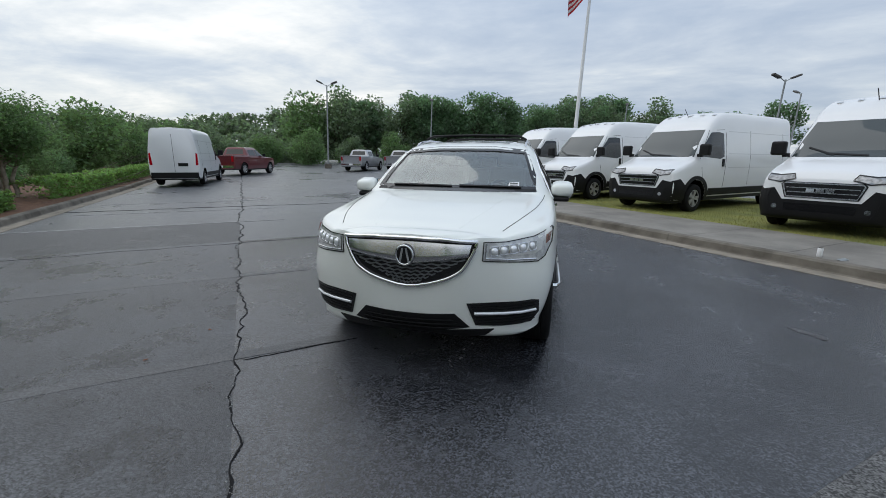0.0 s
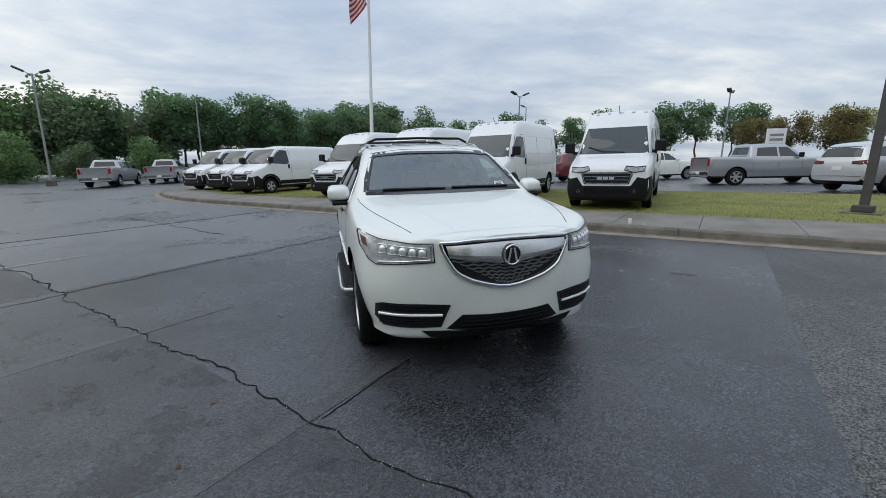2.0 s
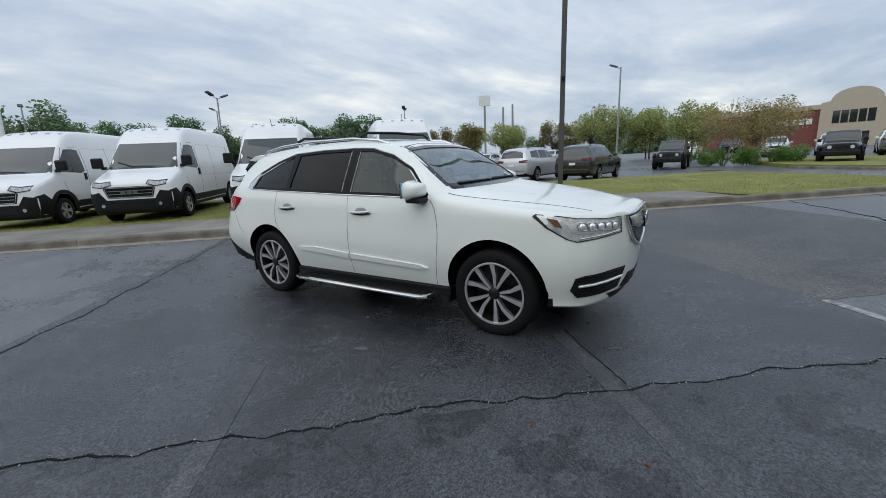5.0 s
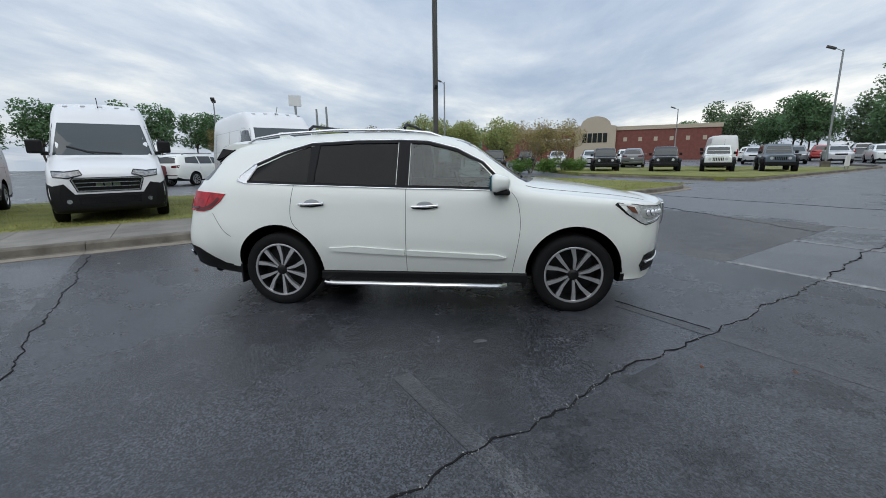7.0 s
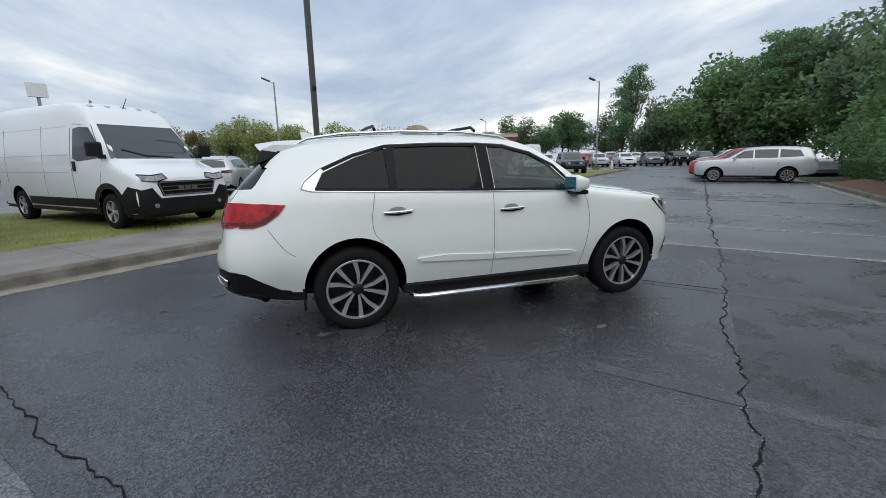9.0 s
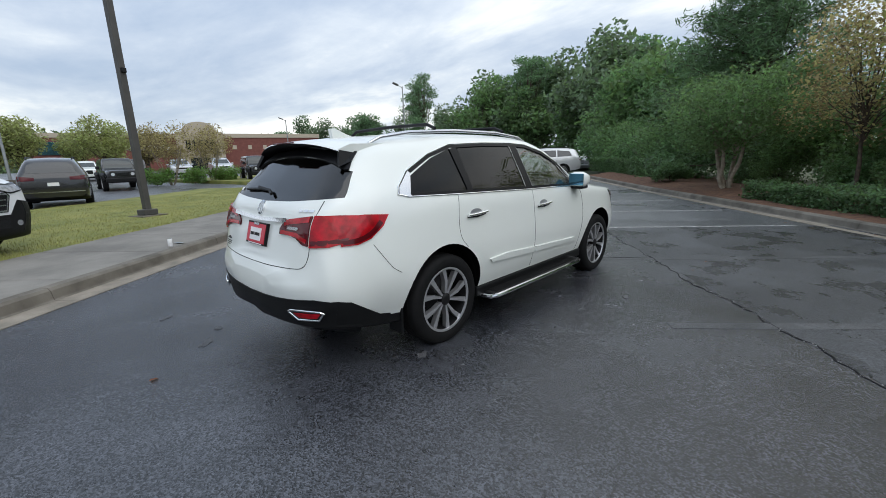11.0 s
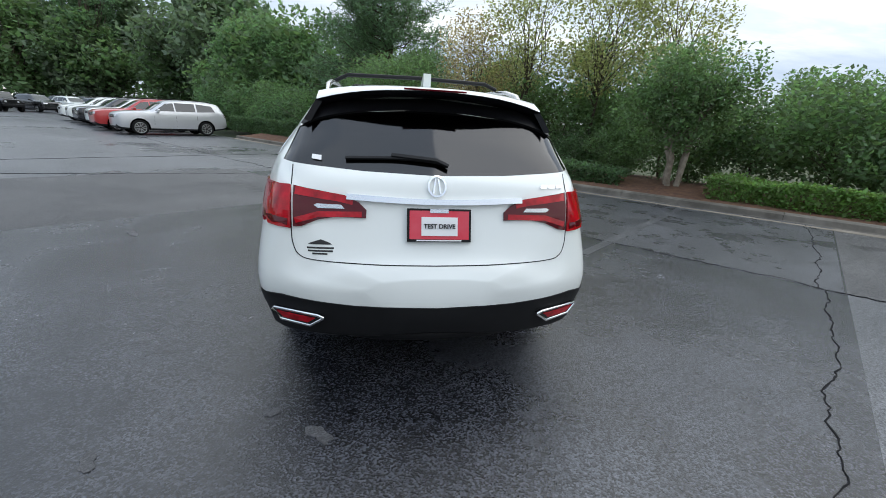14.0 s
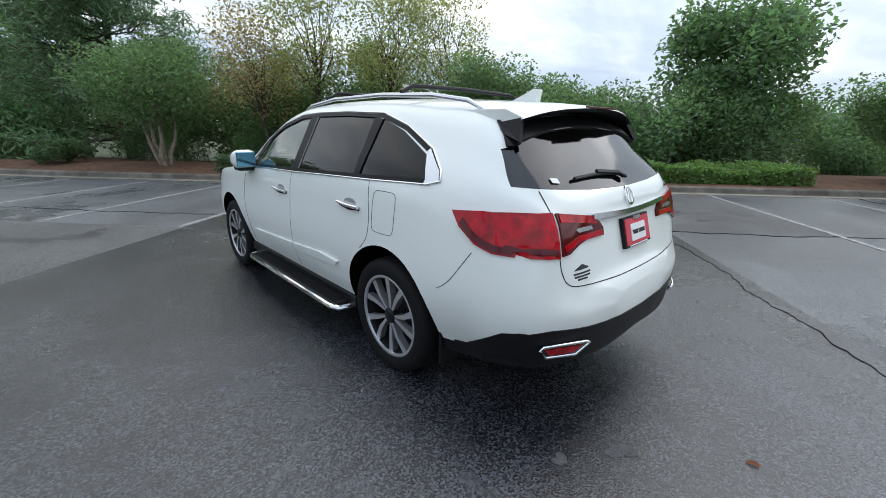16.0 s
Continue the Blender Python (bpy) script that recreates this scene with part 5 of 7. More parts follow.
def lay(name, side, poly, off, thick, material, label="", parent=None, step=.05):
    return part(name, skin.patch(side, poly, off, thick, step, material), None, parent or car, label)


def both(name, side, poly, off, thick, material, label="", step=.05):
    """The same piece on the car's two halves."""
    if side == "L":
        return [lay(name, s, poly, off, thick, material, label, None, step) for s in "LR"]
    return [lay(name, side, p, off, thick, material, label, None, step) for p in (poly, flip(poly))]


def bead(name, side, path, r, off, material, label="", parent=None):
    """A round rod laid along a path on the body."""
    pts = []
    for i, (u, v) in enumerate(path):
        q, nn = skin.at(side, u, v)
        pts.append(q + nn * off)
    return part(name, shade(mesh(name, *tube(pts, r, 8), material), 60), None, parent or car, label)


def shrink(poly, d):
    """A closed outline moved inwards by d (corners taken singly)."""
    c = Vector((sum(p[0] for p in poly) / len(poly), sum(p[1] for p in poly) / len(poly)))
    out = []
    for i, p in enumerate(poly):
        t = (Vector(poly[(i + 1) % len(poly)]) - Vector(poly[i - 1])).normalized()
        nn = Vector((-t.y, t.x))
        if nn.dot(c - Vector(p)) < 0:
            nn = -nn
        out.append(tuple(Vector(p) + nn * d))
    return out


def ellipse(cx, cy, a, b, n=28, p=2.0):
    return [(cx + a * math.copysign(abs(math.cos(t)) ** (2 / p), math.cos(t)), cy + b * math.copysign(abs(math.sin(t)) ** (2 / p), math.sin(t))) for t in (6.2832 * k / n for k in range(n))]


# glass
for n_, pl_, m_, lb_ in (("front_side_window", W_FRONT, M_SIDEG, "clear front side window"), ("rear_side_window", W_REAR, M_TINT, "black privacy glass"), ("quarter_window", W_QUART, M_TINT, "black privacy quarter glass")):
    for ob_ in both(n_, "L", pl_, -.006, .004, m_, lb_):
        ob_.visible_shadow = False
lay("windscreen", "F", W_SCREEN, -.004, .004, M_GLASS, "clear windscreen").visible_shadow = False
lay("rear_window", "B", W_BACK, -.003, .004, M_REARG, "dark privacy rear window")
lay("sunroof", "T", [(-.42, -.05), (.42, -.05), (.42, .80), (-.42, .80)], .003, .01, M_TRIM, "dark glass sunroof", step=.1)
# pillars, chrome line round the side glass
both("pillar_trim", "L", [(.105, 1.135), (.215, 1.14), (.215, 1.54), (.105, 1.535)], .002, .01, M_FINB, "satin black pillar")
both("pillar_trim", "L", [(1.0, 1.165), (1.06, 1.17), (1.07, 1.51), (.98, 1.525)], .002, .01, M_FINB, "satin black pillar")
both("pillar_trim", "L", [(-.63, 1.115), (-.68, 1.20), (-.80, 1.11), (-.78, 1.10)], .004, .01, M_TRIM)
DLO = [(-.80, 1.10), (-.3, 1.118), (.2, 1.128), (.7, 1.145), (1.2, 1.160), (1.68, 1.178), (1.765, 1.20), (1.74, 1.25), (1.62, 1.35), (1.34, 1.47), (1.06, 1.545), (.63, 1.562), (.2, 1.562), (-.06, 1.548), (-.33, 1.478), (-.57, 1.358), (-.80, 1.13)]
DLO_IN = shrink(DLO, .017)
both("window_gasket", "L", ribbon(DLO_IN + DLO_IN[:1], .022), .003, .008, M_FINB, "black window gasket")
for sd_ in "LR":
    bead("chrome_window_trim", sd_, DLO + DLO[:1], .0065, .004, M_CHROME, "chrome window surround")
both("chrome_window_trim", "L", [(1.655, 1.178), (1.755, 1.197), (1.735, 1.245), (1.60, 1.352), (1.585, 1.335), (1.66, 1.20)], .007, .012, M_SATIN, "satin chrome window corner")
# panel gaps
for path in ([(.125, 1.125), (.13, .70), (.135, .36)], [(1.19, 1.155), (1.225, .95), (1.21, .82), (1.14, .74)], [(-.82, 1.09), (-.875, 1.0), (-.90, .80), (-.87, .55), (-.84, .36)],
             [(2.03, .90), (1.92, .74), (1.84, .68)]):
    both("panel_gap", "L", ribbon(curve2(path), .0034), .0015, .006, M_GAP)
lay("fuel_door_gap", "R", ribbon(ellipse(1.36, .99, .105, .12, 28, 6) + ellipse(1.36, .99, .105, .12, 28, 6)[:1], .003), .0015, .006, M_GAP)
both("bonnet_gap", "T", ribbon(curve2([(.58, -2.05), (.68, -1.78), (.765, -1.45), (.81, -1.15), (.83, -.95)]), .0045), .0015, .006, M_GAP)
both("bonnet_crease", "T", ribbon(curve2([(.30, -2.10), (.42, -1.7), (.50, -1.3), (.56, -1.05)]), .01), .001, .004, M_WHITE)
both("hatch_gap", "B", ribbon(curve2([(.69, 1.19), (.688, .92), (.68, .835), (.65, .785), (.57, .765), (.3, .752), (0, .748)]), .0045), .0015, .006, M_GAP)
# side trim
both("side_moulding", "L", [(.86, .585), (.83, .555), (.145, .52), (.145, .57), (.60, .60)], .018, .022, M_WHITE, "white door moulding")
both("side_moulding", "L", [(.115, .57), (.115, .52), (-.70, .495), (-.78, .51), (-.70, .535)], .018, .022, M_WHITE, "white door moulding")
for yh, zh in ((1.01, .985), (-.05, .965)):
    # flat grey ellipse: the scooped recess's shade painted on, the real scoop is white
    both("handle_recess", "L", ellipse(yh, zh + .012, .075, .036, 24), .001, .004, M_SILVER, "flat grey patch painted as the handle recess's shade")
    # black ribbon on the door puts the handle's shade into colour
    both("handle_shadow", "L", ribbon([(yh - .112, zh + .002), (yh, zh - .014), (yh + .112, zh - .006)], .022), .010, .012, M_FINB, "black strip painted as shade below the handle")
    for sd_ in "LR":
        bead("door_handle", sd_, [(yh - .122, zh + .012), (yh - .06, zh + .006), (yh, zh + .003), (yh + .06, zh + .002), (yh + .122, zh + .002)], .0115, .020, M_CHROME, "bright door handle")
for sx in (-1, 1):
    bm = bmesh.new()
    box(bm, .885, 1.015, -.76, .88, .245, .285, .018)
    bmesh.ops.scale(bm, vec=(sx, 1, 1), verts=bm.verts)
    bmesh.ops.recalc_face_normals(bm, faces=bm.faces)
    rb = part("running_board", bm, M_PLASTIC, car, "black ribbed running board with bright edge")
    for k in range(6):
        part("tread_rib", boxmesh(*sorted((sx * (.905 + .016 * k), sx * (.913 + .016 * k))), -.70, .82, .284, .290), M_TYRE, rb)
    ed = tube([(sx * .90, -.80, .262), (sx * .99, -.78, .262), (sx * 1.018, -.70, .262), (sx * 1.018, .82, .262), (sx * .99, .90, .262), (sx * .90, .92, .262)], .019, 8)
    part("board_edge", shade(mesh("board_edge", *ed, M_CHROME)), None, rb, "polished metal edge")
    sill = boxmesh(*sorted((sx * .78, sx * .905)), -.98, .98, .26, .345, .012)
    part("sill", sill, M_PLASTIC, car, "black sill")
    for y0 in (-.955, 1.795):
        part("mud_flap", boxmesh(*sorted((sx * .74, sx * .885)), y0, y0 + .02, .20, .48, .005), M_PLASTIC, car, "black mud flap")
    # wheels
    for yw in (-1.385, 1.375):
        add_wheel(car, WHEEL_SUV, sx * .812, yw, .350)
        liner = lathe([(sx * .62, .418), (sx * .875, .418), (sx * .88, .425), (sx * .875, .431), (sx * .62, .431)], 40)
        lm = mesh("arch_liner", [(x, y + yw, z + .372) for x, y, z in liner[0]], [f for f in liner[1] if sum((liner[0][i][2] > -.06) for i in f) == 4], M_WELL)
        part("arch_liner", lm, None, car, "black wheel arch lip")
    # mirrors
    bm = bmesh.new()
    box(bm, .885, 1.085, -.80, -.635, 1.095, 1.258, .05)
    for v in bm.verts:
        if v.co.y < -.745:
            v.co.z = 1.18 + (v.co.z - 1.18) * .72
    if sx < 0:
        bmesh.ops.scale(bm, vec=(-1, 1, 1), verts=bm.verts)
        bmesh.ops.reverse_faces(bm, faces=bm.faces)
    for f in bm.faces:
        f.smooth = True
    mi = part("door_mirror", bm, M_WHITE, car, "white door mirror with black base")
    part("mirror_base", boxmesh(*sorted((sx * .86, sx * 1.05)), -.80, -.66, 1.075, 1.118, .015), M_PLASTIC, mi, "black mirror foot")
    part("mirror_glass", boxmesh(*sorted((sx * .905, sx * 1.068)), -.637, -.627, 1.115, 1.240, .003), M_BLUEM, mi, "blue-tinted mirror glass")
    # roof rails
    rail = tube([(sx * .60, -.18, 1.585), (sx * .60, -.06, 1.625), (sx * .595, .3, 1.660), (sx * .59, .9, 1.664), (sx * .585, 1.4, 1.64), (sx * .575, 1.68, 1.60), (sx * .57, 1.78, 1.555)], [.010, .014, .014, .014, .014, .014, .010], 8)
    part("roof_rail", shade(mesh("roof_rail", *rail, M_SATIN)), None, car, "satin metal roof rail")
for yb in (.18, 1.12):
    bar = tube([(-.59, yb, 1.675), (-.50, yb, 1.712), (0, yb, 1.722), (.50, yb, 1.712), (.59, yb, 1.668)], .014, 8)
    part("cross_bar", shade(mesh("cross_bar", *bar, M_PLASTIC)), None, car, "black roof cross bar")
fin = [(1.52, 1.625), (1.72, 1.60), (1.735, 1.69), (1.70, 1.695), (1.62, 1.66)]
fv, ff = prism(fin, "x", -.022, .022)
part("antenna_fin", fixed(mesh("antenna_fin", fv, ff, M_WHITE)), None, car, "white shark-fin antenna")

# front
GR = [(-.440, .950), (-.22, .962), (0, .966), (.22, .962), (.440, .950), (.425, .90), (.375, .80), (.325, .748), (.20, .690), (0, .650), (-.20, .690), (-.325, .748), (-.375, .80), (-.425, .90)]
g_ = lay("grille", "F", GR, .004, .02, M_TRIM, "black mesh grille with bright band")
for k in range(7):
    z = .668 + .024 * k
    half = .10 + .046 * k
    wav = [(-half + 2 * half * j / 48, z + .010 * abs(((j / 3) % 2) - 1) + .02 * abs(-1 + j / 24)) for j in range(49)]
    lay("mesh_bar", "F", ribbon(wav, .008), .016, .014, M_GREY, "", g_, .1)
band_v, band_f = [], []
NB, NH = 32, 8
for i in range(NB + 1):
    x = -.415 + .83 * i / NB
    q = abs(x) / .415
    z_lo = .798 + .060 * q ** 1.2
    z_hi = .945 - .010 * q * q
    for j in range(NH + 1):
        f = j / NH
        p_, n_ = skin.at("F", x * (1 - .04 * (1 - f)), z_lo + (z_hi - z_lo) * f)
        out_ = .016 + .030 * min(f / .2, ((1 - f) / .8) ** .85) * (1 - .5 * q ** 3)
        band_v.append((p_.x, p_.y - out_, p_.z))
for i in range(NB):
    for j in range(NH):
        a = i * (NH + 1) + j
        band_f.append((a, a + NH + 1, a + NH + 2, a + 1))
band_me = mesh("grille_band", band_v, band_f, M_SATIN, smooth=True)
part("grille_band", band_me, None, g_, "satin chrome band across the grille")
rim_path = curve2(GR[:5], 4)[:-1] + curve2(GR[4:] + GR[:1], 3)
bead("grille_rim", "F", rim_path, .0135, .012, M_CHROME, "chrome grille rim", g_)
lay("badge", "F", ellipse(0, .862, .064, .070), .050, .030, M_TRIM, "oval metal emblem", g_)
bead("badge_ring", "F", ellipse(0, .862, .056, .062) + ellipse(0, .862, .056, .062)[:1], .007, .054, M_CHROME, "", g_)
for sx in (-1, 1):
    lay("badge_mark", "F", ribbon([(sx * .030, .815), (sx * .011, .908)], .013), .058, .012, M_CHROME, "", g_)
HL = [(.478, .828), (.482, .945), (.61, .940), (.78, .957), (.895, .995), (.903, .980), (.897, .900), (.855, .818), (.815, .794)]
for sx in (-1, 1):
    hl = HL if sx > 0 else flip(HL)
    h = lay("headlight", "F", hl, .004, .02, M_LENS, "clear multi-element headlight")
    lay("lamp_bay", "F", [(sx * x, z) for x, z in ((.51, .862), (.515, .925), (.61, .920), (.78, .932), (.84, .925), (.83, .868), (.79, .846))], .006, .012, M_LSILVER, "silver lamp bay", h)
    lay("lamp_frame", "F", ribbon(hl + hl[:1], .006), .006, .02, M_TRIM, "black lamp edge", h)
    bead("lamp_strip", "F", [(sx * x, z) for x, z in ((.497, .935), (.493, .842), (.65, .826), (.80, .812))], .006, .007, M_CHROME, "bright chrome strip", h)
    for k in range(5):
        cx, cz = .545 + .056 * k, .886 + .003 * k
        dome = lathe([(.016 * math.cos(b_), .026 * math.sin(b_)) for b_ in np.linspace(.05, 1.57, 6)], 14)
        p_, n_ = skin.at("F", sx * cx, cz)
        base_m = Matrix.Translation(p_ + n_ * .006) @ n_.to_track_quat("X", "Z").to_matrix().to_4x4()
        part("led_lamp", shade(mesh("led_lamp", [base_m @ Vector(v) for v in dome[0]], dome[1], M_LED), 60), None, h, "bright domed lamp element")
        bead("led_frame", "F", ellipse(sx * cx, cz, .027, .029, 14, 4) + ellipse(sx * cx, cz, .027, .029, 14, 4)[:1], .003, .010, M_CHROME, "", h)
    lay("side_marker", "F", [(sx * .858, .900), (sx * .880, .915), (sx * .888, .968), (sx * .862, .955)], .010, .02, M_AMBER, "amber side marker", h)
    FG = [(.385, .545), (.44, .385), (.62, .372), (.79, .368), (.838, .43), (.835, .525), (.79, .540), (.60, .545)]
    fg = lay("fog_bezel", "F", FG if sx > 0 else flip(FG), .006, .02, M_TRIM, "black lower vent with bright bar")
    for k in range(6):
        lay("vent_slat", "F", ribbon([(sx * (.458 - .009 * k), .396 + .022 * k + (.03 if k > 2 else 0)), (sx * .81, .392 + .022 * k + (.03 if k > 2 else 0))], .007), .012, .012, M_PLASTIC, "", fg)
    bead("vent_bar", "F", [(sx * .432, .476), (sx * .52, .472), (sx * .62, .469), (sx * .72, .466), (sx * .81, .464)], .0105, .014, M_LED, "bright bar", fg)
lay("lower_intake", "F", [(-.405, .372), (-.31, .472), (-.15, .462), (0, .458), (.15, .462), (.31, .472), (.405, .372), (.2, .345), (0, .335), (-.2, .345)], .006, .02, M_PLASTIC, "black lower intake")
for k in range(3):
    lay("intake_slat", "F", ribbon([(-.30 - .03 * (2 - k), .375 + .028 * k), (0, .362 + .030 * k), (.30 + .03 * (2 - k), .375 + .028 * k)], .007), .014, .012, M_TRIM)
lay("lip_panel", "F", [(-.56, .352), (-.40, .355), (0, .332), (.40, .355), (.56, .352), (.50, .305), (0, .295), (-.50, .305)], .008, .02, M_PLASTIC, "black lower lip")
lip = tube([(-.74, -1.95, .275), (-.58, -2.06, .275), (-.35, -2.15, .285), (0, -2.19, .295), (.35, -2.15, .285), (.58, -2.06, .275), (.74, -1.95, .275)], .018, 8)
part("front_lip", shade(mesh("front_lip", *lip, M_PLASTIC)), None, car, "black front lip")
for a_, b_ in (((-.60, 1.205), (-.02, 1.20)), ((.05, 1.205), (.62, 1.20))):
    lay("wiper", "F", ribbon([a_, ((a_[0] + b_[0]) / 2, 1.203), b_], .010), .014, .012, M_PLASTIC, "black wiper")
lay("cowl", "F", [(-.76, 1.172), (.76, 1.172), (.75, 1.192), (-.75, 1.192)], .002, .01, M_PLASTIC, "black cowl")
lay("windscreen_band", "F", ribbon(W_SCREEN + W_SCREEN[:1], .045), .001, .006, M_TRIM, "black windscreen edge")
st = lay("windscreen_sticker", "F", [(.50, 1.205), (.60, 1.21), (.595, 1.245), (.505, 1.24)], .004, .002, M_PAPER, "white price sticker")
for k in range(2):
    lay("print_bar", "F", [(.515, 1.215 + .013 * k), (.585, 1.217 + .013 * k), (.585, 1.223 + .013 * k), (.515, 1.221 + .013 * k)], .006, .002, M_INK, "", st)

# rear
SP_N = 14
sv, sf = [], []
for i in range(SP_N + 1):
    x = -.595 + 1.19 * i / SP_N
    q = (abs(x) / .595) ** 2
    zr = 1.607 - .045 * q ** 1.5
    row = [(x, 1.62, zr + .012 - .02 * q), (x, 1.95, zr - .008 - .005 * q), (x, 2.125 - .08 * q, zr - .030 - .02 * q), (x, 2.135 - .08 * q, zr - .040 - .02 * q), (x, 2.115 - .08 * q, zr - .054 - .02 * q), (x, 1.95, zr - .062 - .045 * q), (x, 1.62, zr - .06)]
    sv += row
for i in range(SP_N):
    for k in range(7):
        k2 = (k + 1) % 7
        sf.append((i * 7 + k, i * 7 + k2, (i + 1) * 7 + k2, (i + 1) * 7 + k))
sf += [tuple(range(7)), tuple(range(SP_N * 7, SP_N * 7 + 7))[::-1]]
spo = part("roof_spoiler", shade(fixed(mesh("roof_spoiler", sv, sf, [M_WHITE, M_FINB], [1 if k in (3, 4, 5) else 0 for _ in range(SP_N) for k in range(7)] + [0, 0])), 40), None, car, "white roof spoiler with black underside")
part("brake_light", boxmesh(-.16, .16, 2.13, 2.142, 1.567, 1.576, .002), M_TAILD, spo, "dark red high brake light")
lay("hatch_black", "B", [(-.60, 1.49), (0, 1.53), (.60, 1.49), (.64, 1.43), (.672, 1.375)] + curve2([(.655, 1.372), (.58, 1.405), (.42, 1.442), (.2, 1.466), (0, 1.472), (-.2, 1.466), (-.42, 1.442), (-.58, 1.405), (-.655, 1.372)], 4) + [(-.672, 1.375), (-.64, 1.43)], .012, .02, M_FINB, "gloss black panel over the rear window")
for sx in (-1, 1):
    fin_ = [(sx * .588, 1.90, 1.50), (sx * .593, 2.04, 1.512), (sx * .655, 2.085, 1.40), (sx * .650, 2.0, 1.43)]
    fin_v = fin_ + [(x - sx * .03, y - .004, z - .01) for x, y, z in fin_]
    part("spoiler_fin", fixed(mesh("spoiler_fin", fin_v, [(0, 1, 2, 3), (7, 6, 5, 4), (0, 4, 5, 1), (1, 5, 6, 2), (2, 6, 7, 3), (3, 7, 4, 0)], M_FINB)), None, spo, "black fin beside the rear window")
    T_IN = [(.340, .962), (.338, 1.000), (.375, 1.035), (.44, 1.066), (.56, 1.084), (.675, 1.097), (.675, .915), (.635, .920), (.56, .952), (.48, .966)]
    T_OUT = [(.69, 1.10), (.79, 1.10), (.85, 1.088), (.865, .94), (.80, .912), (.69, .908)]
    ti = lay("tail_light", "B", T_IN if sx > 0 else flip(T_IN), .012, .03, M_TAILD, "dark red tail light in the hatch")
    lay("reversing_lamp", "B", [(sx * .44, 1.004), (sx * .56, 1.004), (sx * .58, 1.016), (sx * .565, 1.024), (sx * .455, 1.022)], .016, .02, M_SATIN, "clear reversing lamp", ti)
    lay("light_bar", "B", ribbon([(sx * .40, 1.038), (sx * .47, 1.054), (sx * .665, 1.076)], .034), .015, .02, M_TAIL, "", ti)
    lay("light_bar", "B", ribbon([(sx * .36, .979), (sx * .56, .976), (sx * .665, .945)], .026), .015, .02, M_TAIL, "", ti)
    to = lay("tail_light", "B", T_OUT if sx > 0 else flip(T_OUT), .012, .03, M_TAIL, "red wrap-round tail light")
    lay("tail_light", "L" if sx < 0 else "R", [(2.235, 1.088), (2.05, 1.094), (1.885, 1.08), (1.94, 1.01), (2.04, .94), (2.13, .912), (2.235, .912)], .010, .03, M_TAIL, "red wrap-round tail light")
    lay("light_bar", "L" if sx < 0 else "R", ribbon(curve2([(2.22, .935), (2.12, .94), (2.03, .975), (1.95, 1.04)]), .03), .013, .02, M_TAILD, "", to)
    lay("light_bar", "B", ribbon([(sx * .70, .935), (sx * .845, .945)], .03), .015, .02, M_TAILD, "", to)
    RF = [(.535, .492), (.60, .440), (.745, .452), (.785, .505), (.775, .515), (.56, .505)]
    rf = lay("reflector_bezel", "B", RF if sx > 0 else flip(RF), .022, .02, M_TRIM, "chrome-edged reflector")
    bead("reflector_ring", "B", [(sx * x, z) for x, z in RF + RF[:1]], .008, .024, M_CHROME, "chrome ring", rf)
    lay("reflector", "B", [(sx * .575, .488), (sx * .61, .456), (sx * .735, .466), (sx * .765, .500)], .026, .02, M_TAIL, "red reflector", rf)
    lay("bumper_cladding", "L" if sx < 0 else "R", [(1.885, .33), (1.90, .385), (1.98, .40), (2.22, .555), (2.30, .575), (2.30, .36)], .006, .02, M_PLASTIC, "black bumper cladding")
lay("bumper_cladding", "B", [(-.86, .575), (-.74, .585), (-.4, .555), (0, .54), (.4, .555), (.74, .585), (.86, .575), (.80, .39), (.4, .385), (0, .405), (-.4, .385), (-.80, .39)], .006, .02, M_PLASTIC, "black lower bumper")
dif = tube([(-.78, 2.10, .33), (-.6, 2.24, .34), (-.3, 2.36, .35), (0, 2.40, .355), (.3, 2.36, .35), (.6, 2.24, .34), (.78, 2.10, .33)], .045, 10)
part("diffuser", shade(mesh("diffuser", *dif, M_PLASTIC)), None, car, "black rear diffuser")
dif = tube([(-.40, 2.375, .385), (0, 2.44, .385), (.40, 2.375, .385)], .014, 8)
part("diffuser_trim", shade(mesh("diffuser_trim", *dif, M_PLASTIC)), None, car, "dark grey diffuser strip")
lay("hatch_garnish", "B", ribbon(curve2([(-.43, 1.060), (-.2, 1.047), (0, 1.043), (.2, 1.047), (.43, 1.060)]), .026), .022, .03, M_CHROME, "chrome hatch bar")
rb = lay("rear_badge", "B", ribbon(ellipse(0, 1.115, .042, .044) + ellipse(0, 1.115, .042, .044)[:1], .009), .012, .012, M_CHROME, "oval metal emblem")
lay("badge_mark", "B", ribbon([(-.018, 1.082), (-.006, 1.15)], .008), .012, .012, M_CHROME, "", rb)
lay("badge_mark", "B", ribbon([(.018, 1.082), (.006, 1.15)], .008), .012, .012, M_CHROME, "", rb)
for k in range(3):
    lay("emblem_bar", "B", [(-.535 - .045 * k, 1.120), (-.572 - .045 * k, 1.120), (-.575 - .045 * k, 1.134), (-.538 - .045 * k, 1.134)], .008, .01, M_CHROME, "small bright emblem bar")
pf = lay("plate_frame", "B", [(-.168, .856), (.145, .856), (.145, 1.012), (-.168, 1.012)], .022, .02, M_PLASTIC, "black plate frame", step=.1)
lay("dealer_plate", "B", [(-.157, .868), (.134, .868), (.134, 1.002), (-.157, 1.002)], .026, .01, M_PLATE, "red dealer plate", pf, .1)
lay("plate_label", "B", [(-.100, .884), (.077, .884), (.077, .972), (-.100, .972)], .030, .008, M_PAPER, "white paper label", pf, .1)
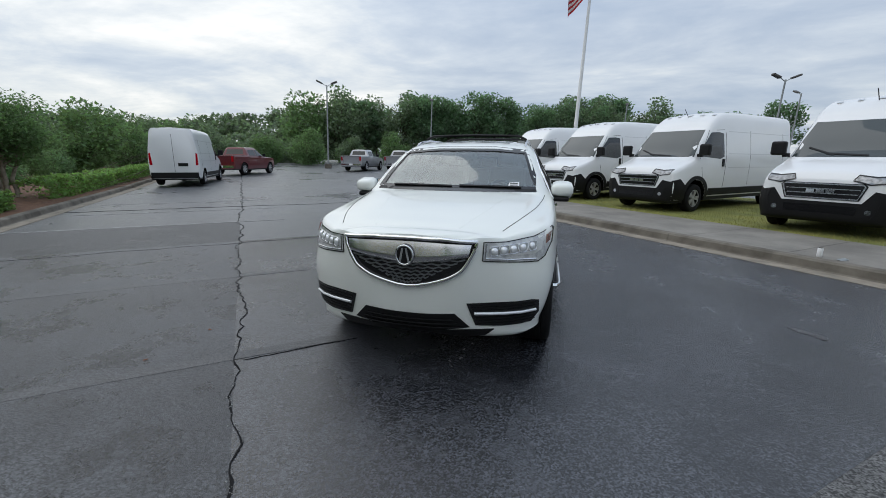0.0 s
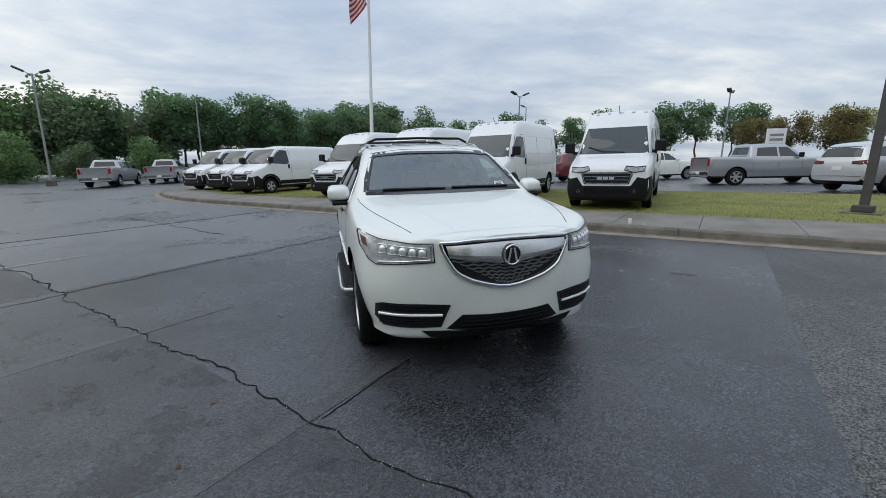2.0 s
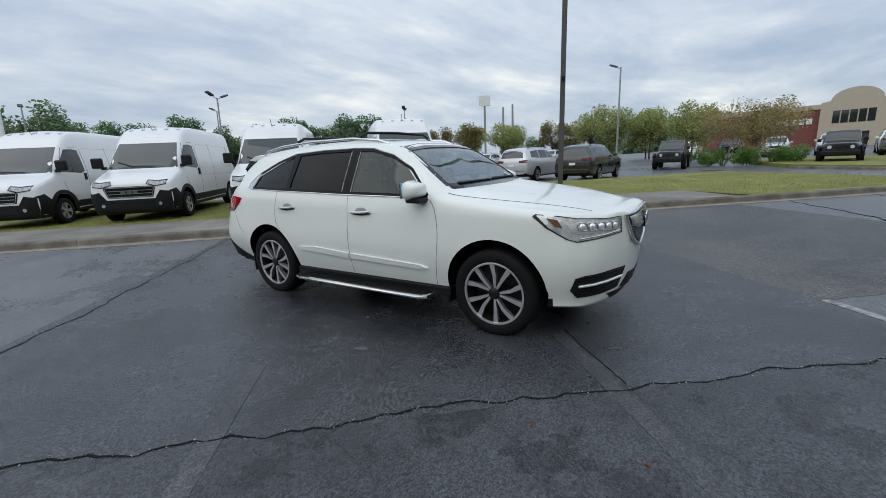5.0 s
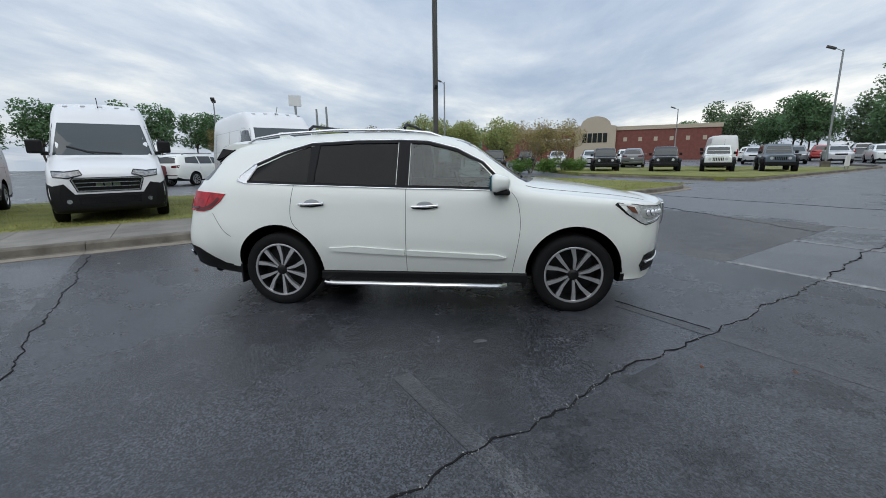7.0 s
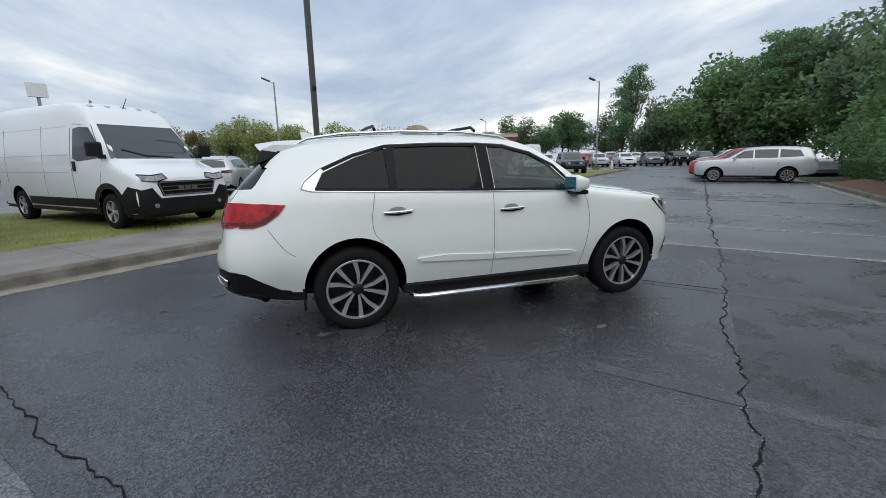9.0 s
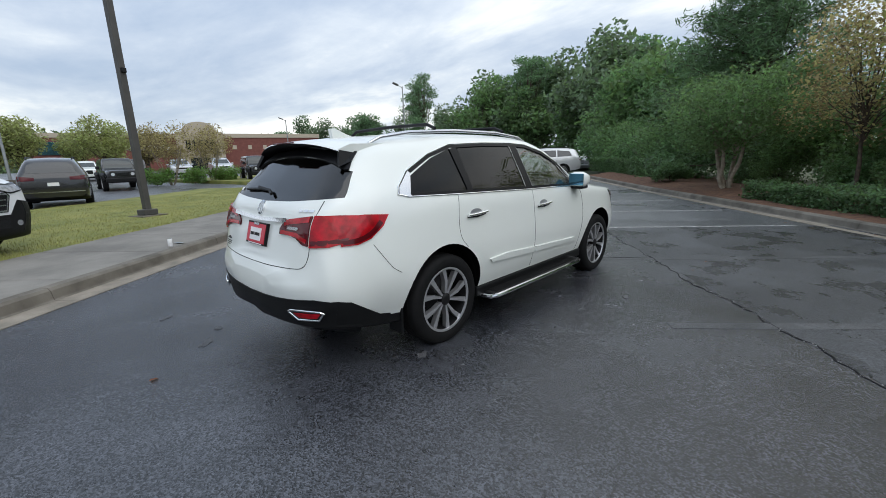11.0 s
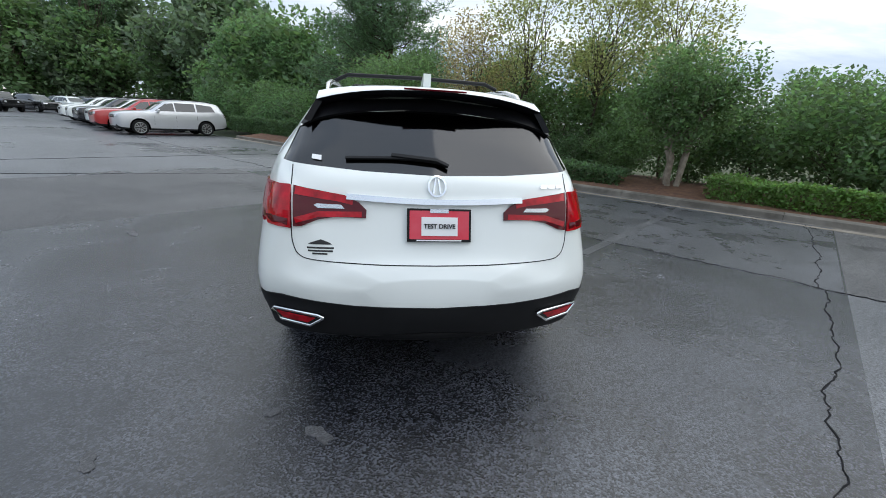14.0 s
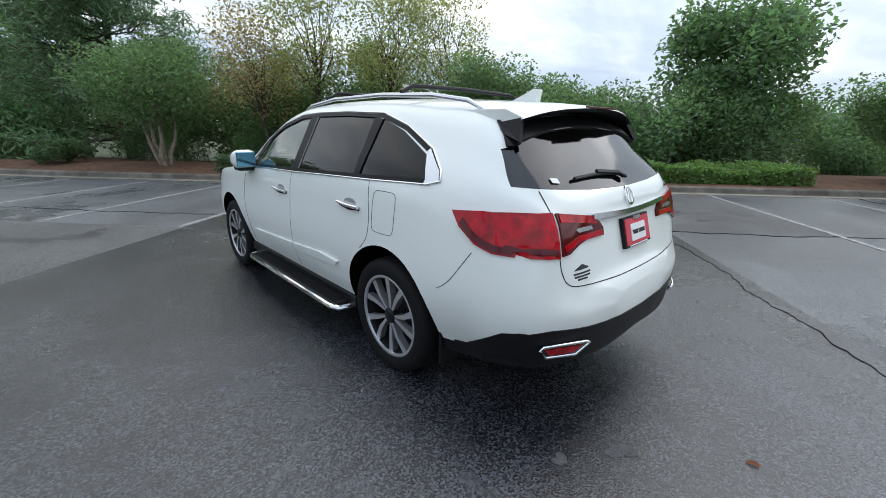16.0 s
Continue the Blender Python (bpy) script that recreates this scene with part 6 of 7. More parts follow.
lay("plate_tab", "B", [(-.055, .992), (.035, .992), (.035, 1.010), (-.055, 1.010)], .030, .008, M_SATIN, "", pf, .1)
lay("plate_print", "B", ribbon([(-.12, .8625), (.10, .8625)], .006), .026, .006, M_PAPER, "", pf, .1)


def lettering(text, size, m, parent, material):
    cu = bpy.data.curves.new("lettering", "FONT")
    cu.body, cu.size, cu.extrude, cu.align_x, cu.align_y, cu.offset = text, size, .0015, "CENTER", "CENTER", .0008
    ob = new("lettering", cu)
    dg = bpy.context.evaluated_depsgraph_get()
    me = bpy.data.meshes.new_from_object(ob.evaluated_get(dg), depsgraph=dg)
    bpy.data.objects.remove(ob)
    o = part("lettering", me, material, parent, "printed words " + text.lower())
    o.matrix_basis = m
    return o


p0, n0 = skin.at("B", -.011, .928)
lettering("TEST DRIVE", .030, Matrix.Translation(p0 + n0 * .0325) @ Matrix((Vector((-1, 0, 0)), (n0.cross(Vector((-1, 0, 0)))).normalized(), n0)).transposed().to_4x4(), pf, M_INK)
sk = lay("dealer_sticker", "B", [(.505, .845), (.55, .862), (.60, .845), (.61, .838), (.50, .838)], .002, .002, M_INK, "black dealer sticker", step=.03)
for z0, a0, b0 in ((.822, .49, .615), (.808, .495, .61), (.795, .52, .59)):
    lay("print_bar", "B", [(a0, z0 - .004), (b0, z0 - .004), (b0, z0 + .004), (a0, z0 + .004)], .002, .002, M_INK, "", sk, .05)
lay("window_sticker", "B", [(.555, 1.215), (.60, 1.22), (.60, 1.24), (.555, 1.236)], .004, .002, M_PAPER, "small white sticker")
wp = lay("rear_wiper", "B", ribbon(curve2([(.44, 1.225), (.2, 1.232), (0, 1.222), (-.05, 1.205)]), .010), .018, .014, M_PLASTIC, "black rear wiper")
lay("wiper_arm", "B", ribbon([(.22, 1.242), (.0, 1.226), (-.06, 1.20)], .013), .026, .014, M_PLASTIC, "", wp)

# cabin
for sx in (-.36, .36):
    bm = bmesh.new()
    box(bm, sx - .24, sx + .24, -.10, .42, .785, .95, .05)
    box(bm, sx - .23, sx + .23, .34, .50, .90, 1.36, .05)
    box(bm, sx - .12, sx + .12, .40, .50, 1.37, 1.53, .04)
    box(bm, sx - .02, sx + .02, .44, .46, 1.33, 1.40)
    part("front_seat", bm, M_SEAT, car, "tan leather front seat")
bm = bmesh.new()
box(bm, -.66, .66, .98, 1.42, .785, .95, .05)
box(bm, -.64, .64, 1.36, 1.48, .90, 1.32, .05)
for sx in (-.4, 0, .4):
    box(bm, sx - .11, sx + .11, 1.38, 1.47, 1.33, 1.46, .03)
part("rear_bench", bm, M_SEAT, car, "tan leather rear bench")
bm = bmesh.new()
box(bm, -.74, .74, -.86, -.44, .79, 1.10, .06)
part("dashboard", bm, M_PLASTIC, car, "black dashboard")
ringp = lathe([(.0 + .016 * math.cos(a), .18 + .016 * math.sin(a)) for a in np.linspace(0, 6.2832, 9)], 24)
spk = join(ringp, tube([(0, -.17, 0), (0, .17, 0)], .018, 6), tube([(0, 0, 0), (0, 0, -.17)], .018, 6), tube([(0, 0, 0), (-.25, 0, -.02)], .025, 6))
sw = part("steering_wheel", shade(mesh("steering_wheel", *spk, M_PLASTIC)), None, car, "black steering wheel")
sw.matrix_basis = Matrix.Translation((.37, -.30, 1.06)) @ Matrix.Rotation(radians(90), 4, "Z") @ Matrix.Rotation(radians(25), 4, "Y")
part("rear_view_mirror", boxmesh(-.12, .12, -.36, -.33, 1.44, 1.51, .012), M_PLASTIC, car, "black rear-view mirror")

# ---- parked vehicles round the lot ----
make_pickup(PV(-31.8, -1.3, -120, G(-31)), M_RED, "dark red crew-cab pickup truck parked by the hedge")
pk2 = make_pickup(PV(-36.5, 9.2, -127, G(-36)), M_SILVER, "silver crew-cab pickup truck at the far end of the lot", "silver pickups")
copy_thing(pk2, PV(-37.8, 13.6, -127, G(-37)))
copy_thing(pk2, PV(6.2, 22.6, 117, 0))
make_suv(PV(9.2, 19.2, 134, 0), M_LSILVER, "silver three-row SUV parked at the lawn's edge")
sv_b = make_suv(PV(11.6, 17.2, 134, 0), M_BLACKP, "black three-row SUV parked beside the silver one")
jp1 = make_jeep(PV(18.0, 20.1, -42, G(18)), M_BLACKP, "black off-road vehicle facing the drive", "off-road vehicles")
copy_thing(jp1, PV(24.5, 15.1, -52, G(24)))
copy_thing(jp1, PV(26.2, 11.6, -60, G(26)))
jp2 = make_jeep(PV(27.8, 9.0, -65, G(28)), M_WHITE, "white off-road vehicle facing the drive", "off-road vehicles")
jp3 = make_jeep(PV(30.0, 6.4, -65, G(30)), M_BLUEG, "slate blue off-road vehicle facing the drive", "off-road vehicles")
sil = make_suv(PV(23.2, -2.9, 180, G(23)), M_LSILVER, "long silver SUV parked in a stall by the planting bed")
redc = make_suv(PV(26.3, -2.6, 180, G(26)), M_BRED, "bright red SUV parked beside the silver one")
whc = make_suv(PV(29.4, -2.9, 180, G(29)), M_WHITE, "white SUV parked in the row of stalls")
gry = make_suv(PV(36.0, 20.0, 120, G(36)), M_GREY, "grey SUV parked in the far row", "far row of parked cars")
protos = [gry, sv_b, whc, redc, sil, jp1, pk2]
rng_c = random.Random(4)
for row, (s_a, w_a, s_b, w_b, n_, rz_) in enumerate(((46, 17, 60, -9, 10, -70), (58, 22, 74, -8, 11, 110), (30, 34, 38, 22, 5, -50), (22, 40, 12, 47, 4, -40), (32.5, -2.8, 38.5, -2.8, 3, 180))):
    for k in range(n_):
        f = k / (n_ - 1)
        p_ = protos[rng_c.choice((0, 0, 1, 2, 2, 3, 4, 4, 5, 6))]
        s_, w_ = s_a + (s_b - s_a) * f, w_a + (w_b - w_a) * f
        c_ = copy_thing(p_, PV(s_, w_, rz_ + rng_c.uniform(-3, 3), G(s_)))
        tagged(c_, group="far row of parked cars")
copy_thing(van_a, PV(40.0, 14.5, 120, G(40)))
maroon = make_suv(PV(-3.0, 24.5, 134, 0), M_RED, "dark red car parked behind the vans")
copy_thing(whc, PV(0.4, 26.6, 134, 0))

# ---- poles ----
def lamp_post(x, y, z_top, turn, label, heads=2, material=None):
    m = Matrix.Translation((x, y, 0)) @ UP @ pose(0, 0, 0, 0, 0, turn)
    root = thing("lamp_post", m, label, "street lamp", "parking lot lamps")
    part("base", boxmesh(-.3, .3, -.3, .3, -.2, .75, .02), M_KERB, root, "concrete base")
    part("pole", shade(mesh("pole", *tube([(0, 0, .7), (0, 0, z_top - .1)], [.085, .06], 10), material or M_GPOLE)), None, root, "tapered metal pole")
    for sx in ((-1, 1) if heads == 2 else (1,)):
        arm = tube([(0, 0, z_top - .25), (sx * .35, 0, z_top - .02), (sx * .5, 0, z_top + .05)], .03, 6)
        part("arm", mesh("arm", *arm, material or M_GPOLE), None, root)
        bm = bmesh.new()
        box(bm, -.32, .32, -.2, .2, -.07, .07, .03, Matrix.Translation((sx * .72, 0, z_top + .14)) @ Matrix.Rotation(radians(-24 * sx), 4, "Y"))
        part("lamp_head", bm, M_POLE, root, "dark box lamp head")
    return root


for x_, y_, z_, t_, h_ in ((-21.4, 34.5, 8.6, 20, 2), (-13.6, 45.8, 8.3, 110, 1), (17.7, 33.6, 7.6, 10, 2), (39.6, 29.7, 7.7, 30, 2), (34.5, 3.5, 8.2, 60, 1), (9.8, 53.3, 8.2, 80, 1), (58.6, -27.0, 7.8, 40, 1), (31.9, -27.4, 9.2, 60, 1), (24.8, 46.0, 8.2, 100, 1)):
    lamp_post(x_, y_, z_, t_, "tall grey parking lot lamp post with box heads", h_)

fp = thing("flagpole", Matrix.Translation((2.48, 26.9, .1)) @ UP, "tall white flagpole with a drooping striped flag", "flagpole")
part("pole", shade(mesh("pole", *tube([(0, 0, 0), (0, 0, 3.2), (0, 0, 3.25), (0, 0, 15.5)], [.17, .16, .135, .07], 14), M_WPOLE)), None, fp)
fl_v, fl_f, fl_i = [], [], []
nu, nv = 16, 26
for i in range(nu + 1):
    for j in range(nv + 1):
        u, v_ = i / nu, j / nv
        fall = u * 1.9
        xx = -.1 - 1.15 * u ** 0.8 - .12 * math.sin(6 * u + 3 * v_)
        yy = .28 * math.sin(9 * u + 2 * v_) * (0.3 + u)
        fl_v.append((xx, yy, 14.6 - 2.4 * v_ - fall * (0.75 + .1 * v_)))
for i in range(nu):
    for j in range(nv):
        a = i * (nv + 1) + j
        fl_f.append((a, a + 1, a + nv + 2, a + nv + 1))
        stripe = (j // 2) % 2
        fl_i.append(2 if (i < 7 and j < 14) else stripe)
part("flag", mesh("flag", fl_v, fl_f, [M_FLAGR, M_FLAGW, M_FLAGB], fl_i, True), None, fp, "drooping red and white striped flag with blue field")

bp = thing("lamp_pole", Matrix.Translation((9.95, 1.22, .12)) @ UP @ pose(0, 0, 0, 0, 0, 20), "tall square weathered bronze lamp pole on the lawn", "street lamp")
part("base_plate", boxmesh(-.32, .32, -.32, .32, -.1, .05, .01), M_KERB, bp, "low concrete footing")
part("pole_shoe", boxmesh(-.17, .17, -.17, .17, .05, .20, .02), M_POLE, bp, "dark square pole cover")
part("pole", boxmesh(-.075, .075, -.075, .075, .18, 10.5, .01), M_POLE, bp, "square bronze pole")
part("junction_box", boxmesh(-.15, .02, -.05, .05, 3.55, 3.66, .01), M_PLASTIC, bp, "small dark fixture")

# signs and towers
sg = thing("road_sign", ROAD @ pose(7.3, 55, .3, 0, 0, 30), "white panel sign on a brick base", "sign")
part("panel", boxmesh(-1.0, 1.0, -.1, .1, 1.6, 3.8, .02), M_PAPER, sg)
for k in range(3):
    part("print_bar", boxmesh(-.7, .7, -.13, -.1, 2.0 + .5 * k, 2.25 + .5 * k), M_GPOLE, sg)
part("base", boxmesh(-1.2, 1.2, -.3, .3, -.4, 1.6), M_BRICK, sg)
tall = thing("tall_sign", ROAD @ pose(42.9, 170, 0, 0, 0, 0), "tall pole sign with a white box far away", "sign")
part("pole", mesh("pole", *tube([(0, 0, -1), (0, 0, 22)], .45, 8), M_GPOLE), None, tall)
part("panel", boxmesh(-2.3, 2.3, -.6, .6, 22, 26), M_PAPER, tall)
for k in range(2):
    tw = thing("utility_tower", ROAD @ pose(45 + 3.6 * k, 150, 0), "grey steel utility pole far away", "utility pole", "utility poles")
    part("pole", mesh("pole", *tube([(0, 0, -1), (0, 0, 19 + k)], [.55, .35], 8), M_GPOLE), None, tw)
sb = thing("lawn_sign", P(36, 4.5, G(36)), "small white board sign on the far lawn", "sign")
part("panel", boxmesh(-.5, .5, -.03, .03, .25, .95, .01), M_PAPER, sb)
for sx in (-.4, .4):
    part("leg", boxmesh(sx - .03, sx + .03, -.03, .03, -.1, .3), M_GPOLE, sb)

# second lawn beyond the island
plate("lawn_far", [(20.5, 5.6), (21.3, 4.6), (40, 3.6), (44, 6), (40, 16), (30, 22), (26, 24), (20.5, 14)], -.2, .30, M_GRASS, "yellow-green lawn of the next island", "grass")
kerb_far = [(20.35, 14), (20.35, 6.6), (20.6, 5.4), (21.3, 4.45), (26, 4.2), (33, 3.8), (40, 3.45), (43, 4.3), (44.2, 6)]
kerb_run("kerb", kerb_far, 1, "weathered concrete kerb round the next island")

# ---- brick building ----
A0, A1 = Vector((54.0, 66.0)), Vector((76.0, 29.5))
bd = (A1 - A0).normalized()
b_ang = math.degrees(math.atan2(bd.y, bd.x))
bl = (A1 - A0).length
bld = thing("brick_building", ROAD @ pose(A0.x, A0.y, 0.3, 0, 0, b_ang), "long red brick store with a cream arched entrance", "building")
part("wall", boxmesh(0, bl, 0, 20, -1, 5.6), M_BRICK, bld, "red brick wall")
part("parapet", boxmesh(-.15, bl + .15, -.15, 20.15, 5.6, 6.3, .03), M_STUCCO, bld, "cream parapet band")
ex = 22.6
arch_pts = [(ex - 3.6, -1.0), (ex - 3.6, 6.4)] + [(ex + 2.6 * math.cos(a), 6.6 + 1.6 * math.sin(a)) for a in np.linspace(math.pi, 0, 14)] + [(ex + 3.6, 6.4), (ex + 3.6, -1.0)]
av, af = prism(arch_pts, "y", -.9, 0.4)
en = part("entrance", fixed(mesh("entrance", av, af, M_STUCCO)), None, bld, "cream stucco entrance with arched gable")
for k in range(5):
    part("pane", boxmesh(ex - 2.2 + .9 * k, ex - 1.45 + .9 * k, -.95, -.88, 3.5, 5.2), M_DGLASS, en)
part("entrance_glass", boxmesh(ex - 1.8, ex + 1.8, -.95, -.88, -.6, 2.2), M_DGLASS, en)
for k in range(6):
    part("window", boxmesh(27.5 + 2.5 * k, 28.1 + 2.5 * k, -.06, .02, 3.6, 4.3), M_STUCCO, bld, "small square pale panel")
for k in range(7):
    part("sign_bar", boxmesh(12.0 + .9 * k, 12.7 + .9 * k, -.12, .02, 3.6, 4.4), M_PAPER, bld, "white sign shape")
part("blue_fascia", boxmesh(1.0, 6.0, -.2, .02, 3.0, 5.0), M_BLUEM, bld, "blue fascia panel")

# ---- trees and shrubs along the planting bed ----
hedge("hedge", -60, -11.4, -8.25, -7.45, .15, .75, 34000, 0.055, L_HEDGE, "clipped bright green hedge along the kerb", 7)
hedge("hedge", -9.0, -1.6, -8.4, -7.4, .15, .60, 15000, 0.045, L_HEDGE, "clipped bright green hedge along the kerb", 8)
hedge("hedge", 0.3, 7.0, -8.4, -7.5, .12, .58, 12000, 0.045, L_DHEDGE, "low dark green hedge under the trees", 9)
hedge("hedge", 14.2, 26.0, -9.6, -8.7, .2, 1.05, 16000, 0.05, L_DHEDGE, "dark clipped hedge at the back of the bed", 10)
broad_tree("bush", .85, .75, .05, 12, 4500, 0.04, L_DHEDGE, 11, "low rounded dark green bush in the mulch", m=upright(13.0, -8.3, .2), category="bush", tr=.02)
hol = broad_tree("round_tree", 3.25, 1.32, 0.95, 44, 16000, 0.045, L_BROAD, 5, "round dense evergreen tree with pale multi-stem trunk", stems=4, bark=M_PALEBARK, m=upright(-0.7, -8.35, .2), tr=.075)
broad_tree("spreading_tree", 3.6, 1.95, 1.25, 40, 14000, 0.05, L_BROAD, 6, "spreading evergreen tree with pale splayed stems", stems=5, bark=M_PALEBARK, spread=.35, m=upright(9.4, -8.4, .2), tr=.07)
copy_thing(hol, upright(-11.6, -8.4, .2, 140, .88))
broad_tree("rusty_tree", 5.4, 1.9, 1.4, 34, 6000, 0.05, L_RUST, 12, "thin tree with rusty olive leaves", m=upright(6.8, -10.2, 0), tr=.06)
ol = broad_tree("olive_tree", 7.4, 1.8, 2.0, 34, 6000, 0.055, L_OLIVE, 13, "slender tree with sparse olive leaves", m=upright(4.9, -10.6, 0), tr=.06)
copy_thing(ol, upright(2.6, -11.2, 0, 70, .98))
copy_thing(ol, upright(0.6, -12.4, 0, 200, .95))
mid = broad_tree("broadleaf_tree", 6.0, 2.0, 1.2, 30, 10000, 0.07, L_BROAD, 14, "dark green broadleaf tree in the wood's edge", m=upright(3.4, -15.0, -.4), tr=.09)
copy_thing(mid, upright(8.5, -15.0, -.4, 80, .9))
copy_thing(mid, upright(12.0, -12.0, -.1, 120, .85))
pin = pine_tree("pine_tree", 10.5, 4.4, 1.0, 30, 0.15, 15, "large full pine tree with drooping boughs", m=upright(14.6, -12.6, 0), per=230)
copy_thing(pin, upright(19.2, -15.0, 0, 100, .72))
shr = broad_tree("shrub", 3.1, 1.6, .15, 26, 7000, 0.06, L_BROAD, 16, "tall tangled green shrub at the wood's edge", m=upright(-3.6, -10.2, 0), category="shrub", tr=.03)
vine = broad_tree("vine_shrub", 3.0, 1.7, .1, 26, 6500, 0.075, L_KUDZU, 17, "shrub covered in broad vine leaves", m=upright(-5.6, -10.6, 0), category="shrub", tr=.03)
oshr = broad_tree("shrub", 2.6, 1.5, .1, 24, 6000, 0.055, L_DHEDGE, 18, "tangled dark green shrub at the wood's edge", m=upright(-2.0, -10.9, 0), category="shrub", tr=.03)
rng_t = random.Random(8)
for s_, w_, q_, sc_ in ((-7.4, -11.0, 0, 1.0), (-8.6, -10.2, 2, .9), (-12.5, -11.4, 1, .62), (-14.5, -12.0, 0, .62), (-17.0, -11.6, 2, .6), (-20.0, -12.0, 1, .6), (-23.5, -12, 0, .65), (-27, -12.5, 1, .7), (1.4, -10.4, 0, .62), (3.0, -10.6, 2, .62),
                        (5.4, -10.6, 0, .6), (7.6, -11.0, 1, .62), (10.8, -11.0, 0, .6), (12.6, -11.0, 2, .6), (16.6, -11.0, 1, 1.1), (18.4, -10.6, 0, 1.0), (20.6, -11.4, 2, 1.25), (22.6, -10.8, 1, 1.1), (24.6, -11.2, 0, 1.2), (27, -12, 1, 1.4), (-0.6, -10.4, 0, .9), (-10.5, -12.4, 0, 1.1),
                        (4.2, -12.0, 0, 1.2), (6.2, -12.4, 0, 1.25), (9.8, -12.6, 0, 1.2), (1.8, -12.0, 0, 1.1), (-5.0, -12.6, 0, 1.05), (-7.8, -13.2, 1, 1.1), (-14, -13.5, 1, 1.2), (30, -12, 0, 1.6), (34, -12.5, 1, 1.7)):
    copy_thing((shr, vine, oshr)[q_], upright(s_, w_, -.1 + G(s_), rng_t.uniform(0, 360), sc_))
kud = broad_tree("vine_covered_tree", 6.6, 2.3, .4, 40, 15000, 0.095, L_KUDZU, 19, "tall tree draped in broad vine leaves", m=upright(-8.9, -12.0, -.1), tr=.12)
copy_thing(kud, upright(28.5, -14.5, .2, 60, 1.35))
copy_thing(kud, upright(33.5, -15.0, .2, 160, 1.45))

# trees on the lots behind
cm = broad_tree("crape_myrtle", 4.3, 1.7, 1.2, 26, 3800, 0.06, L_RUST, 20, "bare-stemmed crape myrtle with thin rusty leaves", stems=7, bark=M_PALEBARK, spread=.6, m=upright(21.6, 19.8, .2), tr=.035)
copy_thing(cm, upright(23.6, 18.2, .2, 90, 1.0))
bs = broad_tree("bush", 1.2, 1.0, .05, 12, 2500, 0.06, L_HEDGE, 21, "rounded green bush below the crape myrtles", m=upright(24.0, 17.4, .1), category="bush", tr=.02)
copy_thing(bs, upright(22.2, 18.6, .1, 50, 1.0))
copy_thing(bs, upright(21.0, 20.4, .1, 150, 1.0))
aut = broad_tree("autumn_tree", 7.2, 2.6, 1.8, 26, 4500, 0.14, L_AUTUMN, 22, "broadleaf tree turning orange and gold", m=upright(13.5, 64, 0), tr=.12)
gol = broad_tree("autumn_tree", 7.0, 2.6, 1.8, 26, 4500, 0.14, L_OLIVE, 23, "broadleaf tree turning yellow green", m=upright(19.5, 63, 0), tr=.12)
for s_, w_, q_, sc_ in ((25, 56, 0, .9), (28, 45, 1, 1.05), (31.5, 42, 1, .95), (27.5, 49, 1, 1.0), (33, 45, 0, .9), (26.2, 28.4, 1, .78), (36, 40, 1, .8), (10, 70, 0, 1.0), (16, 72, 1, 1.1), (6, 74, 0, 1.0), (22, 66, 1, 1.0), (40, 36, 0, .8), (30, 60, 0, .9)):
    copy_thing((aut, gol)[q_], upright(s_, w_, 0, rng_t.uniform(0, 360), sc_))

# far woods: a few trees, many times
fa = broad_tree("forest_tree", 12, 4.2, .6, 38, 4600, 0.26, L_FAR, 30, "dark green forest tree in the far tree line", m=upright(-68, 17, 0), tr=.2)
fb = broad_tree("forest_tree", 12, 3.6, 3.5, 26, 3200, 0.24, L_PINE, 31, "tall dark pine in the far tree line", m=upright(-66, 26, 0), tr=.2)
fc = broad_tree("forest_tree", 12, 4.6, .3, 36, 4200, 0.28, L_BROAD, 32, "bright green forest tree in the far tree line", m=upright(-70, 8, 0), tr=.2)
lp = broad_tree("loblolly_pine", 24, 3.8, 9.0, 44, 4600, 0.20, L_PINE, 33, "very tall thin pine with a high crown", m=upright(112, 14.7, 0), tr=.28, flat=.5)
far_trees = (fa, fb, fc)
for o_ in far_trees + (lp,):
    tagged(o_, group="far tree line")


def tree_line(pts, h, step, seed, mix=(0, 1, 2), depth=8.0, rows=2):
    """Copies of the forest trees along a line on the lot, as tall as h metres."""
    rng = random.Random(seed)
    pts = [Vector(p) for p in pts]
    for a, b in zip(pts, pts[1:]):
        n = max(1, int((b - a).length / step))
        for k in range(n):
            for r in range(rows):
                p = a.lerp(b, (k + rng.random()) / n)
                out = p.normalized() * depth * r
                sc = h / 12 * rng.uniform(.78, 1.12) * (1 + .12 * r)
                copy_thing(far_trees[rng.choice(mix)], upright(p.x + out.x, p.y + out.y, -.5, rng.uniform(0, 360), sc))


tree_line([(-68, 12), (-66, 36), (-62, 51), (-55, 66)], 13.0, 3.6, 1, (0, 1, 1))
tree_line([(-55, 66), (-50, 93), (-16, 104), (10, 108)], 13.0, 5.0, 2, (0, 1, 1), rows=1)
tree_line([(10, 100), (60, 90), (100, 60)], 6.5, 7.0, 3, (0, 1, 2), rows=1)
tree_line([(104, 50), (101, 31), (95, 17), (88, 0)], 12.5, 6.0, 4, (0, 1, 1), depth=10)
tree_line([(85, 0), (73, -18), (56, -22), (46, -20)], 17.5, 6.0, 5, (0, 1, 2), depth=9)
tree_line([(44, -16), (38, -14.5), (31, -14.0), (24, -17)], 8.8, 3.2, 6, (0, 2), depth=4)
tree_line([(22, -18), (15, -19), (9, -18)], 6.5, 4.0, 7, (0, 2), depth=4, rows=1)
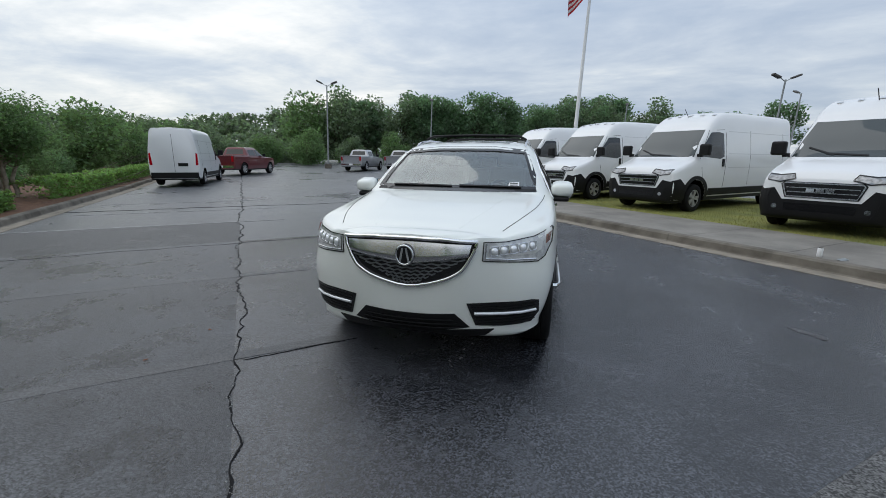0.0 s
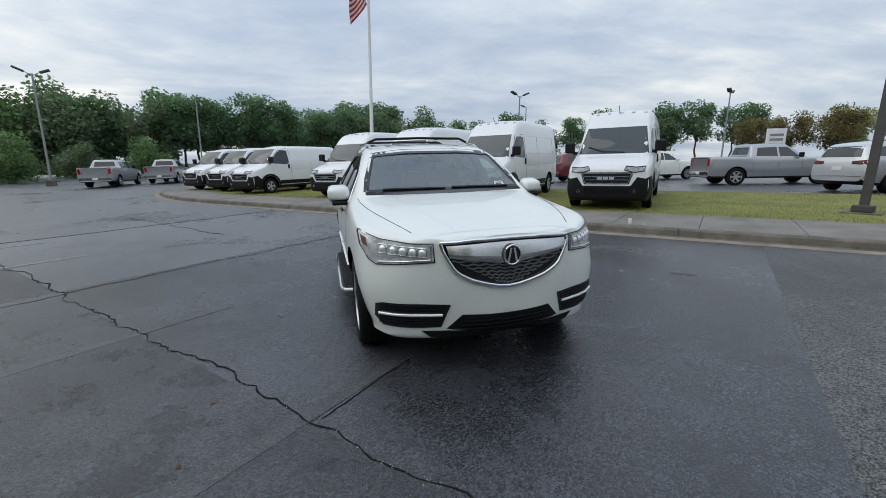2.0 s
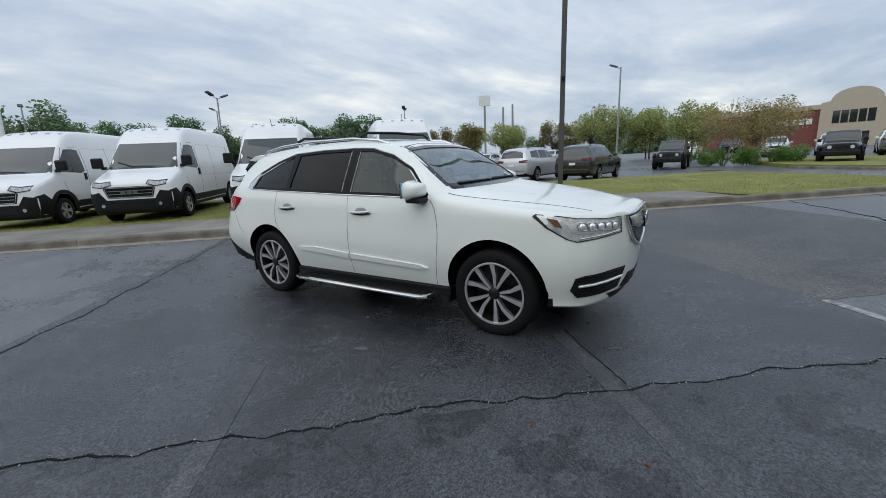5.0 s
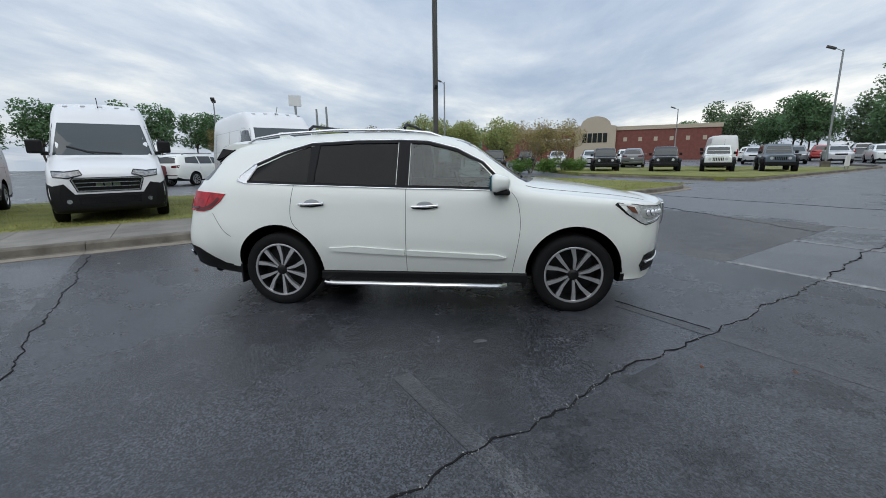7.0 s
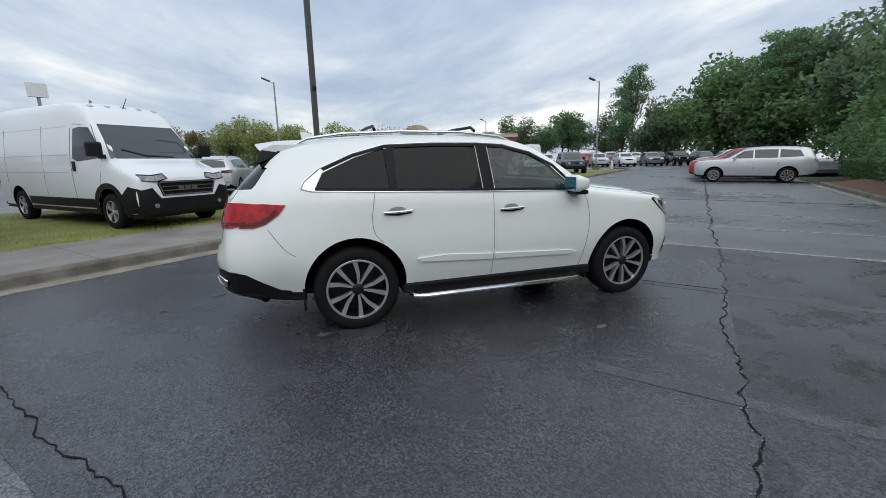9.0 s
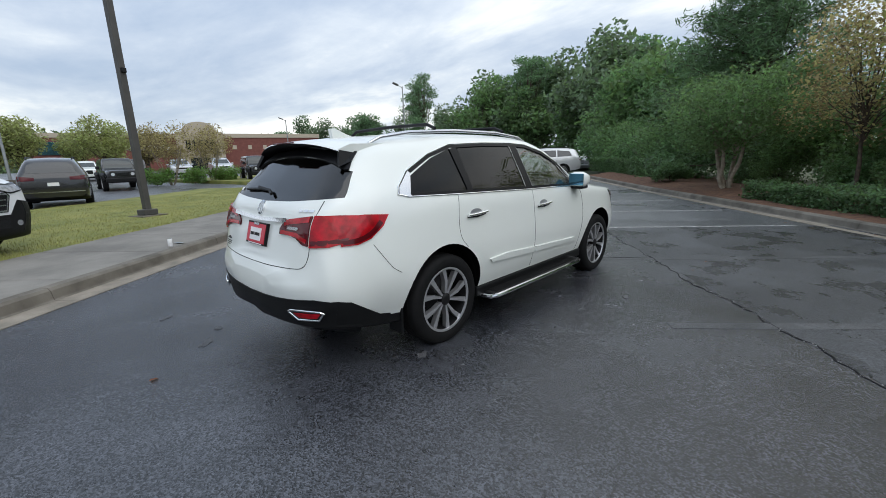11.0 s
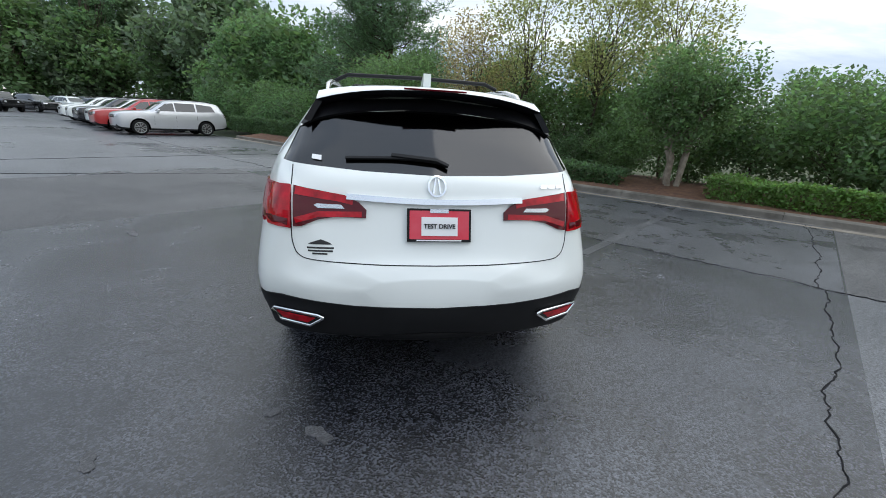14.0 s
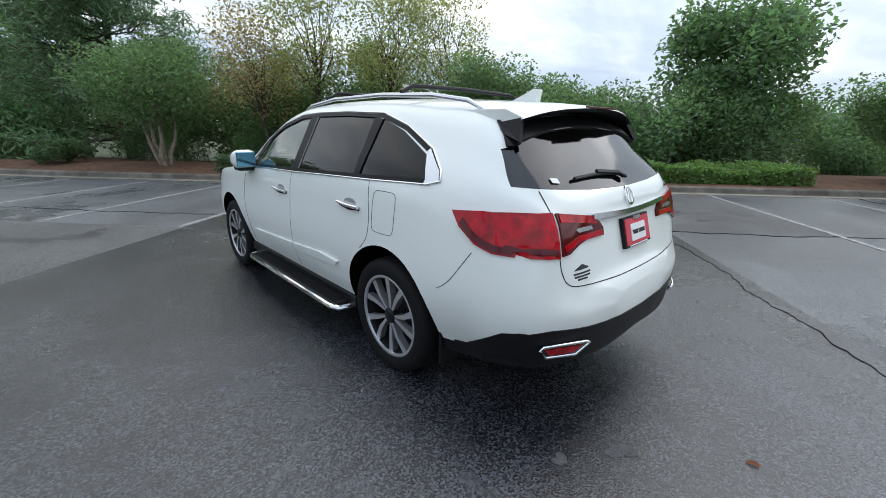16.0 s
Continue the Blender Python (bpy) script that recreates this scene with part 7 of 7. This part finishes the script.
tree_line([(-30, -12), (-45, -10), (-55, 3), (-58, 14)], 5.0, 4.0, 8, (2, 2, 0), depth=6)
for s_, w_, h_ in ((-50, 5, 5.4), (-52, 17, 5.4), (-29, -13, 2.4), (-33, -12, 2.6), (-2, -57, 9.5), (-8, -58, 9.5), (-4, -64, 10), (-12, -60, 8)):
    copy_thing(fc, upright(s_, w_, -.3, rng_t.uniform(0, 360), h_ / 12))
for s_, w_, h_ in ((106, 12, 25), (86, -13, 24), (82, -15, 23), (78, -12, 22), (90, -8, 21)):
    copy_thing(lp, upright(s_, w_, -.5, rng_t.uniform(0, 360), h_ / 24))


def wooded_hill(name, path, height, seed, label):
    """A far ridge: a rolling slope with tree clumps all over it."""
    rng = np.random.default_rng(seed)
    pts = [Vector(p) for p in path]
    cent = []
    for a, b in zip(pts, pts[1:]):
        for k in range(150):
            f, q = rng.random(), rng.random()
            p = a.lerp(b, f)
            out = p.normalized() * (q - 1) * 70
            top = height * (0.75 + 0.35 * noise.noise((p.x * .012, p.y * .012, seed)))
            cent.append((p.x + out.x, p.y + out.y, top * q ** 1.2, 4 + 3 * rng.random()))
    pts_l = np.concatenate([shell_points(rng, c[:3], (c[3], c[3], c[3] * .75), 110, .5) for c in cent])
    ob = thing(name, ROAD.copy(), label, "woods", kind="stuff", data=leaf_mesh(name, pts_l, np.full(len(pts_l), .75), L_FAR, seed, .8))
    return ob


wooded_hill("wooded_hill", [(-170, -150), (-215, -70), (-225, 0), (-215, 60)], 24, 1, "hazy wooded ridge in the distance")
wooded_hill("wooded_hill", [(100, 170), (150, 130), (190, 70)], 13, 2, "wooded ridge behind the stores")

# ---- small things ----
cn = thing("drink_can", Matrix.Translation((4.62, 1.97, .15)) @ pose(0, 0, 0), "crumpled white drink can on the kerb", "litter")
part("can_body", shade(mesh("can_body", *tube([(0, 0, 0), (0, 0, .012), (0, .004, .06), (0, 0, .115), (0, 0, .125)], [.026, .033, .032, .033, .027], 14), M_PAPER)), None, cn)
part("can_lid", mesh("can_lid", *tube([(0, 0, .124), (0, 0, .128)], .026, 14), M_CHROME), None, cn)
ltr = thing("litter_wrapper", Matrix.Translation((4.80, 1.80, .155)) @ pose(0, 0, 0, 0, 0, 30), "flat grey crumpled wrapper beside the can", "litter",
            data=mesh("litter_wrapper", [(-.08, -.03, 0), (.07, -.04, .004), (.09, .03, .018), (0, .045, .008), (-.09, .03, .014), (0, 0, .025)], [(0, 1, 5), (1, 2, 5), (2, 3, 5), (3, 4, 5), (4, 0, 5)], M_GPOLE))
rng_l = random.Random(2)
leaf_v = [(-.045, 0, 0), (-.02, .022, .006), (.0, .014, .01), (.02, .03, .012), (.05, .0, .004), (.02, -.03, .012), (0, -.014, .008), (-.02, -.022, .006), (.0, 0, .0)]
leaf_f = [(8, 0, 1), (8, 1, 2), (8, 2, 3), (8, 3, 4), (8, 4, 5), (8, 5, 6), (8, 6, 7), (8, 7, 0)]
leaf_me = mesh("fallen_leaf", leaf_v, leaf_f, L_DRY)
spots = [(-1.88, -2.05), (-1.91, -2.61), (.18, 3.14)]
for _ in range(30):
    q = ROAD @ Vector((rng_l.uniform(-6, 20), rng_l.uniform(-6.85, -6.3), 0))
    spots.append((q.x, q.y))
for x_, y_ in spots:
    lf_ = new("fallen_leaf", leaf_me)
    lf_.matrix_world = pose(x_, y_, .008 + G((ROAD.inverted() @ Vector((x_, y_, 0))).x), rng_l.uniform(-8, 8), 0, rng_l.uniform(0, 360)) @ Matrix.Scale(rng_l.uniform(.35, .65), 4)
    tagged(lf_, "small dry orange-brown leaf lying on the asphalt", "leaf", "fallen leaves")
